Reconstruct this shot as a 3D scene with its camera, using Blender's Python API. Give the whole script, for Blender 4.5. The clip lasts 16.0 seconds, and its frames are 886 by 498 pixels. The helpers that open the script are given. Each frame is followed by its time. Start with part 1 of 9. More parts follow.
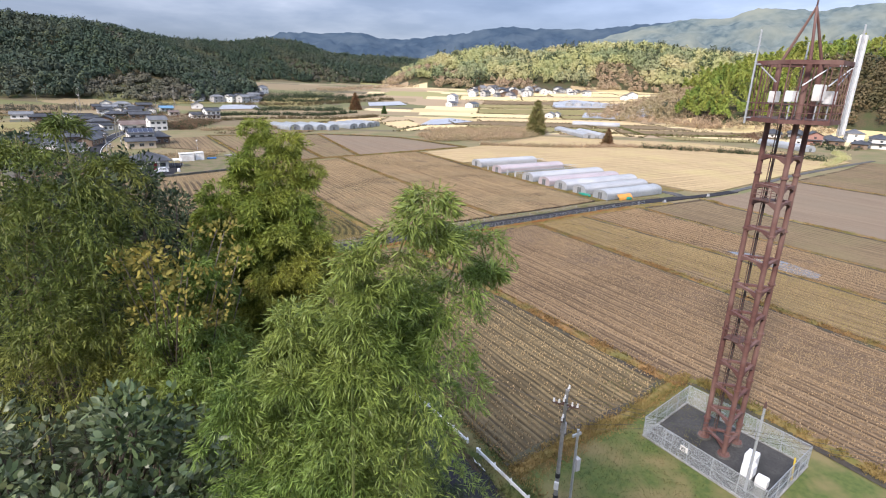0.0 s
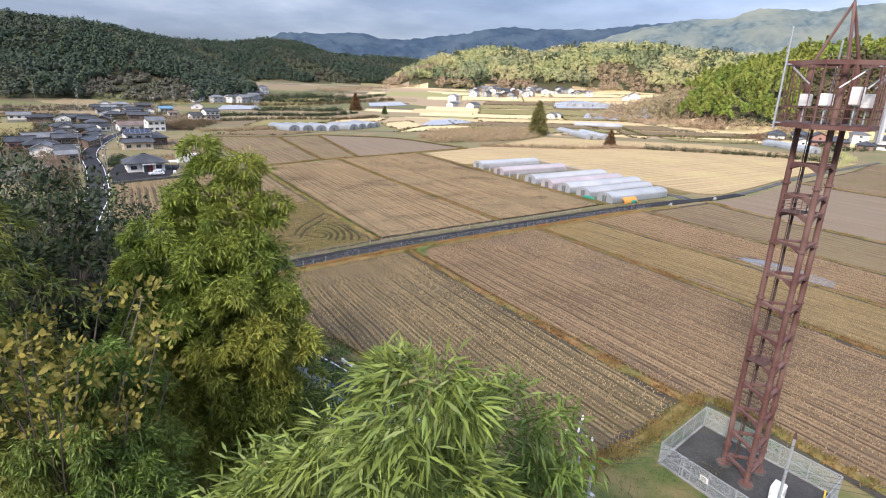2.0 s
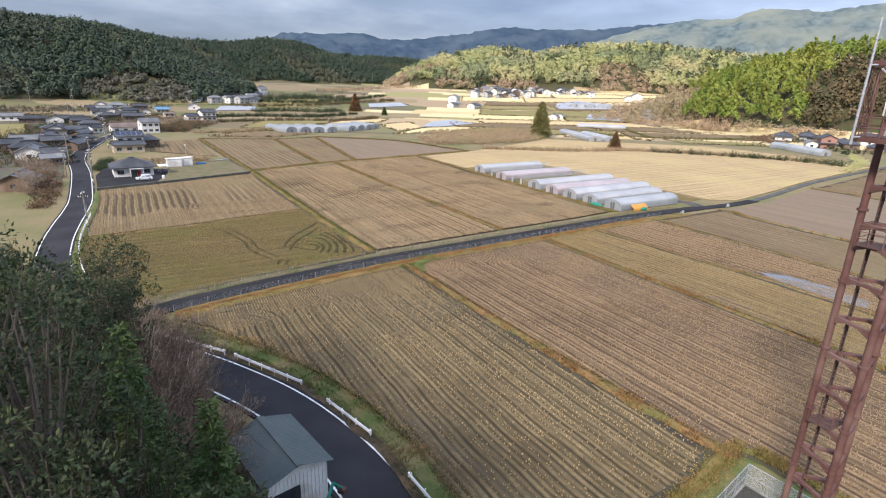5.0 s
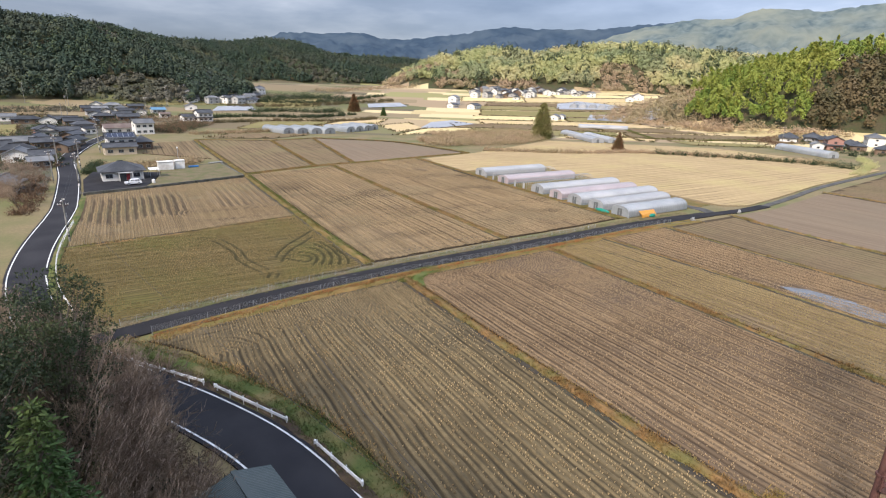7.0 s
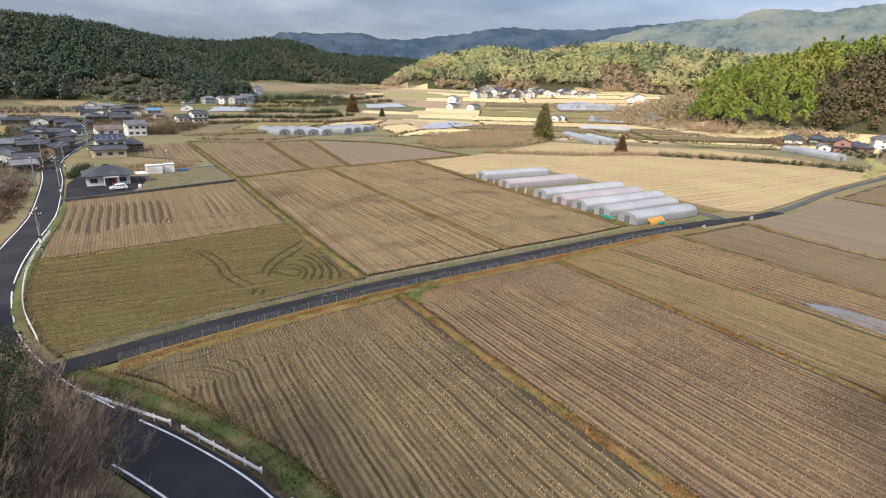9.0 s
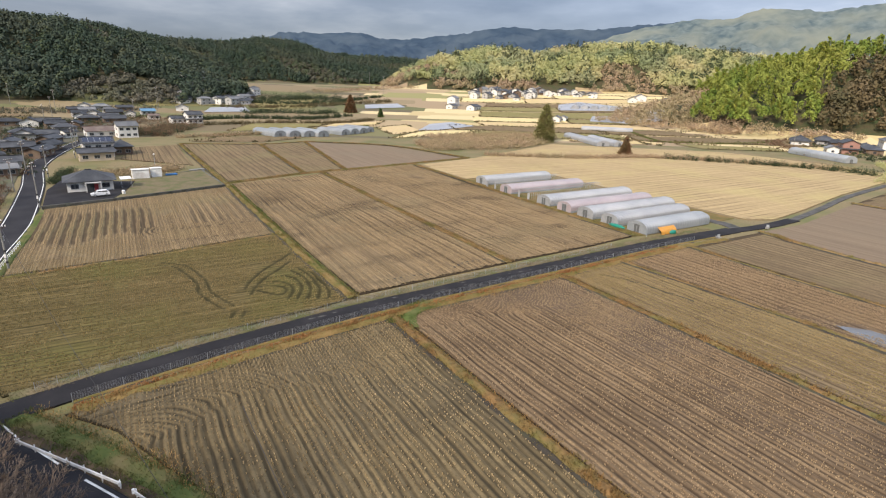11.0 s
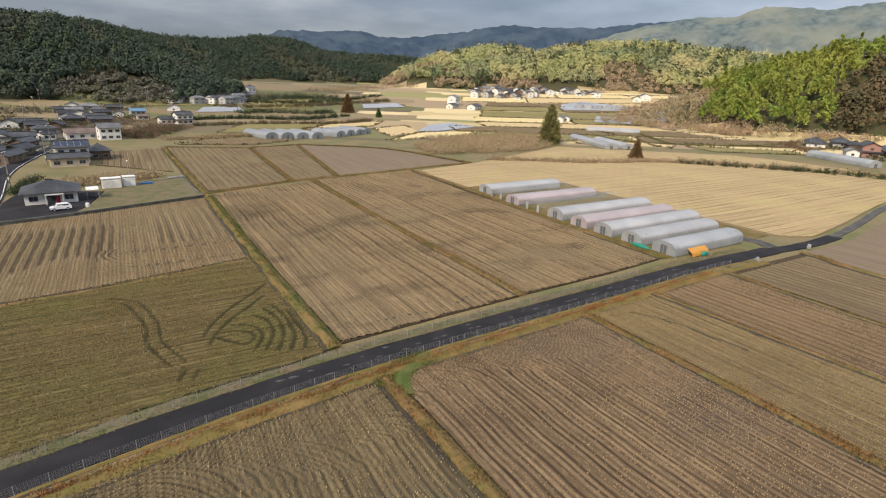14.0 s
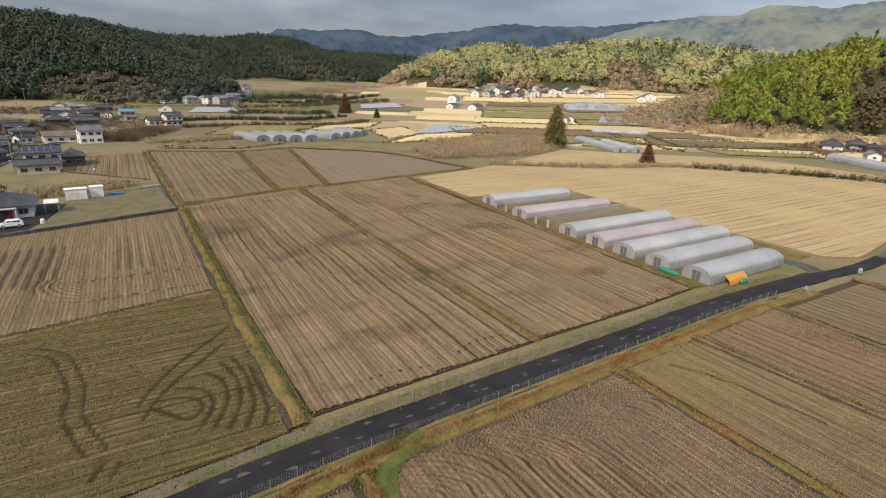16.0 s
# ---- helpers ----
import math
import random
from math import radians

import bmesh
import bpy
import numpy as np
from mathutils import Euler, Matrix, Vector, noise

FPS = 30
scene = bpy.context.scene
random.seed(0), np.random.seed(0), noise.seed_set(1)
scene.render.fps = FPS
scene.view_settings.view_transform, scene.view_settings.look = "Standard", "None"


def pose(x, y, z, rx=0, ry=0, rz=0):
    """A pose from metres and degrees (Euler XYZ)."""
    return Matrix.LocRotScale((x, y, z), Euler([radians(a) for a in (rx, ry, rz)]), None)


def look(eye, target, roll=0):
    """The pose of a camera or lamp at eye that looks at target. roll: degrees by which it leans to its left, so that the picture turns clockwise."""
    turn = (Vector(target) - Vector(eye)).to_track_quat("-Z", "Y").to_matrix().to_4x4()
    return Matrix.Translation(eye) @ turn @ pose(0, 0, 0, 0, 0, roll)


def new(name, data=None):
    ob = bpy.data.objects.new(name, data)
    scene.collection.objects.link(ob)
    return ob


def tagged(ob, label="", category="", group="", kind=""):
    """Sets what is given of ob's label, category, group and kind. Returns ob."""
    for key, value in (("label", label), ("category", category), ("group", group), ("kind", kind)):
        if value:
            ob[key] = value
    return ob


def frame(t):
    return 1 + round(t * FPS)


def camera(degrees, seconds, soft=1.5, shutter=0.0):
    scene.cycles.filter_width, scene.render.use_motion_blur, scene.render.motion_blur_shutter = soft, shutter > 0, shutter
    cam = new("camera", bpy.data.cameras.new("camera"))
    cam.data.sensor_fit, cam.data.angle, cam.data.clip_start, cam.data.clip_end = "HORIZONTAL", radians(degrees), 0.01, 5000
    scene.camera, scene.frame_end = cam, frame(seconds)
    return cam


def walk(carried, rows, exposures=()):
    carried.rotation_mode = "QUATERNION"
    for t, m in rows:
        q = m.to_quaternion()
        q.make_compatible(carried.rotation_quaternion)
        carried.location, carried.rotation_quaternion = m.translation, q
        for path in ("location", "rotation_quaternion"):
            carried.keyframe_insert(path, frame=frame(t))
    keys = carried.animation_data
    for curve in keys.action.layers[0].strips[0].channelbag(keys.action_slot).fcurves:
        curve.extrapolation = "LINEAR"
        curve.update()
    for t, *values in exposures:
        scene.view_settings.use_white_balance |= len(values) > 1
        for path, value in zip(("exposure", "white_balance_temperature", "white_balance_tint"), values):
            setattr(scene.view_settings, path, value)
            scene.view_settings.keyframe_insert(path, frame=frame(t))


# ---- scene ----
cam = camera(79.94, 16.0, soft=1.15)
ROWS = [
    (0.0, -0.72, -1.31, 29.95, -17.37, -1.59, -30.65),
    (0.5, -0.39, -0.68, 29.94, -17.36, -1.58, -30.64),
    (1.0, 0.00, 0.00, 30.00, -17.35, -1.59, -30.62),
    (1.5, 0.46, 0.76, 30.03, -17.35, -1.61, -30.60),
    (2.0, 0.95, 1.61, 30.05, -17.35, -1.61, -30.56),
    (2.5, 1.55, 2.54, 30.09, -17.34, -1.61, -30.54),
    (3.0, 2.22, 3.48, 30.07, -17.33, -1.62, -30.50),
    (3.5, 2.86, 4.46, 30.08, -17.31, -1.63, -30.48),
    (4.0, 3.51, 5.51, 30.15, -17.31, -1.63, -30.48),
    (6.5, 6.89, 11.78, 30.52, -17.34, -1.66, -30.51),
    (7.0, 7.66, 13.08, 30.61, -17.34, -1.67, -30.52),
    (7.5, 8.54, 14.43, 30.66, -17.34, -1.67, -30.52),
    (8.0, 9.38, 15.76, 30.72, -17.34, -1.65, -30.53),
    (8.5, 10.25, 17.19, 30.74, -17.33, -1.67, -30.55),
    (9.0, 11.14, 18.66, 30.80, -17.32, -1.69, -30.58),
    (11.5, 16.18, 26.87, 31.15, -17.33, -1.71, -30.62),
    (12.0, 17.20, 28.80, 31.25, -17.35, -1.73, -30.64),
    (12.5, 18.33, 30.87, 31.32, -17.37, -1.73, -30.65),
    (13.0, 19.59, 33.13, 31.43, -17.41, -1.73, -30.65),
    (13.5, 21.07, 35.56, 31.50, -17.44, -1.73, -30.65),
    (14.0, 22.73, 38.27, 31.59, -17.48, -1.73, -30.63),
    (14.5, 24.54, 41.17, 31.69, -17.51, -1.73, -30.61),
    (15.0, 26.42, 44.29, 31.76, -17.54, -1.73, -30.59),
    (15.5, 28.39, 47.62, 31.87, -17.56, -1.73, -30.60),
    (16.0, 30.51, 50.97, 31.96, -17.58, -1.72, -30.59),
]
walk(cam, [(t, pose(x, y, z, 90 + pitch, roll, yaw)) for t, x, y, z, pitch, roll, yaw in ROWS],
     exposures=[(0.0, 1.03, 5950, 16), (3.5, 0.98, 5950, 15), (8.0, 0.80, 6250, 13), (12.0, 0.65, 6550, 12), (16.0, 0.42, 6800, 11)])

# ---- sky and sun ----
world = bpy.data.worlds.new("sky")
scene.world = world
world.use_nodes = True
wn, wl = world.node_tree.nodes, world.node_tree.links
wn.clear()
SUN_EL, SUN_AZ = 38.0, 244.0   # azimuth clockwise from +y
wsky = wn.new("ShaderNodeTexSky")
wsky.sky_type = "NISHITA"
wsky.sun_disc = False
wsky.sun_elevation, wsky.sun_rotation = radians(SUN_EL), radians(SUN_AZ)
wbg = wn.new("ShaderNodeBackground")
wbg.inputs["Strength"].default_value = 0.1
wcl = wn.new("ShaderNodeBackground")
wcl.inputs["Strength"].default_value = 1.0
wco = wn.new("ShaderNodeTexCoord")
wmap = wn.new("ShaderNodeMapping")
wmap.inputs["Scale"].default_value = (1.0, 1.0, 4.5)
wno = wn.new("ShaderNodeTexNoise")
wno.inputs["Scale"].default_value = 2.2
wno.inputs["Detail"].default_value = 6
wno.inputs["Roughness"].default_value = 0.55
wra = wn.new("ShaderNodeValToRGB")
for at, colour in ((0.30, (0.12, 0.148, 0.205)), (0.47, (0.20, 0.232, 0.295)), (0.60, (0.34, 0.365, 0.415)), (0.74, (0.68, 0.68, 0.70))):
    stop = wra.color_ramp.elements.new(at)
    stop.color = (*colour, 1)
wra.color_ramp.elements.remove(wra.color_ramp.elements[0])
wra.color_ramp.elements.remove(wra.color_ramp.elements[-1])
wmix = wn.new("ShaderNodeMixShader")
wmix.inputs[0].default_value = 0.85
wout = wn.new("ShaderNodeOutputWorld")
wl.new(wsky.outputs[0], wbg.inputs["Color"])
wl.new(wco.outputs["Generated"], wmap.inputs[0])
wl.new(wmap.outputs[0], wno.inputs["Vector"])
wl.new(wno.outputs["Fac"], wra.inputs[0])
# an overcast sky is about three times as bright overhead as at the horizon
wsep = wn.new("ShaderNodeSeparateXYZ")
wup = wn.new("ShaderNodeMapRange")
wup.inputs["From Min"].default_value, wup.inputs["From Max"].default_value = 0.05, 1.0
wup.inputs["To Min"].default_value, wup.inputs["To Max"].default_value = 0.66, 3.1
wl.new(wco.outputs["Generated"], wsep.inputs[0])
wl.new(wsep.outputs["Z"], wup.inputs[0])
# the cloud is thinner in the east
weast = wn.new("ShaderNodeVectorMath")
weast.operation = "DOT_PRODUCT"
weast.inputs[1].default_value = (math.sin(radians(84)), math.cos(radians(84)), 0.25)
wthin = wn.new("ShaderNodeMapRange")
wthin.inputs["From Min"].default_value, wthin.inputs["From Max"].default_value = 0.55, 1.0
wthin.inputs["To Min"].default_value, wthin.inputs["To Max"].default_value = 1.0, 1.75
wstr = wn.new("ShaderNodeMath")
wstr.operation = "MULTIPLY"
wl.new(wco.outputs["Generated"], weast.inputs[0])
wl.new(weast.outputs["Value"], wthin.inputs[0])
wl.new(wup.outputs[0], wstr.inputs[0])
wl.new(wthin.outputs[0], wstr.inputs[1])
wl.new(wstr.outputs[0], wcl.inputs["Strength"])
wl.new(wra.outputs[0], wcl.inputs["Color"])
wl.new(wbg.outputs[0], wmix.inputs[1])
wl.new(wcl.outputs[0], wmix.inputs[2])
wl.new(wmix.outputs[0], wout.inputs[0])

sun = new("sun", bpy.data.lights.new("sun", "SUN"))
sun.data.energy, sun.data.angle, sun.data.color = 3.0, radians(11.0), (1.0, 0.88, 0.72)
_az, _el = radians(SUN_AZ), radians(SUN_EL)
sun.matrix_world = look((0, 0, 0), (-math.sin(_az) * math.cos(_el), -math.cos(_az) * math.cos(_el), -math.sin(_el)))

# ---- helpers for building ----
RNG = np.random.default_rng(7)


def surface(name, cols, fine=6.0, broad=0.15, rough=0.85, bump=0.25, metal=0.0, spec=0.3, vary=0.0, island=0.0, trans=0.0, stretch=(1, 1, 1)):
    """A node material: colour from two noises (fine between the first two colours, broad towards the third), bump, and a spread by object or by island."""
    m = bpy.data.materials.new(name)
    m.use_nodes = True
    nt = m.node_tree
    n, l = nt.nodes, nt.links
    b = n["Principled BSDF"]
    b.inputs["Roughness"].default_value, b.inputs["Metallic"].default_value = rough, metal
    b.inputs["Specular IOR Level"].default_value = spec
    geo = n.new("ShaderNodeNewGeometry")
    mp = n.new("ShaderNodeMapping")
    mp.inputs["Scale"].default_value = stretch
    l.new(geo.outputs["Position"], mp.inputs[0])

    def noise_of(scale, detail):
        t = n.new("ShaderNodeTexNoise")
        t.inputs["Scale"].default_value, t.inputs["Detail"].default_value = scale, detail
        l.new(mp.outputs[0], t.inputs["Vector"])
        return t

    def mix(fac, a, c, kind="MIX"):
        x = n.new("ShaderNodeMix")
        x.data_type, x.blend_type = "RGBA", kind
        for sock, v in ((x.inputs[0], fac), (x.inputs[6], a), (x.inputs[7], c)):
            if isinstance(v, (int, float)):
                sock.default_value = v
            elif isinstance(v, tuple):
                sock.default_value = (*v, 1)
            else:
                l.new(v, sock)
        return x.outputs[2]

    def sharpen(out, lo, hi):
        r = n.new("ShaderNodeMapRange")
        r.inputs["From Min"].default_value, r.inputs["From Max"].default_value = lo, hi
        l.new(out, r.inputs[0])
        return r.outputs[0]

    f = noise_of(fine, 4)
    col = mix(sharpen(f.outputs["Fac"], 0.32, 0.68), cols[0], cols[1 % len(cols)])
    if len(cols) > 2:
        g = noise_of(broad, 3)
        col = mix(sharpen(g.outputs["Fac"], 0.42, 0.66), col, cols[2])
    for amount, node, sock in ((vary, "ShaderNodeObjectInfo", "Random"), (island, None, "Random Per Island")):
        if amount:
            src = n.new(node) if node else geo
            r = n.new("ShaderNodeMapRange")
            r.inputs["To Min"].default_value, r.inputs["To Max"].default_value = 1 - amount, 1 + amount
            l.new(src.outputs[sock], r.inputs[0])
            v = n.new("ShaderNodeHueSaturation")
            l.new(r.outputs[0], v.inputs["Value"])
            l.new(col, v.inputs["Color"])
            col = v.outputs[0]
    l.new(col, b.inputs["Base Color"])
    if bump:
        bp = n.new("ShaderNodeBump")
        bp.inputs["Strength"].default_value, bp.inputs["Distance"].default_value = bump, 0.05
        l.new(f.outputs["Fac"], bp.inputs["Height"])
        l.new(bp.outputs[0], b.inputs["Normal"])
    if trans:
        b.inputs["Transmission Weight"].default_value = 0.0
        tr = n.new("ShaderNodeBsdfTranslucent")
        l.new(col, tr.inputs["Color"])
        ms = n.new("ShaderNodeMixShader")
        ms.inputs[0].default_value = trans
        l.new(b.outputs[0], ms.inputs[1])
        l.new(tr.outputs[0], ms.inputs[2])
        l.new(ms.outputs[0], n["Material Output"].inputs[0])
    return m


def field_surface(name, straw, soil, third, axis=0, row=0.6, band=2.1, amount=0.5, patch=0.05, angle=0.0, contrast=0.6, relief=False, damp=0.0):
    """Harvested paddy: rows of stubble over soil, broader machine bands and damp patches."""
    m = bpy.data.materials.new(name)
    m.use_nodes = True
    n, l = m.node_tree.nodes, m.node_tree.links
    b = n["Principled BSDF"]
    b.inputs["Roughness"].default_value, b.inputs["Specular IOR Level"].default_value = 0.95, 0.1
    geo = n.new("ShaderNodeNewGeometry")
    mp = n.new("ShaderNodeMapping")
    mp.inputs["Rotation"].default_value = (0, 0, radians(angle) + (0 if axis == 0 else radians(90)))
    l.new(geo.outputs["Position"], mp.inputs[0])

    def tex(kind, scale, **more):
        t = n.new(kind)
        t.inputs["Scale"].default_value = scale
        l.new(mp.outputs[0], t.inputs["Vector"])
        for k, v in more.items():
            t.inputs[k].default_value = v
        return t

    def ranged(out, lo, hi, a=0.0, c=1.0):
        r = n.new("ShaderNodeMapRange")
        for k, v in (("From Min", lo), ("From Max", hi), ("To Min", a), ("To Max", c)):
            r.inputs[k].default_value = v
        l.new(out, r.inputs[0])
        return r.outputs[0]

    def mul(a, c):
        x = n.new("ShaderNodeMath")
        x.operation = "MULTIPLY"
        for s, v in zip(x.inputs, (a, c)):
            if isinstance(v, float):
                s.default_value = v
            else:
                l.new(v, s)
        return x.outputs[0]

    def mix(fac, a, c):
        x = n.new("ShaderNodeMix")
        x.data_type = "RGBA"
        for sock, v in ((x.inputs[0], fac), (x.inputs[6], a), (x.inputs[7], c)):
            if isinstance(v, (float, tuple)):
                sock.default_value = (*v, 1) if isinstance(v, tuple) else v
            else:
                l.new(v, sock)
        return x.outputs[2]

    w1 = tex("ShaderNodeTexWave", 0.314 / row, Distortion=1.2, Detail=2.0)
    w1.inputs["Detail Scale"].default_value = 2.0
    w2 = tex("ShaderNodeTexWave", 0.314 / band, Distortion=2.5, Detail=3.0)
    w2.inputs["Detail Scale"].default_value = 0.6
    n1 = tex("ShaderNodeTexNoise", 1.4, Detail=6.0, Roughness=0.7)
    n2 = tex("ShaderNodeTexNoise", patch, Detail=4.0)
    n3 = tex("ShaderNodeTexNoise", 5.0, Detail=5.0, Roughness=0.65)
    # streaks that run along the rows
    mps = n.new("ShaderNodeMapping")
    mps.inputs["Scale"].default_value = (1.0, 0.04, 1.0)
    l.new(mp.outputs[0], mps.inputs[0])
    n4 = n.new("ShaderNodeTexNoise")
    n4.inputs["Scale"].default_value, n4.inputs["Detail"].default_value = 0.55, 5.0
    l.new(mps.outputs[0], n4.inputs["Vector"])
    col = mix(ranged(n1.outputs["Fac"], 0.3, 0.7), straw, tuple(0.55 * p + 0.45 * q for p, q in zip(straw, soil)))
    col = mix(mul(ranged(w1.outputs["Fac"], 0.35, 0.9), amount), col, soil)
    col = mix(mul(ranged(n4.outputs["Fac"], 0.42, 0.66), contrast), col, soil)
    col = mix(mul(ranged(w2.outputs["Fac"], 0.6, 1.0), 0.3), col, soil)
    col = mix(mul(ranged(n2.outputs["Fac"], 0.48, 0.66), 0.75), col, third)
    col = mix(mul(ranged(n3.outputs["Fac"], 0.5, 0.7), 0.5), col, soil)
    if damp:
        # broad damp patches, drawn out across the rows
        mpd = n.new("ShaderNodeMapping")
        mpd.inputs["Scale"].default_value = (0.6, 1.0, 1.0)
        l.new(mp.outputs[0], mpd.inputs[0])
        n5 = n.new("ShaderNodeTexNoise")
        n5.inputs["Scale"].default_value, n5.inputs["Detail"].default_value, n5.inputs["Roughness"].default_value = 0.085, 6.0, 0.62
        l.new(mpd.outputs[0], n5.inputs["Vector"])
        wet = mul(ranged(n5.outputs["Fac"], 0.52, 0.68), damp)
        col = mix(wet, col, tuple(1.15 * q for q in soil))
    if relief:
        # bare wet soil lies in the bottom of the furrows
        sep = n.new("ShaderNodeSeparateXYZ")
        l.new(geo.outputs["Position"], sep.inputs[0])
        col = mix(mul(ranged(sep.outputs["Z"], 0.01, 0.085, 1.0, 0.0), 0.92), col, tuple(0.8 * q for q in soil))
    l.new(col, b.inputs["Base Color"])
    bp = n.new("ShaderNodeBump")
    bp.inputs["Strength"].default_value, bp.inputs["Distance"].default_value = 0.6, 0.08
    l.new(w1.outputs["Fac"], bp.inputs["Height"])
    bp2 = n.new("ShaderNodeBump")
    bp2.inputs["Strength"].default_value, bp2.inputs["Distance"].default_value = 0.5, 0.08
    l.new(n3.outputs["Fac"], bp2.inputs["Height"])
    l.new(bp.outputs[0], bp2.inputs["Normal"])
    l.new(bp2.outputs[0], b.inputs["Normal"])
    return m


M = {}
M["ground"] = surface("dry_meadow", [(0.225, 0.17, 0.085), (0.155, 0.125, 0.06), (0.125, 0.125, 0.045)], 2.2, 0.07)


def add_plots(m):
    """Far plots of dry grass and straw, each with its own colour; sunlight is painted into the eastern ones."""
    n, l = m.node_tree.nodes, m.node_tree.links
    b = n["Principled BSDF"]
    base = b.inputs["Base Color"].links[0].from_socket
    geo = n.new("ShaderNodeNewGeometry")
    turn = n.new("ShaderNodeMapping")
    turn.inputs["Rotation"].default_value = (0, 0, radians(31))
    l.new(geo.outputs["Position"], turn.inputs[0])
    mp = n.new("ShaderNodeMapping")
    mp.inputs["Scale"].default_value = (0.011, 0.030, 0.0)
    l.new(turn.outputs[0], mp.inputs[0])
    cells = n.new("ShaderNodeTexVoronoi")
    cells.distance = "CHEBYCHEV"
    cells.inputs["Scale"].default_value, cells.inputs["Randomness"].default_value = 1.0, 0.7
    l.new(mp.outputs[0], cells.inputs["Vector"])
    split = n.new("ShaderNodeSeparateColor")
    l.new(cells.outputs["Color"], split.inputs[0])
    # dry straw colours with the valley's sunlight brightened into them
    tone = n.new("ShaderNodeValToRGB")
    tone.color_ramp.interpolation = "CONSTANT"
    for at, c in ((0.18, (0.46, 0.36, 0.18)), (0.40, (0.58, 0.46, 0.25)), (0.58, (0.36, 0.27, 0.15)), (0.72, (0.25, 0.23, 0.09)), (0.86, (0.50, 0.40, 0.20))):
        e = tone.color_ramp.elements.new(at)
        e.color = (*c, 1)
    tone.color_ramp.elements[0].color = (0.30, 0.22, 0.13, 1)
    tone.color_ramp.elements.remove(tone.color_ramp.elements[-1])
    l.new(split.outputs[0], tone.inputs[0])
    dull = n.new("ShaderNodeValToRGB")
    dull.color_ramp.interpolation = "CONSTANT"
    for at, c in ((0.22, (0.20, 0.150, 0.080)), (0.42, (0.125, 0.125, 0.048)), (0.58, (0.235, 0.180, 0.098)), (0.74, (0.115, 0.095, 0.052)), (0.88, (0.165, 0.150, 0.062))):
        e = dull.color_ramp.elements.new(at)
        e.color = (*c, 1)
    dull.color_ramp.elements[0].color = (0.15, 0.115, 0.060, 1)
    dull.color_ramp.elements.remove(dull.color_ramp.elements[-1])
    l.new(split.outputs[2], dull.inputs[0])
    # a whole plot is either dry and sun-brightened or dull, by where its middle lies
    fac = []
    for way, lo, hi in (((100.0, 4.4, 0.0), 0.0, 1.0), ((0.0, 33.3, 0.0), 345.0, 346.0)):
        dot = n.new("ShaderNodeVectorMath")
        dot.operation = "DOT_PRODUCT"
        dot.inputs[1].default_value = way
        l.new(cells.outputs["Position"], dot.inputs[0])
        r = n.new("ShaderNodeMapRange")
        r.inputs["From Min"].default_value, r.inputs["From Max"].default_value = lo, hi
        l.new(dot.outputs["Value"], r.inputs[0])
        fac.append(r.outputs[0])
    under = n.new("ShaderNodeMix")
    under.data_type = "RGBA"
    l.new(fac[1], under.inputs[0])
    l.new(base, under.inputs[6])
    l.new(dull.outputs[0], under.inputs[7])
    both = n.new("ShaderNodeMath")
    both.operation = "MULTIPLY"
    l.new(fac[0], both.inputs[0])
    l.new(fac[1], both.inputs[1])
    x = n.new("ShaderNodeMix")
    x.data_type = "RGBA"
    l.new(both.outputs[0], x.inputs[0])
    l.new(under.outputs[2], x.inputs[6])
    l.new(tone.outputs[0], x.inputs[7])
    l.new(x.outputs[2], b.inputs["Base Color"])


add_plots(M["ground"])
M["forest_floor"] = surface("forest_floor", [(0.05, 0.045, 0.022), (0.09, 0.07, 0.035), (0.045, 0.06, 0.02)], 1.1, 0.1)
M["asphalt"] = surface("asphalt", [(0.014, 0.013, 0.015), (0.020, 0.020, 0.022), (0.029, 0.027, 0.029)], 14, 0.22, 0.9, 0.12, spec=0.2)
M["new_asphalt"] = surface("new_asphalt", [(0.017, 0.017, 0.020), (0.026, 0.025, 0.028), (0.033, 0.032, 0.035)], 18, 0.15, 0.85, 0.1, spec=0.2)
M["white_line"] = surface("road_paint", [(0.78, 0.78, 0.76), (0.66, 0.66, 0.64), (0.55, 0.55, 0.53)], 9, 0.8, 0.6, 0.05)
M["concrete"] = surface("concrete", [(0.30, 0.29, 0.27), (0.22, 0.215, 0.20), (0.15, 0.15, 0.13)], 5, 0.5, 0.85, 0.15)
M["galvanised"] = surface("galvanised_steel", [(0.42, 0.44, 0.46), (0.34, 0.36, 0.38)], 6, 0.3, 0.5, 0.03, metal=0.4)
M["white_steel"] = surface("white_coated_steel", [(0.80, 0.80, 0.79), (0.70, 0.70, 0.68), (0.55, 0.53, 0.5)], 5, 0.6, 0.45, 0.03)
M["rust"] = surface("rust_red_painted_steel", [(0.128, 0.060, 0.050), (0.085, 0.042, 0.036), (0.165, 0.098, 0.082)], 4, 0.5, 0.7, 0.08)
M["rust_dark"] = surface("dark_rust_grating", [(0.10, 0.055, 0.045), (0.07, 0.042, 0.035)], 6, 0.5, 0.75, 0.08)
M["film"] = surface("greenhouse_film", [(0.331, 0.336, 0.340), (0.258, 0.267, 0.276), (0.377, 0.377, 0.377)], 1.2, 0.12, 0.35, 0.1, spec=0.4, vary=0.1)
M["film_pink"] = surface("pinkish_shade_film", [(0.36, 0.30, 0.305), (0.29, 0.25, 0.26), (0.40, 0.34, 0.345)], 1.2, 0.12, 0.45, 0.1, spec=0.35)
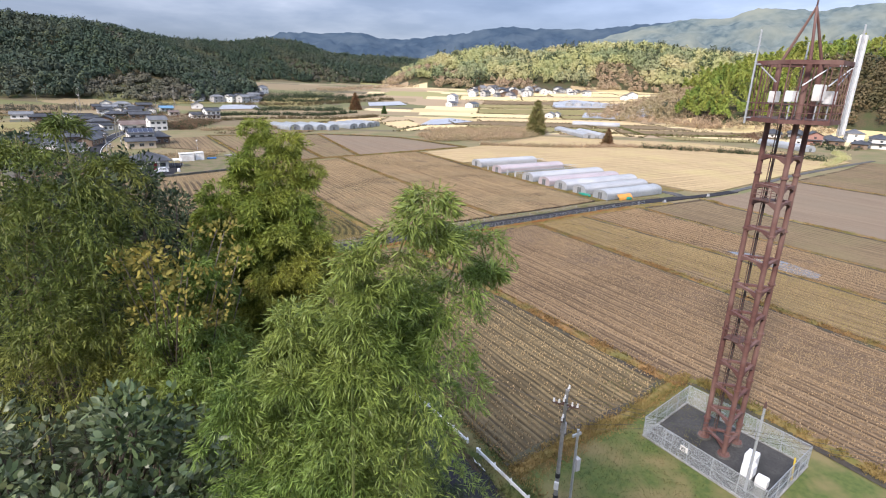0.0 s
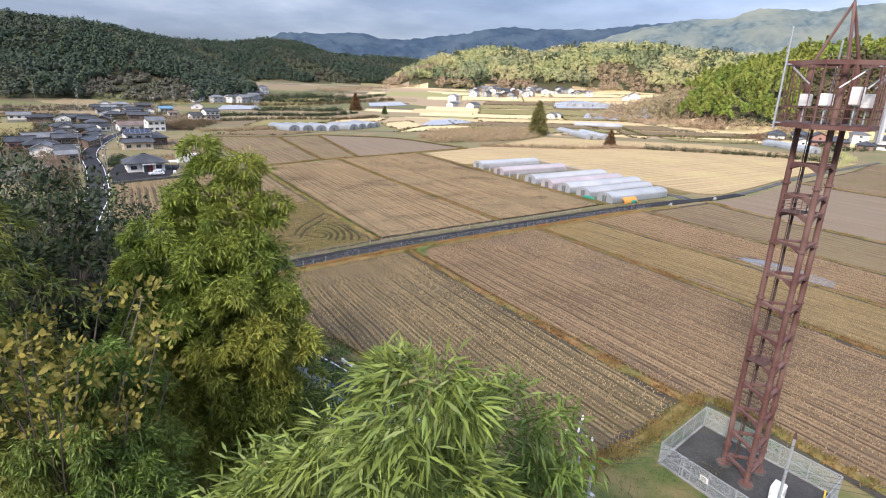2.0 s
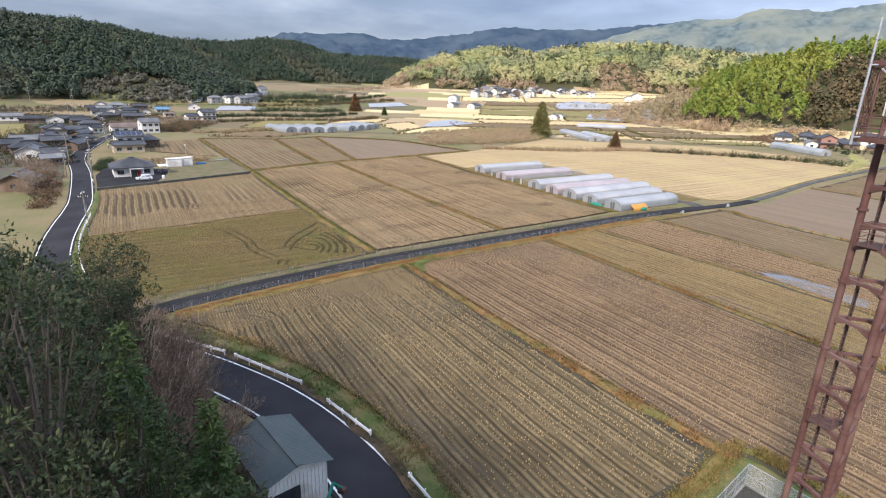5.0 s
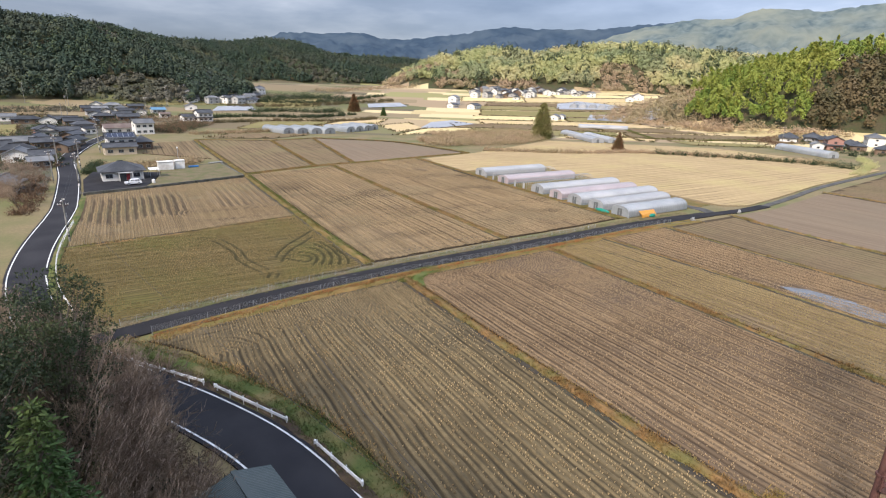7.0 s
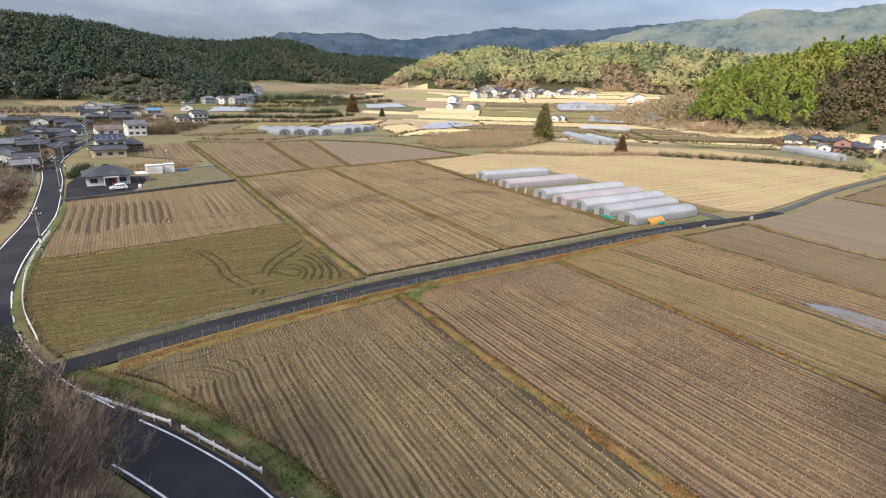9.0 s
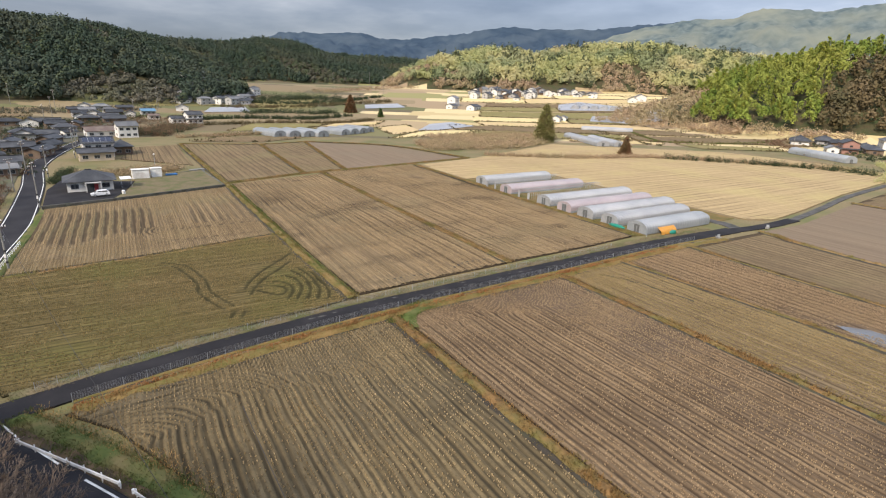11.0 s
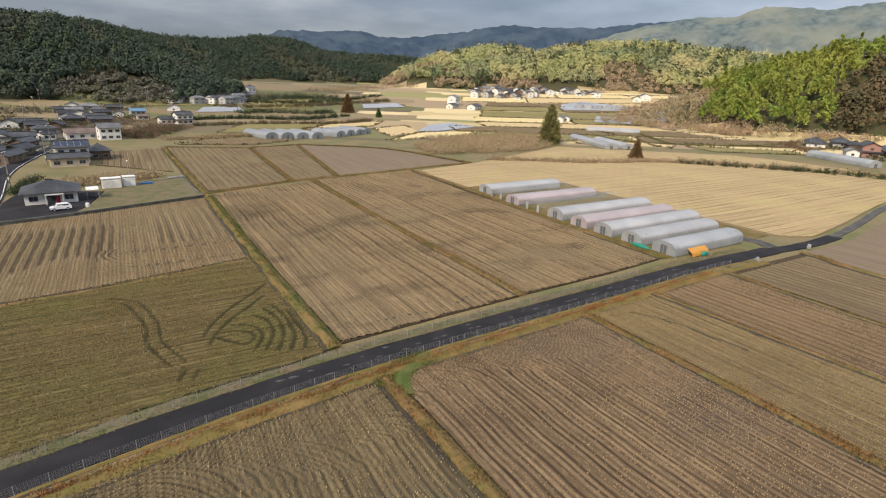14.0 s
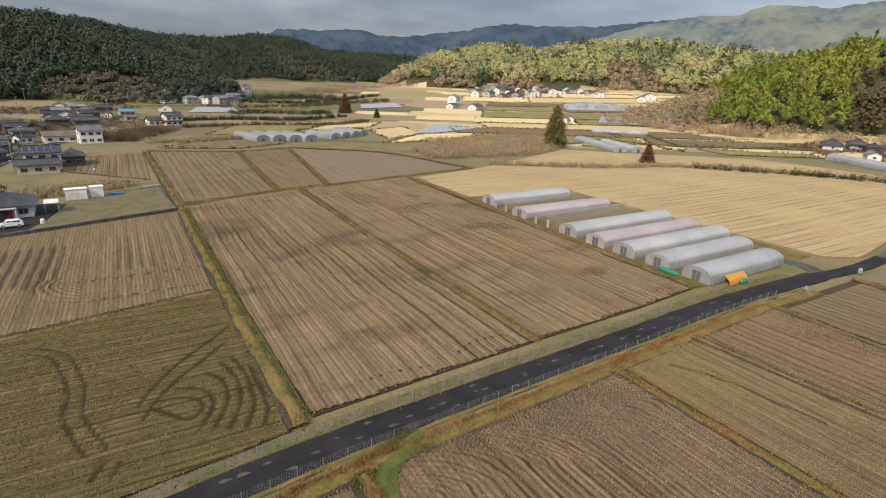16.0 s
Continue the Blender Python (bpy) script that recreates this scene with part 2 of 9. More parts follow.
M["film_dull"] = surface("dull_greenhouse_film", [(0.235, 0.255, 0.265), (0.185, 0.20, 0.21), (0.29, 0.305, 0.315)], 1.2, 0.12, 0.4, 0.1, spec=0.4, vary=0.1)
M["dry_grass"] = surface("dry_grass", [(0.37, 0.23, 0.09), (0.25, 0.155, 0.062), (0.27, 0.20, 0.08)], 3, 0.22, 0.9, 0.3, island=0.35, trans=0.2)
M["red_grass"] = surface("russet_grass", [(0.34, 0.150, 0.055), (0.24, 0.110, 0.042), (0.30, 0.190, 0.075)], 2, 0.3, 0.9, 0.3, island=0.35, trans=0.2)
M["green_grass"] = surface("green_grass", [(0.106, 0.140, 0.031), (0.076, 0.102, 0.025), (0.178, 0.157, 0.060)], 2.5, 0.22, 0.9, 0.3, island=0.35, trans=0.25)
M["stubble"] = surface("rice_stubble", [(0.40, 0.310, 0.180), (0.33, 0.250, 0.140), (0.28, 0.205, 0.112)], 1.5, 0.06, 0.95, 0.0, island=0.2)
M["stubble_brown"] = surface("brown_rice_stubble", [(0.335, 0.245, 0.150), (0.270, 0.195, 0.118), (0.300, 0.226, 0.130)], 1.5, 0.05, 0.95, 0.0, island=0.15)
M["stubble_green"] = surface("sprouting_stubble", [(0.285, 0.219, 0.102), (0.207, 0.170, 0.067), (0.294, 0.215, 0.105)], 1.5, 0.05, 0.95, 0.0, island=0.2)
M["f_brown"] = field_surface("brown_paddy", (0.275, 0.192, 0.110), (0.056, 0.038, 0.024), (0.115, 0.084, 0.060), amount=0.3, relief=True, contrast=0.35, damp=0.5)
M["f_near"] = field_surface("dark_paddy", (0.225, 0.170, 0.090), (0.048, 0.038, 0.023), (0.108, 0.087, 0.054), patch=0.07, amount=0.3, relief=True, contrast=0.35, damp=0.6)
M["f_straw"] = field_surface("straw_paddy", (0.285, 0.208, 0.115), (0.080, 0.058, 0.036), (0.185, 0.150, 0.077), amount=0.45, relief=True, contrast=0.45, damp=0.35)
M["f_mid"] = field_surface("ribbed_straw_paddy", (0.330, 0.236, 0.130), (0.048, 0.035, 0.023), (0.175, 0.135, 0.078), amount=0.3, relief=True, contrast=0.45, damp=0.85)
M["f_olive"] = field_surface("olive_paddy", (0.195, 0.146, 0.065), (0.037, 0.032, 0.013), (0.111, 0.104, 0.033), axis=1, amount=0.35, row=0.7, relief=True, contrast=0.35)
M["f_grey"] = field_surface("grey_tilled_paddy", (0.250, 0.190, 0.129), (0.140, 0.105, 0.073), (0.190, 0.150, 0.104), amount=0.3)
# dry fields of the far valley: sunlight is brightened into both colours
M["f_pale"] = field_surface("sunlit_tint_paddy", (0.599, 0.459, 0.255), (0.420, 0.312, 0.172), (0.497, 0.402, 0.185), amount=0.2, contrast=0.3)
M["f_yellow"] = field_surface("sunlit_tint_meadow", (0.690, 0.552, 0.287), (0.540, 0.425, 0.230), (0.575, 0.483, 0.230), amount=0.12, contrast=0.2)
M["f_meadow"] = field_surface("meadow", (0.235, 0.205, 0.085), (0.165, 0.145, 0.060), (0.27, 0.215, 0.105), amount=0.15, contrast=0.3)
M["mud"] = surface("wet_mud", [(0.034, 0.028, 0.020), (0.050, 0.040, 0.028), (0.06, 0.055, 0.028)], 2.5, 0.2, 0.75, 0.3)
M["wet"] = surface("shallow_standing_water", [(0.096, 0.099, 0.102), (0.126, 0.123, 0.120), (0.090, 0.078, 0.060)], 0.7, 0.25, 0.22, 0.05, spec=0.5)
M["gravel"] = surface("dark_gravel", [(0.070, 0.066, 0.062), (0.11, 0.105, 0.10), (0.05, 0.05, 0.043)], 8, 0.4, 0.9, 0.4)
M["compound"] = surface("wet_dark_gravel", [(0.040, 0.038, 0.036), (0.062, 0.060, 0.056), (0.028, 0.028, 0.026)], 7, 0.35, 0.85, 0.4)
M["netting"] = surface("galvanised_netting", [(0.50, 0.53, 0.56), (0.42, 0.45, 0.48)], 6, 0.3, 0.5, 0.0, metal=0.2)
M["earth"] = surface("village_earth", [(0.105, 0.088, 0.066), (0.070, 0.062, 0.050), (0.085, 0.092, 0.045)], 1.6, 0.12, 0.95, 0.3)
M["white_wall"] = surface("white_rendered_wall", [(0.74, 0.73, 0.70), (0.68, 0.67, 0.64), (0.60, 0.59, 0.56)], 3, 0.3, 0.8, 0.05, vary=0.05)
M["cream_wall"] = surface("cream_wall", [(0.55, 0.46, 0.34), (0.48, 0.40, 0.30), (0.42, 0.36, 0.28)], 3, 0.3, 0.8, 0.05, vary=0.08)
M["brown_wall"] = surface("weathered_board_wall", [(0.16, 0.105, 0.07), (0.11, 0.075, 0.055), (0.20, 0.15, 0.11)], 5, 0.4, 0.8, 0.1, vary=0.2, stretch=(1, 1, 0.1))
M["grey_wall"] = surface("grey_wall", [(0.36, 0.36, 0.36), (0.30, 0.30, 0.30), (0.42, 0.41, 0.40)], 3, 0.3, 0.8, 0.05, vary=0.1)
M["pink_wall"] = surface("salmon_wall", [(0.36, 0.20, 0.16), (0.30, 0.17, 0.14)], 3, 0.3, 0.8, 0.05)
M["tile"] = surface("dark_grey_roof_tiles", [(0.040, 0.042, 0.047), (0.028, 0.030, 0.034), (0.062, 0.064, 0.068)], 5, 0.3, 0.55, 0.15, vary=0.35, island=0.18)
M["tile_brown"] = surface("brown_roof_tiles", [(0.12, 0.085, 0.07), (0.09, 0.065, 0.055), (0.15, 0.12, 0.10)], 5, 0.3, 0.55, 0.15, vary=0.2, island=0.18)
M["tile_light"] = surface("pale_grey_roof_tiles", [(0.13, 0.135, 0.14), (0.10, 0.104, 0.108), (0.165, 0.165, 0.165)], 5, 0.3, 0.55, 0.15, vary=0.25, island=0.15)
M["green_metal"] = surface("green_grey_metal_roof", [(0.070, 0.092, 0.090), (0.055, 0.073, 0.072), (0.090, 0.105, 0.10)], 3, 0.3, 0.55, 0.03)
M["window"] = surface("window_glass", [(0.03, 0.035, 0.042), (0.05, 0.055, 0.06)], 2, 0.3, 0.08, 0.0, spec=0.6)
M["solar"] = surface("solar_cells", [(0.018, 0.024, 0.045), (0.028, 0.034, 0.06)], 2, 0.3, 0.15, 0.0, spec=0.6)
M["black_film"] = surface("grey_plastic_mulch", [(0.31, 0.325, 0.35), (0.25, 0.265, 0.29), (0.36, 0.37, 0.39)], 1.5, 0.1, 0.5, 0.1)
M["bark"] = surface("bark", [(0.10, 0.08, 0.06), (0.065, 0.05, 0.04), (0.14, 0.12, 0.10)], 6, 0.5, 0.9, 0.4)
M["twig"] = surface("bare_twigs", [(0.24, 0.18, 0.135), (0.17, 0.125, 0.095), (0.30, 0.235, 0.175)], 4, 0.4, 0.9, 0.0, island=0.3)
M["culm"] = surface("bamboo_culm", [(0.16, 0.19, 0.06), (0.11, 0.15, 0.045), (0.22, 0.20, 0.09)], 3, 0.4, 0.45, 0.05)
M["bamboo_leaf"] = surface("bamboo_leaves", [(0.150, 0.215, 0.040), (0.085, 0.140, 0.027), (0.195, 0.235, 0.052)], 1.5, 0.35, 0.5, 0.0, spec=0.3, island=0.4, trans=0.22)
M["bamboo_yellow"] = surface("yellowish_bamboo_leaves", [(0.199, 0.236, 0.034), (0.113, 0.161, 0.026), (0.263, 0.263, 0.045)], 1.5, 0.35, 0.55, 0.0, spec=0.25, island=0.4, trans=0.2)
# the yellowish leaves again, darker: shade is put into the colour
M["bamboo_shade"] = surface("shaded_bamboo_leaves", [(0.120, 0.145, 0.026), (0.065, 0.095, 0.018), (0.165, 0.170, 0.034)], 1.5, 0.35, 0.55, 0.0, spec=0.25, island=0.4, trans=0.18)
M["broad_leaf"] = surface("glossy_broad_leaves", [(0.085, 0.118, 0.050), (0.052, 0.080, 0.032), (0.120, 0.140, 0.066)], 2, 0.6, 0.4, 0.0, spec=0.4, island=0.45, trans=0.12)
M["dark_leaf"] = surface("dark_evergreen_leaves", [(0.034, 0.053, 0.022), (0.024, 0.038, 0.017), (0.051, 0.064, 0.025)], 1.5, 0.3, 0.7, 0.0, island=0.4, trans=0.15)
M["cedar"] = surface("cedar_needles", [(0.072, 0.128, 0.038), (0.049, 0.090, 0.029), (0.123, 0.160, 0.046)], 1.5, 0.3, 0.75, 0.0, island=0.4, trans=0.15)
M["yellow_leaf"] = surface("yellow_autumn_leaves", [(0.27, 0.22, 0.045), (0.18, 0.17, 0.04)], 2, 0.5, 0.7, 0.0, island=0.3, trans=0.3)
M["red_leaf"] = surface("rusty_autumn_leaves", [(0.20, 0.10, 0.045), (0.15, 0.085, 0.045), (0.18, 0.13, 0.06)], 2, 0.3, 0.8, 0.0, island=0.3, trans=0.2)
# dark evergreens, with cloud shade and bluish haze put into the colour
M["wood_a"] = surface("hazed_dark_hill_wood", [(0.034, 0.056, 0.038), (0.046, 0.068, 0.042), (0.062, 0.076, 0.052)], 0.12, 0.02, 0.9, 0.0, island=0.08)
# the middle hill's sun patch and haze are brightened into this colour
M["wood_b"] = surface("sun_tinted_hill_wood", [(0.49, 0.48, 0.210), (0.290, 0.320, 0.145), (0.52, 0.46, 0.240)], 0.05, 0.016, 0.9, 0.0, island=0.06, trans=0.2)
M["wood_c"] = surface("bamboo_hill_wood", [(0.252, 0.319, 0.056), (0.101, 0.162, 0.031), (0.319, 0.336, 0.074)], 0.16, 0.025, 0.8, 0.0, island=0.25, trans=0.12)
# brown brightened to carry the sun patch on the middle hill
M["wood_d"] = surface("sun_tinted_bare_wood", [(0.392, 0.285, 0.177), (0.278, 0.202, 0.133), (0.278, 0.234, 0.127)], 0.3, 0.03, 0.9, 0.0, island=0.35)
# the blue of distance haze is painted into this range
M["far_a"] = surface("haze_blue_mountain", [(0.050, 0.075, 0.108), (0.036, 0.057, 0.086), (0.070, 0.095, 0.122)], 0.02, 0.006, 1.0, 0.0, spec=0.0)
# pale haze painted into the eastern range's colour
M["far_b"] = surface("haze_tinted_mountain", [(0.145, 0.175, 0.170), (0.068, 0.098, 0.112), (0.190, 0.205, 0.170)], 0.035, 0.005, 1.0, 0.0, spec=0.0)
M["plastic_orange"] = surface("orange_tarpaulin", [(0.562, 0.270, 0.038), (0.465, 0.217, 0.038)], 4, 0.5, 0.5, 0.05)
M["plastic_teal"] = surface("teal_plastic", [(0.018, 0.224, 0.156), (0.018, 0.175, 0.130)], 4, 0.5, 0.4, 0.05)
M["blue_sheet"] = surface("blue_sheet", [(0.06, 0.22, 0.50), (0.05, 0.18, 0.42)], 4, 0.5, 0.5, 0.05)
M["yellow_plastic"] = surface("yellow_sleeve", [(0.65, 0.48, 0.05), (0.55, 0.40, 0.05)], 4, 0.5, 0.5, 0.0)
M["car_paint"] = surface("white_car_paint", [(0.74, 0.75, 0.76), (0.70, 0.71, 0.72)], 2, 0.3, 0.25, 0.0, spec=0.5)
M["rubber"] = surface("black_rubber", [(0.02, 0.02, 0.02), (0.03, 0.03, 0.03)], 6, 0.5, 0.8, 0.05)
M["red_door"] = surface("red_door", [(0.30, 0.04, 0.045), (0.24, 0.035, 0.04)], 4, 0.5, 0.5, 0.0)
M["cable"] = surface("black_cable", [(0.03, 0.03, 0.032), (0.045, 0.045, 0.045)], 4, 0.5, 0.6, 0.0)
# straw lightened to carry the late sunlight on the east field
M["f_east"] = field_surface("sunlit_tint_straw_paddy", (0.554, 0.416, 0.216), (0.261, 0.193, 0.108), (0.447, 0.362, 0.164), axis=1, amount=0.3, row=1.2, band=4.0, contrast=0.5, relief=True)
M["bund_mixed"] = surface("bund_grass", [(0.315, 0.200, 0.085), (0.21, 0.140, 0.060), (0.170, 0.150, 0.050)], 2, 0.25, 0.9, 0.3, island=0.35, trans=0.2)
# darker copy of the leafless wood: the western hill's cloud shade as colour
M["wood_e"] = surface("shaded_leafless_wood", [(0.110, 0.100, 0.074), (0.080, 0.078, 0.056), (0.088, 0.092, 0.056)], 0.12, 0.02, 0.9, 0.0, island=0.08)
M["wood_f"] = surface("olive_hill_wood", [(0.068, 0.090, 0.042), (0.048, 0.070, 0.034), (0.085, 0.094, 0.052)], 0.10, 0.02, 0.9, 0.0, island=0.08)
M["stone"] = surface("retaining_stones", [(0.13, 0.125, 0.11), (0.09, 0.085, 0.075), (0.07, 0.075, 0.055)], 5, 0.6, 0.9, 0.3, vary=0.3)


def mesh_of(name, verts, faces, smooth=False):
    me = bpy.data.meshes.new(name)
    me.from_pydata(np.asarray(verts, float).tolist(), [], [list(map(int, f)) for f in faces])
    if smooth:
        me.polygons.foreach_set("use_smooth", [True] * len(me.polygons))
    me.update()
    return me


def quads_mesh(name, v, k):
    """A mesh of separate faces of k corners, v: (n*k, 3)."""
    v = np.ascontiguousarray(v, dtype=np.float32).reshape(-1, 3)
    me = bpy.data.meshes.new(name)
    nv, nf = len(v), len(v) // k
    me.vertices.add(nv)
    me.vertices.foreach_set("co", v.ravel())
    me.loops.add(nv)
    me.loops.foreach_set("vertex_index", np.arange(nv, dtype=np.int32))
    me.polygons.add(nf)
    me.polygons.foreach_set("loop_start", np.arange(0, nv, k, dtype=np.int32))
    me.update(calc_edges=True)
    return me


def bent_tube(points, r, sides=4):
    """One connected tube through the points."""
    p = np.asarray(points, float)
    d = np.gradient(p, axis=0)
    d /= np.linalg.norm(d, axis=1)[:, None]
    v, f = [], []
    for i, (a, t) in enumerate(zip(p, d)):
        q = Vector(t).to_track_quat("Z", "Y")
        for k in range(sides):
            w = 2 * math.pi * k / sides
            v.append(Vector(a) + q @ Vector((r * math.cos(w), r * math.sin(w), 0)))
        if i:
            for k in range(sides):
                m = (k + 1) % sides
                f.append(((i - 1) * sides + k, (i - 1) * sides + m, i * sides + m, i * sides + k))
    return mesh_of("tube", v, f)


def part(name, geometry, material, parent=None, label=""):
    if isinstance(geometry, bmesh.types.BMesh):
        me = bpy.data.meshes.new(name)
        geometry.to_mesh(me)
        geometry.free()
    else:
        me = geometry
    if material is not None and not me.materials:
        me.materials.append(material)
    ob = new(name, me)
    if parent is not None:
        ob.parent = parent
    if label:
        ob["label"] = label
    return ob


def thing(name, at, label, category, group="", kind="", turn=0.0):
    ob = new(name)
    ob.matrix_basis = pose(*at, 0, 0, turn)
    ob.empty_display_size = 0.2
    return tagged(ob, label, category, group, kind)


def box(bm, x0, x1, y0, y1, z0, z1, m=None):
    c = [(x, y, z) for z in (z0, z1) for y in (y0, y1) for x in (x0, x1)]
    v = [bm.verts.new(m @ Vector(p) if m else p) for p in c]
    for f in ((0, 2, 3, 1), (4, 5, 7, 6), (0, 1, 5, 4), (2, 6, 7, 3), (0, 4, 6, 2), (1, 3, 7, 5)):
        bm.faces.new([v[i] for i in f])
    return v


def a_box(*a, m=None):
    bm = bmesh.new()
    box(bm, *a, m=m)
    return bm


def rod(bm, a, b, r, r2=None, sides=6):
    """A closed tube from a to b."""
    a, b = Vector(a), Vector(b)
    r2 = r if r2 is None else r2
    q = (b - a).to_track_quat("Z", "Y")
    rings = []
    for c, rad in ((a, r), (b, r2)):
        rings.append([bm.verts.new(c + q @ Vector((rad * math.cos(2 * math.pi * i / sides), rad * math.sin(2 * math.pi * i / sides), 0))) for i in range(sides)])
    for i in range(sides):
        j = (i + 1) % sides
        bm.faces.new((rings[0][i], rings[0][j], rings[1][j], rings[1][i]))
    bm.faces.new(rings[0][::-1])
    bm.faces.new(rings[1])


def a_rod(a, b, r, r2=None, sides=6):
    bm = bmesh.new()
    rod(bm, a, b, r, r2, sides)
    return bm


def resample(pts, step):
    """Points at even steps along a smooth line through pts (2 or 3 coordinates)."""
    p = np.asarray(pts, float)
    p = np.vstack([2 * p[0] - p[1], p, 2 * p[-1] - p[-2]])
    out = []
    for i in range(1, len(p) - 2):
        k = max(2, int(np.linalg.norm(p[i + 1] - p[i]) / step) + 1)
        for t in np.linspace(0, 1, k, endpoint=False):
            out.append(0.5 * (2 * p[i] + (p[i + 1] - p[i - 1]) * t + (2 * p[i - 1] - 5 * p[i] + 4 * p[i + 1] - p[i + 2]) * t * t + (3 * p[i] - p[i - 1] - 3 * p[i + 1] + p[i + 2]) * t ** 3))
    out.append(p[-2])
    return np.array(out)


def normals2(p):
    d = np.gradient(p[:, :2], axis=0)
    d /= np.linalg.norm(d, axis=1)[:, None] + 1e-9
    return np.stack([-d[:, 1], d[:, 0]], -1)


def sweep(name, pts, profile, step=2.0, wobble=0.0):
    """A strip along a ground line; profile: (offset to the left, height) from right to left."""
    p = resample(pts, step)
    nn = normals2(p)
    k = len(profile)
    v = []
    for i, (a, b) in enumerate(zip(p, nn)):
        z = a[2] if len(a) > 2 else 0.0
        for j, (o, h) in enumerate(profile):
            w = wobble * noise.noise((a[0] * 0.35, a[1] * 0.35, j * 3.1)) if wobble else 0.0
            v.append((a[0] + b[0] * (o + w), a[1] + b[1] * (o + w), z + h + (0.5 * w if 0 < j < k - 1 else 0)))
    f = [(i * k + j, (i + 1) * k + j, (i + 1) * k + j + 1, i * k + j + 1) for i in range(len(p) - 1) for j in range(k - 1)]
    f = [q[::-1] for q in f]
    return mesh_of(name, v, f)


def inside(poly, x, y):
    p = np.asarray(poly, float)
    c = np.zeros(np.shape(x), bool)
    j = len(p) - 1
    for i in range(len(p)):
        (xi, yi), (xj, yj) = p[i], p[j]
        if yi != yj:
            c ^= ((yi > y) != (yj > y)) & (x < (xj - xi) * (y - yi) / (yj - yi) + xi)
        j = i
    return c
# sunlight on the middle hill is painted into this grey-green
M["wood_h"] = surface("sun_tinted_grey_hill_wood", [(0.300, 0.335, 0.170), (0.215, 0.255, 0.130), (0.350, 0.345, 0.185)], 0.05, 0.016, 0.9, 0.0, island=0.06, trans=0.15)
# brown darkened to carry the shade on the cedar slope
M["wood_g"] = surface("brown_cedar_wood", [(0.105, 0.085, 0.038), (0.065, 0.062, 0.030), (0.135, 0.100, 0.052)], 0.14, 0.03, 0.9, 0.0, island=0.15)
M["brush"] = surface("brown_brushwood", [(0.145, 0.088, 0.052), (0.10, 0.063, 0.040), (0.18, 0.12, 0.072)], 2, 0.3, 0.9, 0.0, island=0.35, trans=0.1)
M["cypress"] = surface("yellowish_conifer", [(0.22, 0.21, 0.07), (0.15, 0.155, 0.05), (0.26, 0.215, 0.09)], 1.2, 0.2, 0.8, 0.0, island=0.3, trans=0.2)
M["verge_mixed"] = surface("patchy_verge_grass", [(0.205, 0.150, 0.050), (0.105, 0.110, 0.026), (0.250, 0.165, 0.060)], 1.2, 0.3, 0.9, 0.3, island=0.3, trans=0.2)
M["verge_pale"] = surface("pale_dry_verge", [(0.205, 0.160, 0.092), (0.145, 0.118, 0.066), (0.115, 0.120, 0.045)], 2.4, 0.3, 0.9, 0.3, island=0.3, trans=0.15)
M["litter"] = surface("leaf_litter", [(0.072, 0.049, 0.031), (0.047, 0.034, 0.023), (0.136, 0.089, 0.047)], 6, 0.5, 0.95, 0.4)
M["film_dark"] = surface("shade_dark_film_door", [(0.10, 0.105, 0.105), (0.14, 0.145, 0.145)], 2, 0.3, 0.5, 0.05)
M["blue_roof"] = surface("blue_metal_roof", [(0.12, 0.24, 0.36), (0.10, 0.20, 0.30)], 2, 0.3, 0.5, 0.05)
M["weathered_sheet"] = surface("weathered_sheet_metal", [(0.20, 0.165, 0.145), (0.15, 0.125, 0.11), (0.26, 0.22, 0.195)], 4, 0.4, 0.6, 0.05, metal=0.2)
M["lawn"] = surface("rough_lawn", [(0.095, 0.112, 0.030), (0.060, 0.085, 0.022), (0.165, 0.135, 0.058)], 2.2, 0.3, 0.95, 0.3, island=0.3, trans=0.15)
M["bund_russet"] = surface("russet_bund_grass", [(0.265, 0.150, 0.055), (0.135, 0.085, 0.035), (0.150, 0.130, 0.042)], 1.6, 0.3, 0.9, 0.4, island=0.4, trans=0.15)

# ---- the land ----
ROAD_MAIN = [(25, -60), (23.5, -25), (21.5, 0), (19.6, 18), (18.6, 28), (18.3, 36), (17.2, 45), (14.6, 54), (10.3, 62.5), (5.0, 71), (-0.5, 81), (-5.2, 94), (-8.0, 110), (-8.6, 125), (-8.0, 140), (-7.0, 155), (-6.8, 170), (-8.6, 210), (-11.5, 245), (-10.5, 275), (-5.0, 315), (4, 352), (20, 395)]
ROAD_FARM = [(-3.5, 81), (7, 84.4), (24, 87.9), (42, 90.4), (63, 91.7), (84, 92.8), (110, 94.2), (137, 93.8)]
MAIN_LINE = resample(ROAD_MAIN, 3.0)
HUB = (11.0, 19.0)


def ridge_height(x, y, ridge, width):
    """A hill whose crest runs along a line of (x, y, height)."""
    best = np.zeros(np.shape(x))
    r = np.asarray(ridge, float)
    for a, b in zip(r[:-1], r[1:]):
        d = b - a
        t = np.clip(((x - a[0]) * d[0] + (y - a[1]) * d[1]) / (d[0] ** 2 + d[1] ** 2), 0, 1)
        q = np.hypot(x - a[0] - t * d[0], y - a[1] - t * d[1])
        h = (a[2] + t * d[2]) * np.clip(1 - (q / width) ** 1.35, 0, 1)
        best = np.maximum(best, h)
    return best


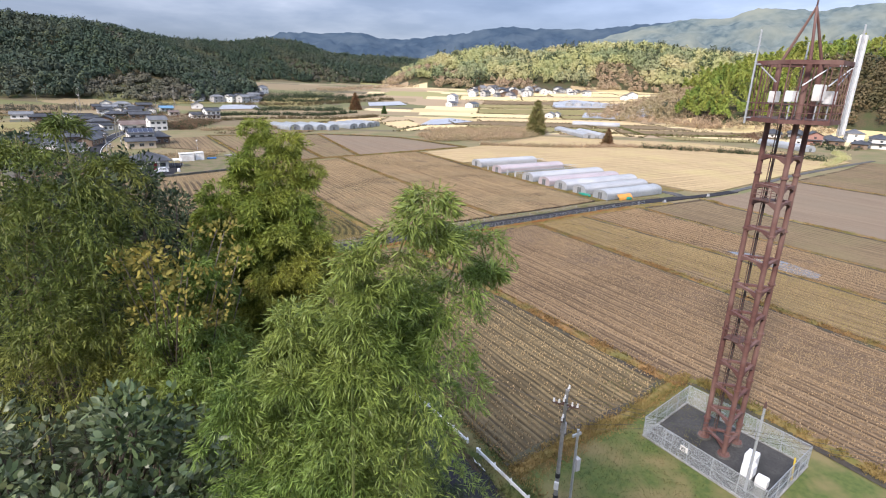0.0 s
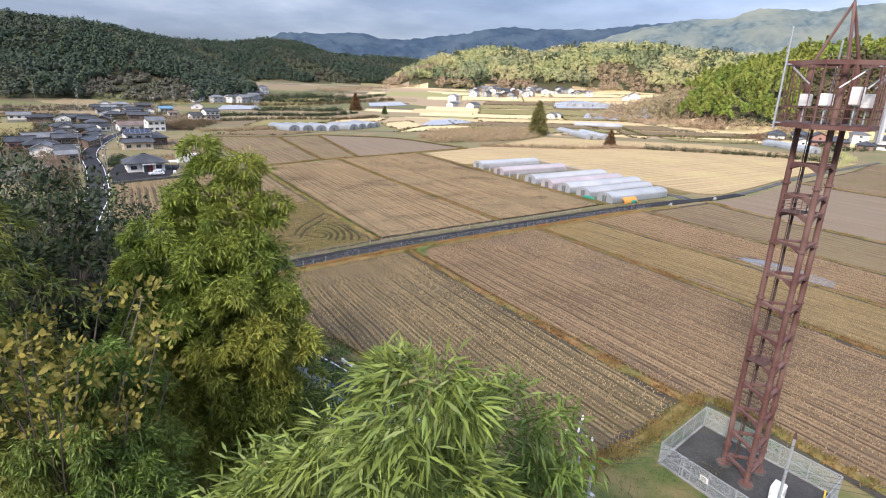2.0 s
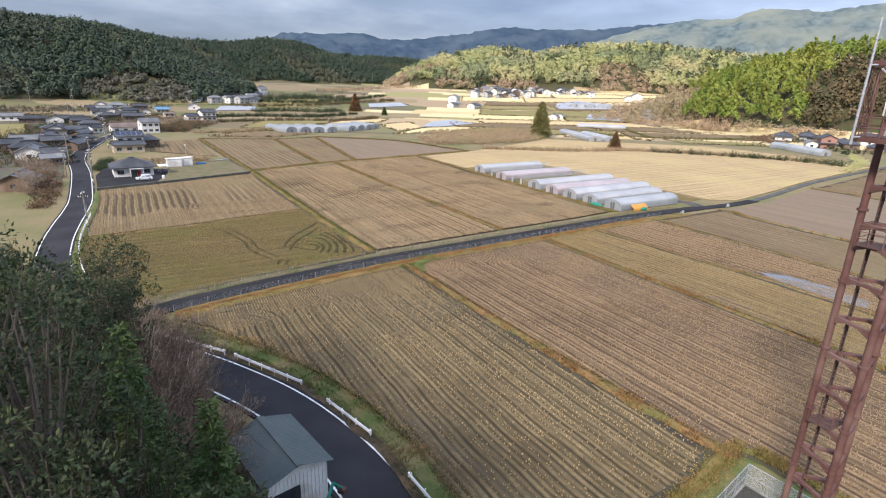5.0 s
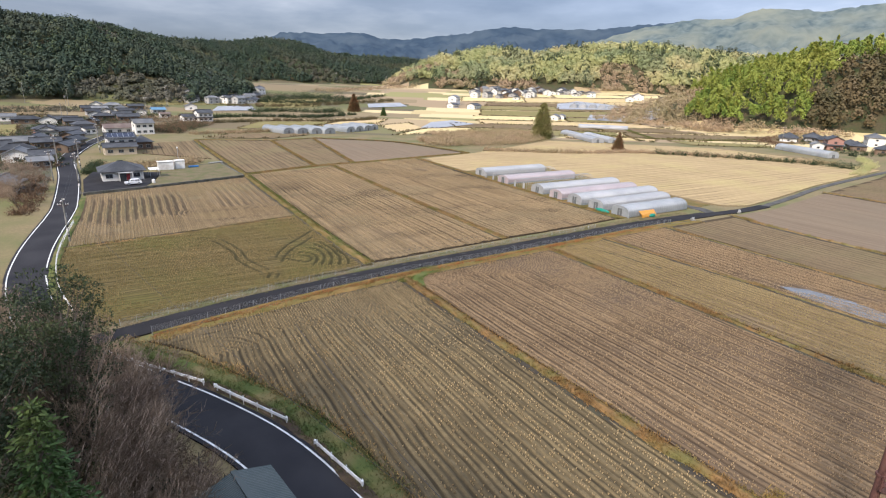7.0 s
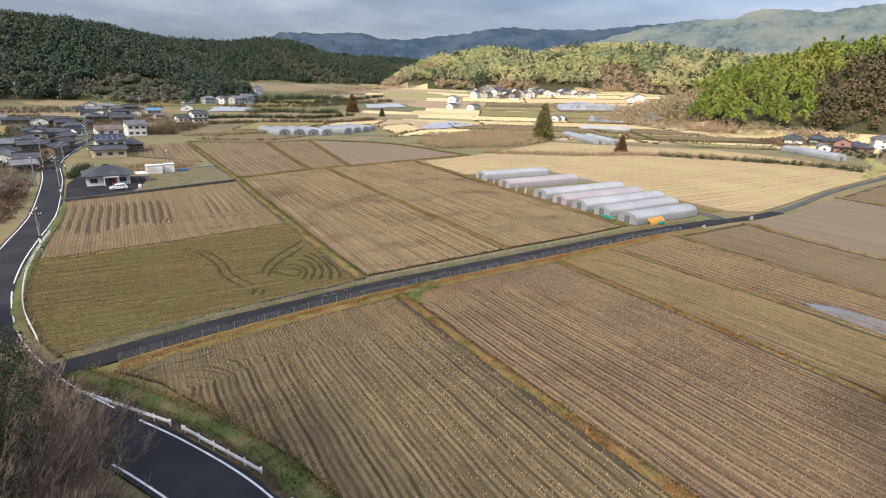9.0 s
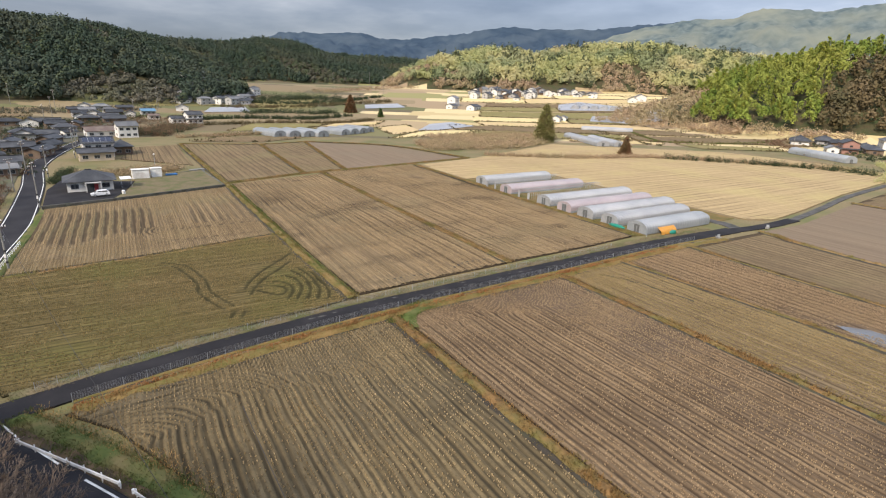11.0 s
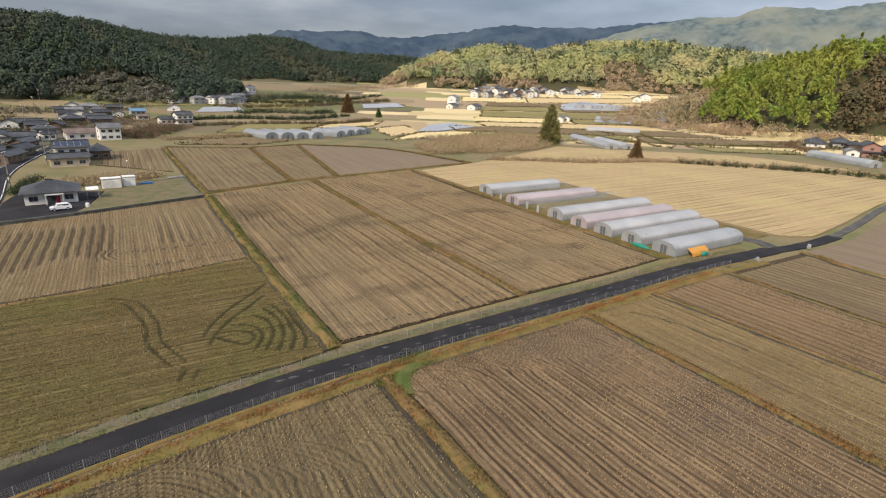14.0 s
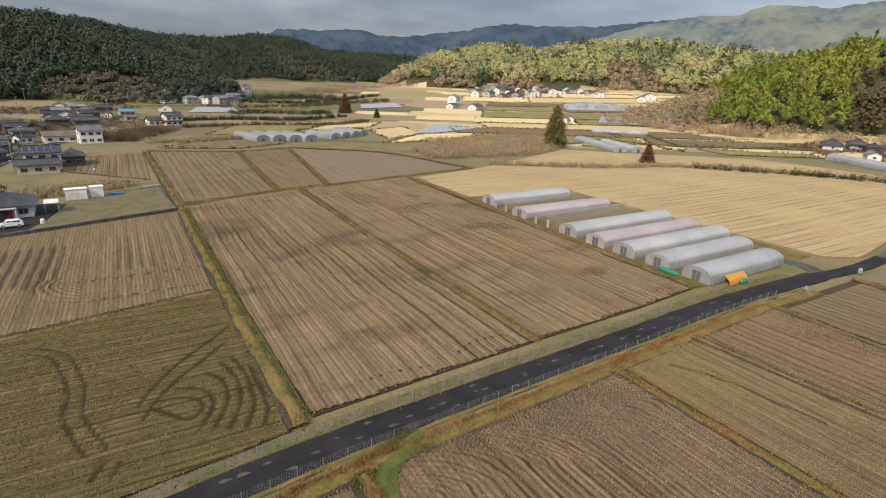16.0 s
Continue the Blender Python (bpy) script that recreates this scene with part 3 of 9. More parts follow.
HILL_LEFT = [(-520, 1100, 108), (-250, 1120, 108), (-110, 1159, 108), (-41, 1194, 108), (-3, 1209, 106), (38, 1224, 99), (82, 1236, 92), (129, 1247, 91), (211, 1260, 91), (256, 1264, 96), (290, 1266, 104), (348, 1266, 102), (420, 1263, 85), (496, 1254, 77), (599, 1233, 78), (678, 1212, 72), (760, 1200, 40)]
HILL_MID = [(440, 870, 22), (522, 855, 68), (590, 834, 84), (666, 800, 78), (744, 743, 94), (814, 680, 96), (867, 609, 84), (930, 530, 76), (1010, 420, 76)]
HILL_RIGHT = [(500, 374, 1), (510, 352, 15), (517, 332, 31), (527, 313, 42), (537, 294, 50), (548, 272, 58), (563, 238, 63), (581, 190, 67), (602, 100, 72), (620, 0, 78), (640, -150, 78)]

HILL_FOOT = [(-520, 820, 96), (-320, 822, 94), (-168, 824, 86), (-90, 826, 84), (-60, 816, 80), (-23, 806, 79), (4, 786, 68), (30, 766, 52), (50, 746, 34), (68, 724, 14)]


HILL_TOE = [(-520, 700, 34), (-240, 690, 36), (-120, 684, 34), (-50, 690, 30), (0, 694, 26), (44, 690, 25), (74, 714, 22), (96, 752, 20)]


def valley(x, y):
    """The floor of the valley rises gently far off."""
    t = np.clip((np.hypot(x - HUB[0], y - HUB[1]) - 480) / 420, 0, 1)
    return 24 * t * t * (3 - 2 * t)


def wooded(x, y):
    """How far the western hills stand above the valley floor."""
    return np.maximum(np.maximum(ridge_height(x, y, HILL_LEFT, 260), ridge_height(x, y, HILL_FOOT, 150)), ridge_height(x, y, HILL_TOE, 78)) - valley(x, y)


def land(x, y):
    x, y = np.asarray(x, float), np.asarray(y, float)
    z = valley(x, y)
    z = np.maximum(z, ridge_height(x, y, HILL_LEFT, 260))
    z = np.maximum(z, ridge_height(x, y, HILL_FOOT, 150))
    z = np.maximum(z, ridge_height(x, y, HILL_TOE, 78))
    z = np.maximum(z, ridge_height(x, y, HILL_MID, 165))
    z = np.maximum(z, ridge_height(x, y, HILL_RIGHT, 100))
    # wooded bank on the inner side of the road bend, which rises under the start of the flight
    q = np.full(np.shape(x), 1e9)
    side = np.zeros(np.shape(x))
    for a, b in zip(MAIN_LINE[:-1], MAIN_LINE[1:]):
        e = b - a
        s = np.clip(((x - a[0]) * e[0] + (y - a[1]) * e[1]) / (e @ e), 0, 1)
        dx, dy = x - a[0] - s * e[0], y - a[1] - s * e[1]
        r = np.hypot(dx, dy)
        near = r < q
        side = np.where(near, e[0] * dy - e[1] * dx, side)
        q = np.minimum(q, r)
    s1 = np.clip((q - 5) / 26, 0, 1)
    s2 = np.clip((98 - y) / 45, 0, 1)
    bank = 15 * s1 * s1 * (3 - 2 * s1) * s2 * s2 * (3 - 2 * s2)
    z = np.where((side > 0) & (y < 110), np.maximum(z, bank), z)
    return z


def build_ground():
    rad = np.concatenate([np.linspace(0, 130, 53)[1:], np.geomspace(135, 1700, 90), np.array([2000, 2500, 3200, 4000, 4900])])
    ang = np.linspace(0, 2 * np.pi, 361)[:-1]
    gx = HUB[0] + rad[:, None] * np.sin(ang)[None, :]
    gy = HUB[1] + rad[:, None] * np.cos(ang)[None, :]
    gz = land(gx, gy) - 0.14
    v = np.concatenate([[(HUB[0], HUB[1], float(land(*HUB)) - 0.14)], np.stack([gx, gy, gz], -1).reshape(-1, 3)])
    na = len(ang)
    f = [(0, 1 + (j + 1) % na, 1 + j) for j in range(na)]
    for i in range(len(rad) - 1):
        for j in range(na):
            k = (j + 1) % na
            f.append((1 + i * na + j, 1 + i * na + k, 1 + (i + 1) * na + k, 1 + (i + 1) * na + j))
    me = mesh_of("ground", v, f, smooth=True)
    me.materials.append(M["ground"])
    me.materials.append(M["forest_floor"])
    c = np.empty(len(me.polygons) * 3)
    me.polygons.foreach_get("center", c)
    c = c.reshape(-1, 3)
    far = np.hypot(c[:, 0] - HUB[0], c[:, 1] - HUB[1])
    wood = np.where(far > 300, (c[:, 2] > valley(c[:, 0], c[:, 1]) + 4.0), c[:, 2] > 0.6)
    me.polygons.foreach_set("material_index", wood.astype(np.int32))
    ob = part("ground", me, None)
    return tagged(ob, "dry winter meadow ground of a wide farming valley", "ground", kind="structure")


def build_mountain(name, line, depth, material, label, seed):
    """A far mountain range: a crest with a broken slope towards the valley."""
    p = resample(line, 16)
    crest = np.array([noise.fractal((a[0] * 0.004, a[1] * 0.004, seed), 0.9, 2.1, 5) for a in p])
    v, rows = [], 26
    toward = np.array(HUB)
    for i, a in enumerate(p):
        w = (toward - a[:2]) / np.linalg.norm(toward - a[:2])
        for j in range(rows):
            s = j / (rows - 1)
            h = a[2] + 14 * crest[i] + 7 * noise.noise((a[0] * 0.03, a[1] * 0.03, seed)) + 4 * noise.noise((a[0] * 0.09, a[1] * 0.09, seed))
            q = a[:2] + w * depth * s
            h = h * (1 - s ** 0.9) + (60 * abs(noise.noise((q[0] * 0.005, q[1] * 0.005, seed + 5))) + 34 * noise.noise((q[0] * 0.018, q[1] * 0.018, seed + 8)) + 14 * noise.noise((q[0] * 0.05, q[1] * 0.05, seed + 3))) * math.sin(math.pi * s)
            v.append((q[0], q[1], max(h, -2 + 0.0 * s)))
    f = [(i * rows + j, i * rows + j + 1, (i + 1) * rows + j + 1, (i + 1) * rows + j) for i in range(len(p) - 1) for j in range(rows - 1)]
    ob = part(name, mesh_of(name, v, f, smooth=True), material)
    return tagged(ob, label, "mountain", kind="structure")


build_ground()
build_mountain("backdrop_mountain", [(200, 3520, 120), (642, 3455, 190), (798, 3423, 248), (893, 3399, 290), (1017, 3364, 298), (1175, 3313, 306), (1333, 3253, 313), (1458, 3198, 286), (1645, 3107, 284), (1796, 3022, 320), (1970, 2911, 348), (2164, 2770, 370), (2270, 2684, 360), (2489, 2482, 362), (2699, 2251, 393), (2773, 2158, 404), (3100, 1600, 420)], 900, M["far_a"], "wooded mountain range under heavy cloud, blue haze put into its colour", 2.0)
build_mountain("backdrop_ridge", [(1700, 1960, 160), (1880, 1800, 230), (2013, 1678, 291), (2178, 1455, 320), (2250, 1341, 354), (2340, 1174, 335), (2420, 996, 350), (2560, 500, 360), (2600, 0, 340)], 700, M["far_b"], "pale green mountain range beyond the valley, haze put into its colour", 9.0)


def polygon_slab(name, poly, z, material, label, category="field", kind="structure", drop=0.4, edge=1.5):
    """A flat piece of ground with a rim that goes down below the meadow."""
    bm = bmesh.new()
    top = [bm.verts.new((x, y, z)) for x, y in poly]
    low = [bm.verts.new((x, y, z - drop)) for x, y in poly]
    face = bm.faces.new(top)
    face.normal_update()
    if face.normal.z < 0:
        face.normal_flip()
        face.normal_update()
    for i in range(len(poly)):
        bm.faces.new((top[i - 1], top[i], low[i], low[i - 1]))
    bmesh.ops.triangulate(bm, faces=[face])
    return tagged(part(name, bm, material), label, category, kind=kind)


PADDY = {
    "near": ([(7.0, 80.2), (20, 82.3), (42.8, 85.0), (43.3, 70), (43.9, 50), (45.6, 28.4), (36, 27.2), (27.5, 26.7), (23.2, 26.1), (23.0, 34), (23.1, 43), (22.2, 50), (20.2, 57), (18.0, 61.3), (14.2, 69), (11.2, 75.2)], "f_near"),
    "brown": ([(47.2, 29), (46.0, 50), (45.3, 85.6), (60, 86.8), (76.6, 87.6), (76.6, 40), (76.2, -60), (49.6, -60), (49.6, 27.0)], "f_brown"),
    "straw": ([(78.4, 87.8), (92.6, 88.6), (94.4, 60), (95.0, 40), (95.0, -70), (78.0, -70)], "f_straw"),
    "brown_b": ([(94.2, 88.7), (113.6, 89.6), (112.8, 60), (112.2, -80), (96.2, -80), (96.2, 45)], "f_brown"),
    "olive_e": ([(115.2, 89.8), (140.2, 89.6), (137.6, 60), (136.5, -90), (113.4, -90), (114.2, 60)], "f_straw"),
    "grey_e": ([(142.5, 89.8), (160, 89.6), (203, 96.2), (203, -90), (138.2, -90), (139.0, 60)], "f_grey"),
    "straw_e": ([(205, 96.5), (262, 104), (300, 112), (300, -90), (205, -90)], "f_straw"),
    "olive": ([(1.5, 86.4), (22, 91.6), (40.6, 94.2), (40.0, 133.2), (16, 128.4), (-4.2, 125.9), (-4.6, 112), (-2.2, 96)], "f_olive"),
    "ribbed": ([(-4.0, 127.2), (16, 129.7), (39.6, 134.6), (39.2, 190.5), (11, 181.0), (-2.8, 177.0), (-3.0, 150)], "f_straw"),
    "mid_a": ([(43.0, 95.6), (58, 96.8), (73.0, 97.8), (72.6, 150), (72.8, 204), (42.0, 195.0), (42.2, 140)], "f_mid"),
    "mid_b": ([(74.4, 98.0), (95, 99.0), (109.6, 100.4), (110.2, 150), (112, 212), (75.2, 207.0), (73.9, 160)], "f_mid"),
    "upper_a": ([(41.8, 199.0), (66.8, 206.8), (72.0, 297), (39.0, 309)], "f_straw"),
    "upper_b": ([(68.2, 207.4), (83.0, 209.8), (95.6, 302), (73.6, 297)], "f_straw"),
    "upper_c": ([(84.6, 210.0), (104, 213.8), (144.5, 222.4), (131, 275), (97.4, 303)], "f_grey"),
    "east": ([(114, 177), (116, 212), (147.5, 221.5), (226, 258), (262, 226), (296, 200), (306, 150), (292, 114.5), (262, 111), (216, 105.4), (180, 98.6), (158, 95.4), (151, 98.5), (149.5, 104), (150.5, 176)], "f_east"),
    "village": ([(13, 262), (36.0, 238), (36.6, 306), (17, 300)], "f_straw"),
}
PADDY_LABEL = {"f_east": "straw-coloured field behind the greenhouses, paled by sunlight put into its colour", "f_near": "harvested paddy with grey-brown stubble rows and damp patches", "f_brown": "brown harvested rice paddy with rows of stubble", "f_straw": "straw-coloured harvested rice paddy", "f_mid": "straw-coloured paddy with dark furrows and damp patches", "f_olive": "olive green paddy with sprouting rice stubble", "f_grey": "grey-brown tilled rice paddy"}


def waves(x, y, s):
    """A smooth uneven pattern between about -1 and 1."""
    return (np.sin(x * 0.31 + 1.7 * np.sin(y * 0.11 + s)) + np.sin(y * 0.23 + 1.3 * np.sin(x * 0.17 + 2 * s)) + np.sin((x + y) * 0.57 + s) * 0.6) / 2.6


def herringbone(x, y):
    """Ruts lie aslant in the band where the harvester turned."""
    f = np.clip((y - 135) / 3, 0, 1) * np.clip((150 - y) / 4, 0, 1) * np.clip((x - 15) / 8, 0, 1)
    return x + f * (1.6 * (y - 142) + 1.2 * np.sin(x * 0.3)), y


def headland(x, y):
    """Rows bend round where the harvester turned before the farm road."""
    edge = np.where(x < 44.5, 79.0 + 0.16 * (x - 7), 86.2 + 0.05 * (x - 45))
    f = np.clip(y - edge + 8.5 + 1.6 * np.sin(x * 0.21), 0, 12)
    return x + 0.13 * f * f + 0.35 * np.sin(f * 1.1 + x * 0.7) * np.clip(f, 0, 1), y


# paddy: row direction, furrow spacing, furrow width, depth, warp, how patchy
TILTH = {
    "near": (0, 0.72, 0.36, 0.13, headland, 0.15), "brown": (0, 0.77, 0.38, 0.13, headland, 0.2), "straw": (0, 1.08, 0.36, 0.10, None, 0.5),
    "brown_b": (0, 1.5, 0.3, 0.07, None, 0.5), "olive": (1, 0.96, 0.5, 0.13, None, 0.12), "east": (1, 2.6, 0.55, 0.06, None, 0.9), "ribbed": (0, 1.75, 0.85, 0.17, herringbone, 0.15),
    "mid_a": (0, 1.2, 0.54, 0.18, None, 0.26), "mid_b": (0, 1.25, 0.52, 0.18, None, 0.24), "upper_a": (0, 2.2, 0.5, 0.09, None, 0.4),
    "upper_b": (0, 2.2, 0.5, 0.09, None, 0.4), "village": (0, 2.0, 0.5, 0.1, None, 0.3),
    "olive_e": (0, 1.6, 0.35, 0.07, None, 0.5), "straw_e": (0, 2.4, 0.5, 0.07, None, 0.5),
}
# wheel tracks where the harvester turned: width, then the line
TRACKS = {
    "near": [(1.1, [(16.6, 72.3), (18.7, 75.6), (22.2, 74.6), (25.3, 78.0), (28.3, 77.8), (31.8, 76.9), (35.7, 78.8), (38.6, 80.5), (41, 83.4)]), (0.8, [(29.0, 62.6), (30.3, 60.6), (32.0, 61.8), (32.6, 59.9)]), (0.7, [(24.6, 75.4), (26.6, 76.2), (28.6, 75.4)]), (0.6, [(30.6, 48.5), (31.8, 46.2), (33.2, 47.4), (33.8, 44.6)]), (0.7, [(14.2, 74.5), (15.4, 77.6), (19, 78.8)])],
    "brown": [(0.8, [(46.4, 76.2), (48.8, 76.6), (49.6, 79.4), (48.2, 81.0), (46.4, 80.2)]), (0.7, [(46.6, 78.0), (47.8, 78.4), (47.9, 79.4)]), (0.7, [(49.6, 78.4), (51.6, 80.6), (54.4, 81.0), (58, 82.8), (63, 84.8), (70, 86.4)]), (0.6, [(50.4, 77.0), (53.4, 79.2), (57, 80.0), (61, 82.4), (66, 84.2), (74, 85.6)]), (0.6, [(52, 77.0), (55.4, 77.8), (58.4, 79.4)]), (0.5, [(50, 83), (54, 83.4), (58, 84.8)])],
    "olive": [(0.27, [(17.6, 122.8), (20.0, 120.5), (21.1, 116.7), (22.1, 111.6), (22.1, 106.4), (23.1, 102.2), (24.2, 99.0)]), (0.27, [(18.4, 123.9), (21.3, 121.3), (22.6, 117.0), (23.6, 111.9), (23.6, 106.8), (24.6, 102.8), (25.7, 99.6)]), (0.34, [(28.3, 105.3), (29.5, 107.9), (31.7, 111.4), (33.9, 114.2), (36.7, 117.0), (39.3, 120.2)]), (0.34, [(28.7, 102.8), (29.9, 105.6), (32.4, 109.2), (35.0, 112.0), (38, 115.5)]), (0.34, [(29.6, 104.2), (31.1, 102.2), (32.6, 100.7), (33.9, 102.4), (33.4, 104.2), (31.7, 105.2), (29.5, 105.5)]), (0.32, [(33.1, 98.5), (34.7, 101.7), (34.9, 104.1), (34.0, 106.0), (32, 107)]), (0.34, [(34.3, 98.0), (36.2, 102.0), (36.5, 106.3), (35.2, 108.8)]), (0.34, [(35.7, 97.6), (37.4, 101.6), (37.8, 106.6), (36.9, 110.7)]), (0.34, [(37.2, 97.0), (38.6, 100.9), (38.9, 106.3), (38.3, 111.3)]), (0.28, [(38.7, 96.6), (39.7, 100.2), (39.7, 108)]), (0.28, [(24.6, 95.5), (25.5, 97.4)]), (0.28, [(25.9, 94.9), (26.8, 97.0)])],
    "mid_a": [(0.8, [(44.6, 97.6), (47.6, 98.6), (50.4, 98.0), (54, 98.6)]), (0.7, [(45, 99.6), (49, 100.6), (53, 100)])],
}


def track(key, x, y):
    """1 inside a wheel track of this paddy, 0 outside."""
    f = np.zeros(np.shape(x))
    for width, line in TRACKS.get(key, ()):
        p = resample(line, 0.7)[:, :2]
        for a, b in zip(p[:-1], p[1:]):
            box = (x > min(a[0], b[0]) - 1.5) & (x < max(a[0], b[0]) + 1.5) & (y > min(a[1], b[1]) - 1.5) & (y < max(a[1], b[1]) + 1.5)
            if not box.any():
                continue
            e = b - a
            xs, ys = x[box], y[box]
            s = np.clip(((xs - a[0]) * e[0] + (ys - a[1]) * e[1]) / max(1e-6, e @ e), 0, 1)
            d = np.hypot(xs - a[0] - s * e[0], ys - a[1] - s * e[1]) + 0.3 * width * waves(xs * 5, ys * 5, 2.0)
            f[box] = np.maximum(f[box], np.clip(1.6 - 1.1 * d / width, 0, 1))
    return f


def ribbed_strength(x, y):
    """Deep ribs in the west, a band of slanted ruts and finer ribs in the east."""
    def ramp(v, a, b):
        return np.clip((v - a) / (b - a), 0, 1)
    west = ramp(x, 22, 17) * ramp(y + 3 * np.sin(x * 0.4), 141, 147) * ramp(y, 176, 168)
    east = 0.75 * ramp(x, 22, 27) * ramp(y, 143, 150) * ramp(y - 0.6 * (x - 25), 178, 170)
    band = ramp(x, 14, 24) * ramp(y, 134, 138) * ramp(y, 151, 146)
    return np.maximum(np.maximum(west, east), band) * 1.15 + 0.06


def furrow(key, x, y):
    """1 in the bottom of a furrow, 0 between; weaker in some patches."""
    axis, period, width, depth, warp, patchy = TILTH[key]
    u, v = warp(x, y) if warp else (x, y)
    a, b = (u, v) if axis == 0 else (v, u)
    seed = len(key) * 1.3
    a = a + 0.12 * np.sin(b * 0.21 + seed) + 0.06 * np.sin(b * 0.83)
    q = np.abs((a / period) % 1.0 - 0.5) * period
    f = np.clip(1 - (q - width * 0.3) / (width * 0.45), 0, 1)
    # every furrow has its own strength, and damp or dry patches cross them
    own = 0.84 + 0.16 * np.sin(np.floor(a / period) * 2.4 + seed)
    weak = np.clip(1 - patchy * (0.6 + 1.3 * waves(x * 0.6, y * 0.35, seed)), 0.05, 1)
    f = f * own * weak
    if key == "ribbed":
        f = np.clip(f / np.maximum(own, 0.3) * ribbed_strength(x, y), 0, 1)
    return np.maximum(f, (1.0 if key == "olive" else 0.3) * track(key, np.asarray(x, float), np.asarray(y, float)))


def tilth(key, poly):
    axis, period, width, depth, warp, patchy = TILTH[key]
    p = np.asarray(poly)
    fine, coarse = (0.2, 0.8) if key not in TRACKS and not warp else (0.2, 0.34)
    if key in ("near", "brown"):
        fine, coarse = 0.11, 0.26
    if key in ("mid_a", "mid_b"):
        fine, coarse = 0.13, 0.6
    if key == "east":
        fine, coarse = 0.28, 1.6
    if key in ("upper_a", "upper_b", "straw_e", "olive_e"):
        fine, coarse = 0.4, 2.0
    x0, y0, x1, y1 = p[:, 0].min(), p[:, 1].min(), p[:, 0].max(), p[:, 1].max()
    y0, x1 = max(y0, -20), min(x1, 300)
    sx, sy = (fine, coarse) if axis == 0 else (coarse, fine)
    gx, gy = np.meshgrid(np.arange(x0, x1, sx), np.arange(y0, y1, sy), indexing="ij")
    ok = inside(poly, gx, gy)
    f = furrow(key, gx, gy)
    z = 0.012 + depth * (1 - f) + 0.012 * waves(gx * 7, gy * 6, 1.0)
    idx = np.arange(gx.size).reshape(gx.shape)
    cell = ok[:-1, :-1] & ok[1:, :-1] & ok[:-1, 1:] & ok[1:, 1:]
    quad = np.stack([idx[:-1, :-1], idx[1:, :-1], idx[1:, 1:], idx[:-1, 1:]], -1)[cell]
    used = np.unique(quad)
    back = np.full(gx.size, -1)
    back[used] = np.arange(len(used))
    v = np.stack([gx, gy, z], -1).reshape(-1, 3)[used]
    me = mesh_of("tilth", v, back[quad])
    return me


for key, (poly, mname) in PADDY.items():
    field = polygon_slab("paddy_field", poly, 0.0, M[mname], PADDY_LABEL[mname])
    if key in TILTH:
        part("tilth", tilth(key, poly), M[mname], field)

# ---- roads, verges, bunds ----
def structure(name, me, material, label, category):
    return tagged(part(name, me, material), label, category, kind="structure")


structure("road_main", sweep("road_main", ROAD_MAIN, [(-2.9, -0.3), (-2.9, 0.05), (0, 0.09), (2.9, 0.05), (2.9, -0.3)], 2.5), M["new_asphalt"], "fresh dark asphalt road bending round the wooded bank", "road")
structure("road_farm", sweep("road_farm", ROAD_FARM, [(-1.95, -0.3), (-1.95, 0.07), (0, 0.10), (1.95, 0.07), (1.95, -0.3)], 2.5, 0.12), M["asphalt"], "narrow worn asphalt farm road between the paddies", "road")
structure("road_branch", sweep("road_branch", [(136.5, 93.6), (150, 92.6), (163, 93.2)], [(-1.5, -0.3), (-1.5, 0.06), (1.5, 0.06), (1.5, -0.3)], 2.5, 0.12), M["asphalt"], "narrow asphalt farm road past the greenhouses", "road")
structure("road_track", sweep("road_track", [(162, 93.2), (185, 97.2), (216, 103.2), (262, 108.5), (310, 113)], [(-1.0, -0.3), (-1.0, 0.03), (1.0, 0.03), (1.0, -0.3)], 3, 0.2), M["gravel"], "narrow dark farm track along the paddies", "road")
structure("road_apron", sweep("road_apron", [(139.5, 94.5), (141, 98.5), (140.5, 103)], [(-1.6, -0.3), (-1.6, 0.055), (1.6, 0.055), (1.6, -0.3)], 1.5, 0.3), M["gravel"], "gravel turning place beside the greenhouses", "road")

# edge lines of the main road: worn white paint, laid just over the surface
_line = resample(ROAD_MAIN, 1.0)
_nn = normals2(_line)
for side in (-2.45, 2.45):
    verts, faces = [], []
    for i in range(8, len(_line) - 1):
        if side < 0 and 55 < i % 131 < 60:
            continue
        gap = noise.noise((_line[i][0] * 0.21, _line[i][1] * 0.21, side)) > 0.42
        if gap and _line[i][1] < 110:
            continue
        k = len(verts)
        for a, b in ((i, -0.09), (i, 0.09), (i + 1, 0.09), (i + 1, -0.09)):
            o = side + b
            p = _line[a] + _nn[a] * o
            verts.append((p[0], p[1], 0.062))
        faces.append((k, k + 3, k + 2, k + 1))
    structure("road_marking", mesh_of("road_marking", verts, faces), M["white_line"], "worn white edge line painted on the road", "road marking")

# pale worn patches on the farm road
RNG_ROAD = np.random.default_rng(91)
FLECKS = [(x + float(RNG_ROAD.normal()) * 0.8, float(np.interp(x, [p[0] for p in ROAD_FARM], [p[1] for p in ROAD_FARM])) + float(RNG_ROAD.uniform(-1.4, 1.3)), float(RNG_ROAD.uniform(0.16, 0.42))) for x in np.linspace(34, 112, 42)]
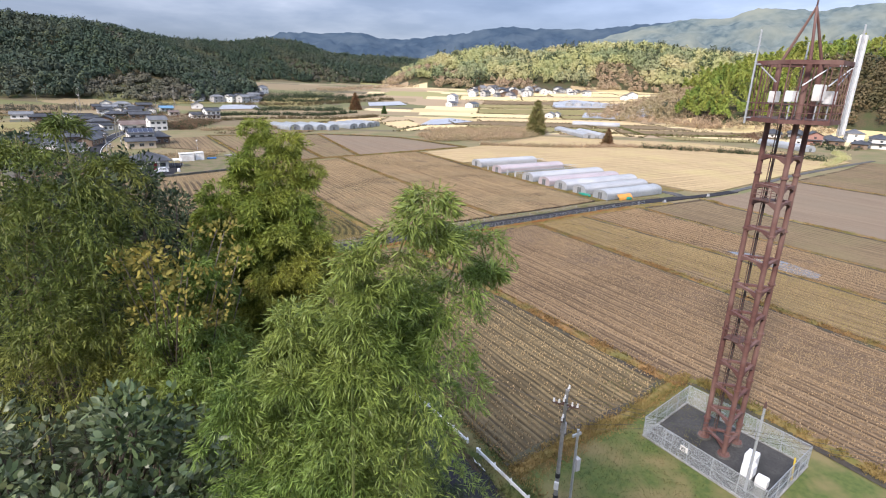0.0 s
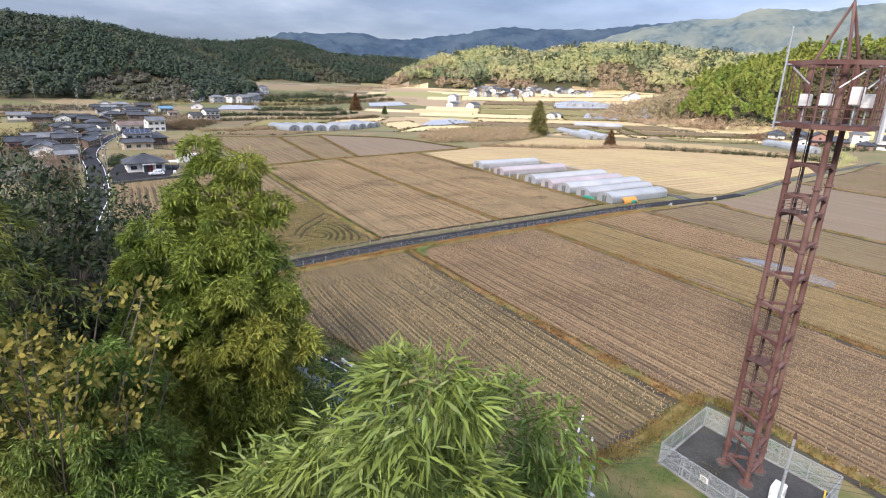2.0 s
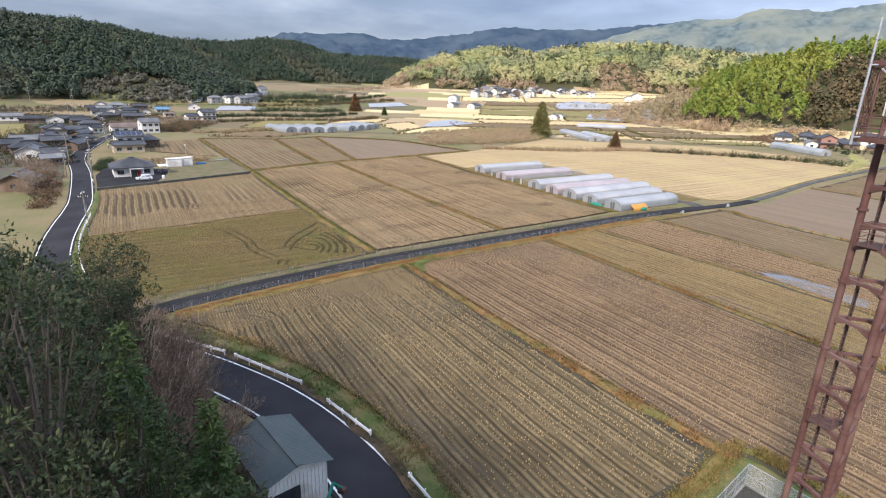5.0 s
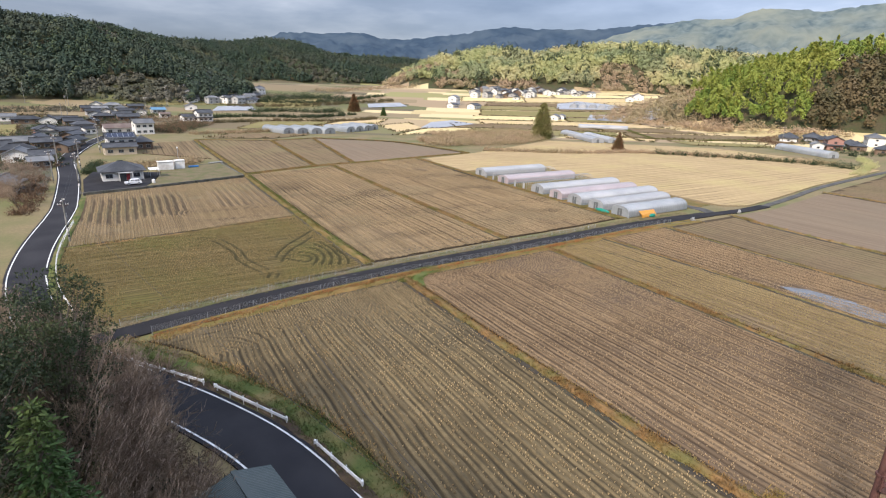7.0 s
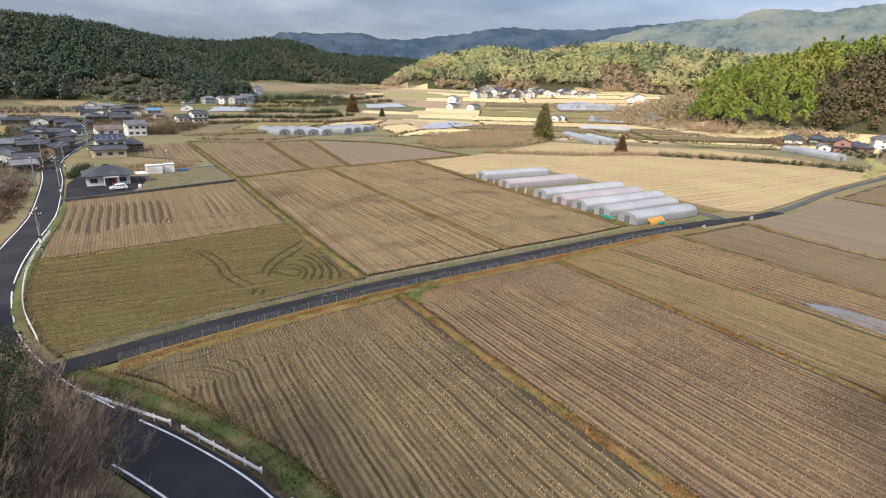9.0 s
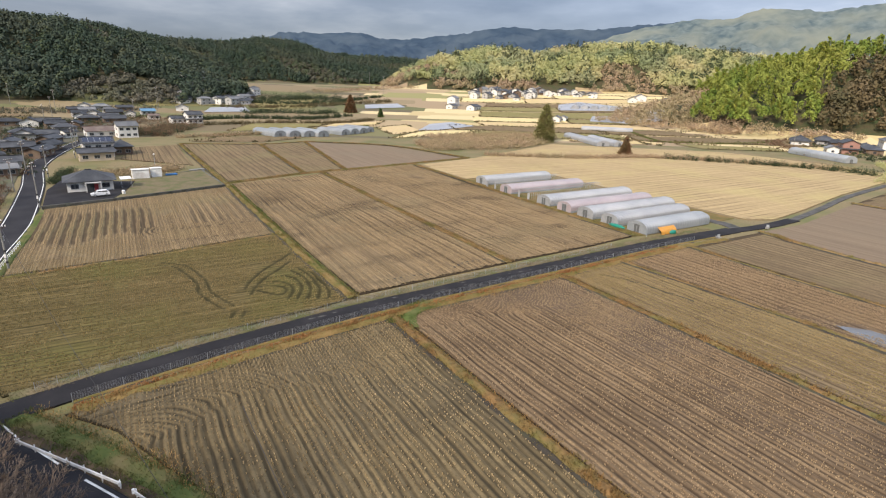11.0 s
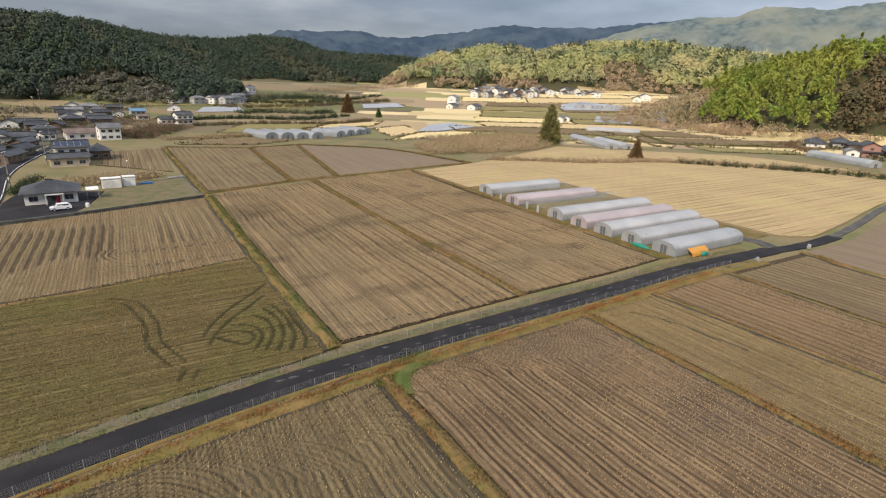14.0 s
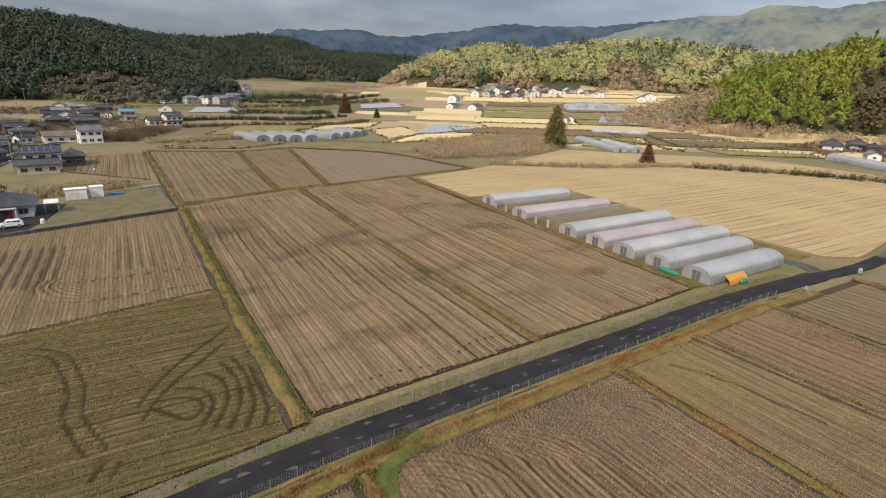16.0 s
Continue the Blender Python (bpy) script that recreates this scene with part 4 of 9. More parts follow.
for i, (x, y, r) in enumerate(FLECKS):
    bm = bmesh.new()
    vs = [bm.verts.new((x + r * (1.5 + 0.5 * math.sin(5 * a + i)) * math.cos(a), y + r * (0.55 + 0.2 * math.cos(3 * a + i)) * math.sin(a), 0.115)) for a in np.linspace(0, 2 * math.pi, 11)[:-1]]
    bm.faces.new(vs)
    tagged(part("road_patch", bm, M["gravel"]), "pale worn patch on the farm road", "road patch", "patches on the farm road", "structure")

BUND = [(-0.8, -0.35), (-0.55, 0.1), (-0.2, 0.22), (0.2, 0.24), (0.55, 0.1), (0.8, -0.35)]
LOW = [(-0.5, -0.3), (-0.35, 0.1), (0.0, 0.17), (0.35, 0.1), (0.5, -0.3)]
WIDE = [(-1.0, -0.35), (-0.7, 0.14), (-0.2, 0.3), (0.3, 0.28), (0.75, 0.12), (1.0, -0.35)]
BUNDS = [
    ([(46.6, 28.0), (45.4, 45), (44.6, 65), (44.2, 85.5)], WIDE, "bund_russet"),
    ([(47.0, 28.7), (49.3, 26.9), (49.4, 12), (49.4, -30)], BUND, "verge_mixed"),
    ([(23.0, 25.9), (30, 26.6), (38, 26.9), (47.0, 28.5)], BUND, "verge_mixed"),
    ([(77.4, 88), (77.5, 60), (77.4, 37), (77.1, -60)], BUND, "bund_russet"),
    ([(93.4, 88.8), (95.2, 60), (95.6, 40), (95.6, -70)], LOW, "bund_mixed"),
    ([(114.4, 89.8), (113.5, 60), (112.8, -80)], LOW, "bund_mixed"),
    ([(141.4, 89.7), (138.3, 60), (137.3, -90)], BUND, "bund_mixed"),
    ([(204, 97), (204, 20), (204, -90)], BUND, "bund_mixed"),
    ([(41.8, 94.6), (41.1, 115), (41.0, 138), (40.5, 165), (40.4, 195), (39.6, 230), (38.0, 308)], WIDE, "verge_mixed"),
    ([(73.7, 98), (73.3, 125), (73.2, 160), (74.0, 206)], BUND, "bund_mixed"),
    ([(-4.4, 126.5), (16, 129.0), (39.8, 133.9)], LOW, "bund_mixed"),
    ([(41, 197), (67.5, 206.9), (84, 209.9), (105, 214), (146, 222.4)], BUND, "bund_mixed"),
    ([(67.5, 207), (72.8, 297)], BUND, "bund_mixed"),
    ([(83.8, 210), (96.5, 302)], BUND, "bund_mixed"),
    ([(146, 222.5), (132.5, 276), (98, 304.5)], BUND, "bund_mixed"),
    ([(38.5, 309.5), (72.8, 298.3), (97, 303.8)], BUND, "bund_mixed"),
    ([(110.6, 100.5), (111.6, 150), (113, 176), (113.8, 212)], BUND, "bund_mixed"),
]
for i, (pts, prof, mname) in enumerate(BUNDS):
    # wet furrow along the foot of the bund
    line = resample(pts, 4.0)
    out = 0.62 if prof is LOW else 0.95
    foot = [tuple(p + q * (out if pts[0][1] < pts[-1][1] else -out)) for p, q in zip(line, normals2(line))]
    structure("furrow", sweep("furrow", foot, [(-0.42, 0.09), (-0.2, 0.135), (0.2, 0.135), (0.42, 0.09)], 1.5, 0.25), M["mud"], "dark wet furrow at the foot of a bund", "furrow")
    structure("paddy_bund", sweep("paddy_bund", pts, prof, 1.5, 0.28), M[mname], "low earth bund between paddies covered in dry grass", "bund")

# verges of the farm road: grassy on the near side with an open ditch, a narrow one on the far side
FARM_LINE = resample(ROAD_FARM, 2.0)


def beside(line, offset):
    return [tuple(p + q * offset) for p, q in zip(line, normals2(line))]


NEAR_VERGE = [p for p in beside(FARM_LINE, -3.7) if 7 < p[0] < 134][::4]
structure("verge_near", sweep("verge_near", NEAR_VERGE, [(-1.6, -0.35), (-1.3, 0.06), (-0.5, 0.24), (0.1, 0.16), (0.5, -0.08), (0.9, -0.28), (1.1, -0.3), (1.45, 0.02), (1.75, 0.03)], 1.2, 0.22), M["verge_mixed"], "mixed green and russet grass verge along the farm road with an open ditch", "verge")
structure("ditch_bed", sweep("ditch_bed", [p for p in beside(FARM_LINE, -2.75) if 7 < p[0] < 134][::4], [(-0.52, -0.03), (-0.25, -0.16), (0.25, -0.16), (0.52, -0.03)], 1.2, 0.15), M["mud"], "dark wet ditch beside the farm road", "ditch")
structure("verge_foot", sweep("verge_foot", [p for p in beside(FARM_LINE, -5.35) if 9 < p[0] < 134][::4], [(-0.24, 0.06), (-0.1, 0.12), (0.1, 0.12), (0.24, 0.06)], 1.2, 0.2), M["mud"], "dark furrow between verge and paddy", "furrow")
FAR_VERGE = [p for p in beside(FARM_LINE, 2.9) if 2 < p[0] < 134][::4]
structure("verge_far", sweep("verge_far", FAR_VERGE, [(-1.0, -0.1), (-0.8, 0.05), (0, 0.12), (0.8, 0.06), (1.1, -0.2)], 1.2, 0.25), M["verge_pale"], "narrow dry grass verge along the farm road", "verge")
# green verge outside the road bend
BEND_VERGE = [(21.6, 22), (21.9, 32), (22.0, 42), (20.6, 50), (18.6, 57), (15.4, 64), (11.6, 70), (7.4, 76), (3.2, 81.5)]
structure("verge_bend", sweep("verge_bend", BEND_VERGE, [(-1.7, -0.3), (-1.2, 0.02), (-0.4, 0.2), (0.4, 0.16), (1.0, 0.04), (1.5, -0.05)], 1.2, 0.3), M["lawn"], "patchy green and dry grass bank along the outside of the road bend", "verge")
structure("litter_strip", sweep("litter_strip", [(x - 1.25, y - 0.55) for x, y in BEND_VERGE], [(-0.65, 0.0), (-0.5, 0.05), (0, 0.09), (0.5, 0.07), (0.7, 0.0)], 0.9, 0.3), M["litter"], "strip of dark earth and brown leaf litter beside the road", "litter")
polygon_slab("lawn", [(21.9, 12), (21.9, 23.5), (24.5, 25.6), (30, 26.4), (38, 26.9), (46.8, 28.4), (49.0, 26.8), (49.2, -25), (29.5, -25), (27, -5), (23.6, 8)], 0.03, M["lawn"], "rough yellowish green grass plot round the mast compound", "grass")
structure("verge_patch", sweep("verge_patch", [(44.8, 81.5), (45.9, 84.6), (48.2, 86.6), (52.0, 87.6)], [(-1.5, -0.2), (-1.0, 0.15), (0, 0.26), (0.9, 0.16), (1.3, -0.2)], 0.8, 0.4), M["green_grass"], "fresh green grass patch at the corner of the paddies", "grass")
# left road verge towards the fields
structure("verge_road", sweep("verge_road", [(-1.5, 92), (-3.9, 103), (-4.9, 118), (-4.6, 135), (-3.6, 155), (-3.3, 174)], [(-0.9, -0.3), (-0.6, 0.02), (0, 0.14), (0.7, 0.06), (1.0, 0.0)], 1.5, 0.2), M["green_grass"], "green grass verge between road and paddies", "verge")
# grass strip beside the paddies that runs up to the village
structure("verge_ditch", sweep("verge_ditch", [(42.3, 96), (41.9, 120), (41.7, 150), (41.6, 193)], [(-0.5, -0.3), (-0.3, 0.1), (0.1, 0.16), (0.5, 0.0)], 1.5, 0.2), M["green_grass"], "strip of green weeds beside a paddy bund", "verge")

# curved ruts of the harvester, in the olive paddy and at the headlands
RUTS = [
    ([(49.5, 99.2), (54.0, 99.4), (58.0, 98.6)], 0.6),
    ([(62.0, 99.4), (66.0, 101.4), (70.6, 101.2)], 0.6),
    ([(88.0, 70), (86.5, 80), (84, 85.5)], 0.8),
]
for pts, w in RUTS:
    structure("wheel_rut", sweep("wheel_rut", pts, [(-w / 2, 0.06), (-w / 4, 0.14), (-w / 8, 0.115), (w / 8, 0.115), (w / 4, 0.14), (w / 2, 0.06)], 0.8, 0.12), M["mud"], "curved muddy rut left by a harvester in the paddy", "wheel rut")
polygon_slab("puddle", [(98.6, 55), (97.0, 51), (96.6, 44), (97, 38), (100.8, 39), (102.2, 46), (101.2, 52)], 0.10, M["wet"], "shallow grey standing water in the paddy", "puddle", drop=0.02)


# ---- guard rails on the bend ----
def guard_rail(a, b):
    a, b = Vector((*a, 0)), Vector((*b, 0))
    d = b - a
    g = thing("guard_rail", (*a[:2], 0.02), "white steel guard rail on posts along the road bend", "guard rail", "guard rails on the bend", turn=math.degrees(math.atan2(d.y, d.x)))
    ln = d.length
    k = max(2, int(round(ln / 2.2)))
    for i in range(k + 1):
        x = 0.15 + (ln - 0.3) * i / k
        bm = bmesh.new()
        rod(bm, (x, 0.1, -0.3), (x, 0.1, 0.78), 0.055, sides=8)
        part("post", bm, M["white_steel"], g)
    prof = [(0.0, 0.42), (-0.07, 0.47), (-0.07, 0.53), (-0.01, 0.585), (-0.07, 0.64), (-0.07, 0.70), (0.0, 0.75), (0.02, 0.75), (-0.04, 0.70), (-0.04, 0.64), (0.02, 0.585), (-0.04, 0.53), (-0.04, 0.47), (0.02, 0.42)]
    v = [(x, y - 0.02, z) for x in (0.0, ln) for y, z in prof]
    n = len(prof)
    f = [(i, (i + 1) % n, n + (i + 1) % n, n + i) for i in range(n)] + [tuple(range(n))[::-1], tuple(range(n, 2 * n))]
    part("beam", mesh_of("beam", v, f), M["white_steel"], g)
    for x in (0.0, ln):
        bm = bmesh.new()
        rod(bm, (x, -0.03, 0.40), (x, -0.03, 0.77), 0.11, sides=10)
        part("end_cap", bm, M["white_steel"], g)
    return g


for a, b in [((3.9, 76.6), (11.5, 66.6)), ((12.4, 65.2), (17.3, 56.2)), ((18.6, 51.8), (20.3, 45.2)), ((20.9, 38.8), (21.5, 30.4)), ((21.6, 29.0), (21.9, 20.5))]:
    guard_rail(a, b)

# white pipe railing beside the left road
def pipe_railing(pts):
    g = thing("railing", (0, 0, 0), "white pipe railing along the road above the paddies", "railing")
    p = resample(pts, 2.0)
    for a in p:
        bm = bmesh.new()
        rod(bm, (a[0], a[1], -0.2), (a[0], a[1], 0.85), 0.05, sides=6)
        part("post", bm, M["white_steel"], g)
    for h in (0.45, 0.8):
        bm = bmesh.new()
        for a, b in zip(p[:-1], p[1:]):
            rod(bm, (a[0], a[1], h), (b[0], b[1], h), 0.045, sides=6)
        part("rail", bm, M["white_steel"], g)


pipe_railing([(-0.6, 91), (-3.3, 103), (-4.6, 115), (-4.9, 126), (-4.4, 138), (-3.9, 146)])


# ---- wire game fence along both sides of the farm road ----
def wire_fence(pts, height, step, label):
    g = thing("wire_fence", (0, 0, 0), label, "fence", "wire fences along the farm road")
    p = resample(pts, step)
    post = None
    for a in p:
        if post is None:
            bm = bmesh.new()
            rod(bm, (0, 0, -0.3), (0, 0, height), 0.028, sides=5)
            post = part("post", bm, M["galvanised"], g)
            post.location = (a[0], a[1], 0)
        else:
            o = new("post", post.data)
            o.parent = g
            o.location = (a[0], a[1], 0)
    v = []
    nn = normals2(p)
    for h in np.linspace(0.12, height - 0.03, 7):
        for a, b in zip(p[:-1], p[1:]):
            v += [(a[0], a[1], h - 0.006), (b[0], b[1], h - 0.006), (b[0], b[1], h + 0.006), (a[0], a[1], h + 0.006)]
    for a, b in zip(p[:-1], p[1:]):
        for t in np.linspace(0, 1, 11)[1:-1]:
            c = a + (b - a) * t
            d = (b - a) / np.linalg.norm(b - a) * 0.006
            v += [(c[0] - d[0], c[1] - d[1], 0.1), (c[0] + d[0], c[1] + d[1], 0.1), (c[0] + d[0], c[1] + d[1], height - 0.03), (c[0] - d[0], c[1] - d[1], height - 0.03)]
    part("wire_mesh", quads_mesh("wire_mesh", np.array(v), 4), M["galvanised"], g)
    return g


wire_fence([p for p in beside(FARM_LINE, -2.15) if 6 < p[0] < 128][::5], 1.0, 2.4, "low galvanised wire fence beside the farm road ditch")
wire_fence([p for p in beside(FARM_LINE, 2.5) if 4 < p[0] < 106][::5], 1.0, 2.4, "low galvanised wire fence between farm road and paddies")

# ---- greenhouses ----
def arch(w, h, wall=1.25, k=12):
    """The cross-section of a pipe greenhouse: upright sides and a round roof."""
    pts = [(-w / 2, 0.0), (-w / 2 - 0.02, wall * 0.5)]
    pts += [(-w / 2 * math.cos(a), wall + (h - wall) * math.sin(a) ** 0.9) for a in np.linspace(0, math.pi, k)]
    return pts + [(w / 2 + 0.02, wall * 0.5), (w / 2, 0.0)]


def greenhouse(at, turn, w, length, h, film, label, group, sag=0.04, hoop_step=0.9, door=True):
    """A pipe greenhouse along +x from its front; film over hoops, an end wall with a door, skirts."""
    g = thing("greenhouse", (*at, 0.0), label, "greenhouse", group, turn=turn)
    prof = arch(w, h)
    n = len(prof)
    xs = np.arange(0, length + 0.01, hoop_step / 2)
    v = []
    for i, x in enumerate(xs):
        s = 1.0 - (sag if i % 2 else 0.0) * 0.35
        for y, z in prof:
            v.append((x, y * s, z * s))
    f = [(i * n + j, i * n + j + 1, (i + 1) * n + j + 1, (i + 1) * n + j) for i in range(len(xs) - 1) for j in range(n - 1)]
    part("film_cover", mesh_of("film_cover", v, f), film, g)
    for x, nm in ((0.01, "front_wall"), (length - 0.01, "back_wall")):
        part(nm, mesh_of(nm, [(x, y, z) for y, z in prof], [tuple(range(n))]), film, g)
    hoop = None
    for x in xs[::2]:
        if hoop is None:
            hoop = part("hoop", bent_tube([(0, a * 1.012, b * 1.012) for a, b in prof], 0.028), M["galvanised"], g)
            hoop.location = (x, 0, 0)
        else:
            o = new("hoop", hoop.data)
            o.parent = g
            o.location = (x, 0, 0)
    if door:
        # closed panel whose dark colour gives the shade inside the opening
        part("door", a_box(-0.06, -0.005, -0.75, 0.75, 0.02, 1.9), M["film_dark"], g, "half-open film door, inner shade put into its colour")
        bm = bmesh.new()
        for y in (-0.8, 0.0, 0.8):
            box(bm, -0.09, -0.03, y - 0.03, y + 0.03, 0, 1.95)
        box(bm, -0.09, -0.03, -1.6, 1.6, 1.92, 2.0)
        part("door_frame", bm, M["galvanised"], g)
    for s in (-1, 1):
        part("skirt", a_box(0, length, s * w / 2 - 0.04, s * w / 2 + 0.04, 0.0, 0.45), M["film_dull"], g)
    return g


def hoop_frame(at, turn, w, length, h, label, group):
    g = thing("hoop_house", (*at, 0.0), label, "hoop house", group, turn=turn)
    prof = arch(w, h)
    bm0 = None
    for x in np.arange(0, length + 0.01, 0.75):
        if bm0 is None:
            bm0 = part("hoop", bent_tube([(0, a, b) for a, b in prof], 0.032), M["galvanised"], g)
        else:
            o = new("hoop", bm0.data)
            o.parent = g
            o.location = (x, 0, 0)
    for y, z in ((0, h), (-w / 2, 1.2), (w / 2, 1.2)):
        bm = bmesh.new()
        rod(bm, (0, y, z), (length, y, z), 0.03, sides=4)
        part("purlin", bm, M["galvanised"], g)
    part("sheet", a_box(-0.03, 0.03, -w / 2, -w / 2 + 0.9, 0, 1.9), M["film"], g, "pale film panel")
    part("sheet", a_box(-0.03, 0.03, w / 2 - 0.9, w / 2, 0, 1.9), M["film"], g, "pale film panel")
    return g


polygon_slab("greenhouse_plot", [(111.6, 100.2), (149.2, 101.0), (150.2, 176.2), (114.2, 176.6)], -0.03, M["verge_mixed"], "weedy bare ground between the greenhouses", "ground", drop=0.3)
GH = "greenhouses by the farm road"
GH_ROW = [
    (113.2, 102.6, 5.6, 24.5, 2.6, "film_dull", "pipe greenhouse of dull greyish film beside an orange shelter", "house"),
    (113.0, 110.6, 5.4, 28.5, 2.6, "film", "pipe greenhouse covered in clear greyish film", "house"),
    (112.6, 118.2, 5.6, 33.0, 2.7, "film", "pipe greenhouse with whitish film cover", "house"),
    (112.4, 125.6, 5.4, 33.0, 2.6, "film_pink", "pipe greenhouse with pinkish shade film", "house"),
    (112.8, 134.2, 5.8, 34.0, 2.65, "film", "pipe greenhouse with bright white film cover", "house"),
    (113.4, 143.2, 5.2, 30.0, 2.7, "", "bare hoop frame of a greenhouse without its film", "frame"),
    (113.2, 152.0, 5.8, 31.0, 2.5, "film_pink", "pipe greenhouse with faded pinkish film", "house"),
    (114.0, 160.2, 5.2, 28.0, 2.7, "", "bare hoop frame of a greenhouse without its film", "frame"),
    (114.8, 167.6, 6.0, 29.0, 2.55, "film", "pipe greenhouse of greyish film at the row's end", "house"),
]
for x, y, w, ln, h, film, label, what in GH_ROW:
    if what == "house":
        greenhouse((x + 0.4, y), 0.5, w * 0.95, ln - 1.0, h, M[film], label, GH)
    else:
        hoop_frame((x, y), 0.5, w, ln, h, label, GH)

# orange tarpaulin shelter with a teal sheet in front of the nearest greenhouse
g = thing("tarpaulin_shelter", (116.8, 98.2, 0), "orange tarpaulin shelter against the greenhouse with a teal bundle", "shelter")
bm = bmesh.new()
vs = [bm.verts.new(p) for p in ((0, 0, 0), (5.4, 0, 0), (5.6, 1.3, 1.5), (0, 1.3, 1.5), (2.6, 0.5, 0.95), (0.0, 0.2, 0.7), (5.5, 0.3, 0.75))]
for q in ((0, 1, 6, 4, 5), (5, 4, 2, 3), (4, 6, 2)):
    bm.faces.new([vs[i] for i in q])
part("tarpaulin", bm, M["plastic_orange"], g)
bm = bmesh.new()
bmesh.ops.create_icosphere(bm, subdivisions=2, radius=1)
for q in bm.verts:
    q.co = Vector((q.co.x * 1.1 + 3.4, q.co.y * 0.5 - 0.35, max(0, q.co.z * 0.55 + 0.4 + 0.12 * noise.noise(q.co * 3))))
part("bundle", bm, M["plastic_teal"], g)
g = thing("teal_sheet", (112.6, 107.6, 0), "crumpled teal sheet lying against the greenhouse front", "sheet")
bm = bmesh.new()
bmesh.ops.create_icosphere(bm, subdivisions=3, radius=1)
for q in bm.verts:
    q.co = Vector((q.co.x * 0.6 + 0.1, q.co.y * 2.4, max(0, q.co.z * 0.45 + 0.3 + 0.16 * noise.noise(q.co * 3))))
part("sheet", bm, M["plastic_teal"], g)

# ---- steel mast and its compound ----
TOWER = (41.35, 19.75)


def mast():
    g = thing("radio_mast", (*TOWER, 0.0), "three-legged rust-red steel telecom mast on a gravel compound", "mast")
    top, rad = 28.1, 1.5
    turn0 = radians(100)
    corner = [(rad * math.cos(turn0 + i * 2 * math.pi / 3 ), rad * math.sin(turn0 + i * 2 * math.pi / 3 )) for i in range(3)]
    for x, y in corner:
        bm = bmesh.new()
        rod(bm, (x, y, 0.35), (x, y, top + 4.0), 0.21, 0.19, 14)
        z = 2.0
        while z < top:
            rod(bm, (x, y, z), (x, y, z + 0.14), 0.29, 0.29, 14)
            z += 4.4
        leg = part("leg", bm, M["rust"], g)
        bm = bmesh.new()
        rod(bm, (x, y, 0.0), (x, y, 0.22), 0.62, 0.58, 12)
        part("footing", bm, M["gravel"], leg, "round dark concrete footing")
        bm = bmesh.new()
        rod(bm, (x, y, 0.2), (x, y, 0.30), 0.5, 0.5, 12)
        for a in np.linspace(0, 2 * math.pi, 9)[:-1]:
            rod(bm, (x + 0.4 * math.cos(a), y + 0.4 * math.sin(a), 0.28), (x + 0.4 * math.cos(a), y + 0.4 * math.sin(a), 0.45), 0.04, 0.04, 6)
        part("flange", bm, M["rust"], leg)
    levels = [1.0, 3.3, 5.6, 7.9, 10.2, 12.5, 14.9, 17.3, 19.8, 22.0, 23.2, 25.4]
    for z in levels:
        for i in range(3):
            a, b = Vector((*corner[i], z)), Vector((*corner[(i + 1) % 3], z))
            d = (b - a).normalized()
            ln = (b - a).length / 2 - 0.17
            m = Matrix.Translation((a + b) / 2) @ d.to_track_quat("X", "Z").to_matrix().to_4x4()
            # a beam whose web deepens towards the legs
            bm = bmesh.new()
            rows = [[bm.verts.new(m @ Vector((x, y, zz))) for x, zz in ((-ln, -0.34), (-ln + 0.75, -0.04), (ln - 0.75, -0.04), (ln, -0.34), (ln, 0.14), (-ln, 0.14))] for y in (-0.13, 0.13)]
            bm.faces.new(rows[0])
            bm.faces.new(rows[1][::-1])
            for k in range(6):
                bm.faces.new((rows[0][k], rows[0][(k + 1) % 6], rows[1][(k + 1) % 6], rows[1][k]))
            bmesh.ops.recalc_face_normals(bm, faces=bm.faces[:])
            part("brace", bm, M["rust"], g)
    # ladder inside the legs
    lx, ly = corner[0][0] * 0.35 + 0.1, corner[0][1] * 0.35 + 0.25
    bm = bmesh.new()
    for s in (-0.22, 0.22):
        rod(bm, (lx + s, ly, 0.3), (lx + s, ly, top + 1), 0.035, sides=5)
    for z in np.arange(0.6, top + 0.9, 0.4):
        rod(bm, (lx - 0.22, ly, z), (lx + 0.22, ly, z), 0.02, sides=4)
    part("ladder", bm, M["rust_dark"], g)
    bm = bmesh.new()
    for k in range(4):
        rod(bm, (lx + 0.35 + 0.09 * k, ly + 0.15, 0.2), (lx + 0.35 + 0.09 * k, ly + 0.15, top + 2), 0.035, sides=5)
    part("feeder_cable", bm, M["cable"], g, "bundle of dark feeder cables")
    # rest platforms with a cage rail
    for z in (10.3, 22.1):
        bm = bmesh.new()
        box(bm, -1.0, 0.55, -0.2, 1.15, z, z + 0.06)
        pl = part("rest_platform", bm, M["rust_dark"], g)
        for x, y in ((-1, -0.2), (0.55, -0.2), (0.55, 1.15), (-1, 1.15), (-0.2, -0.2), (-1, 0.5)):
            part("cage_post", a_rod((x, y, z), (x, y, z + 1.25), 0.03), M["rust"], pl)
        for h in (0.45, 0.85, 1.25):
            part("cage_rail", bent_tube([(-1, -0.2, z + h), (0.55, -0.2, z + h), (0.55, 1.15, z + h), (-1, 1.15, z + h), (-1, -0.2, z + h)], 0.025), M["rust"], pl)
    # head platform: two hexagonal rings joined by uprights, grating below
    ring = [(3.0 * math.cos(a), 3.0 * math.sin(a)) for a in np.linspace(0, 2 * math.pi, 7)[:-1] + radians(12)]
    bm = bmesh.new()
    vs = [[bm.verts.new((x * k, y * k, top + 0.16)) for x, y in ring] for k in (1.0, 0.35)]
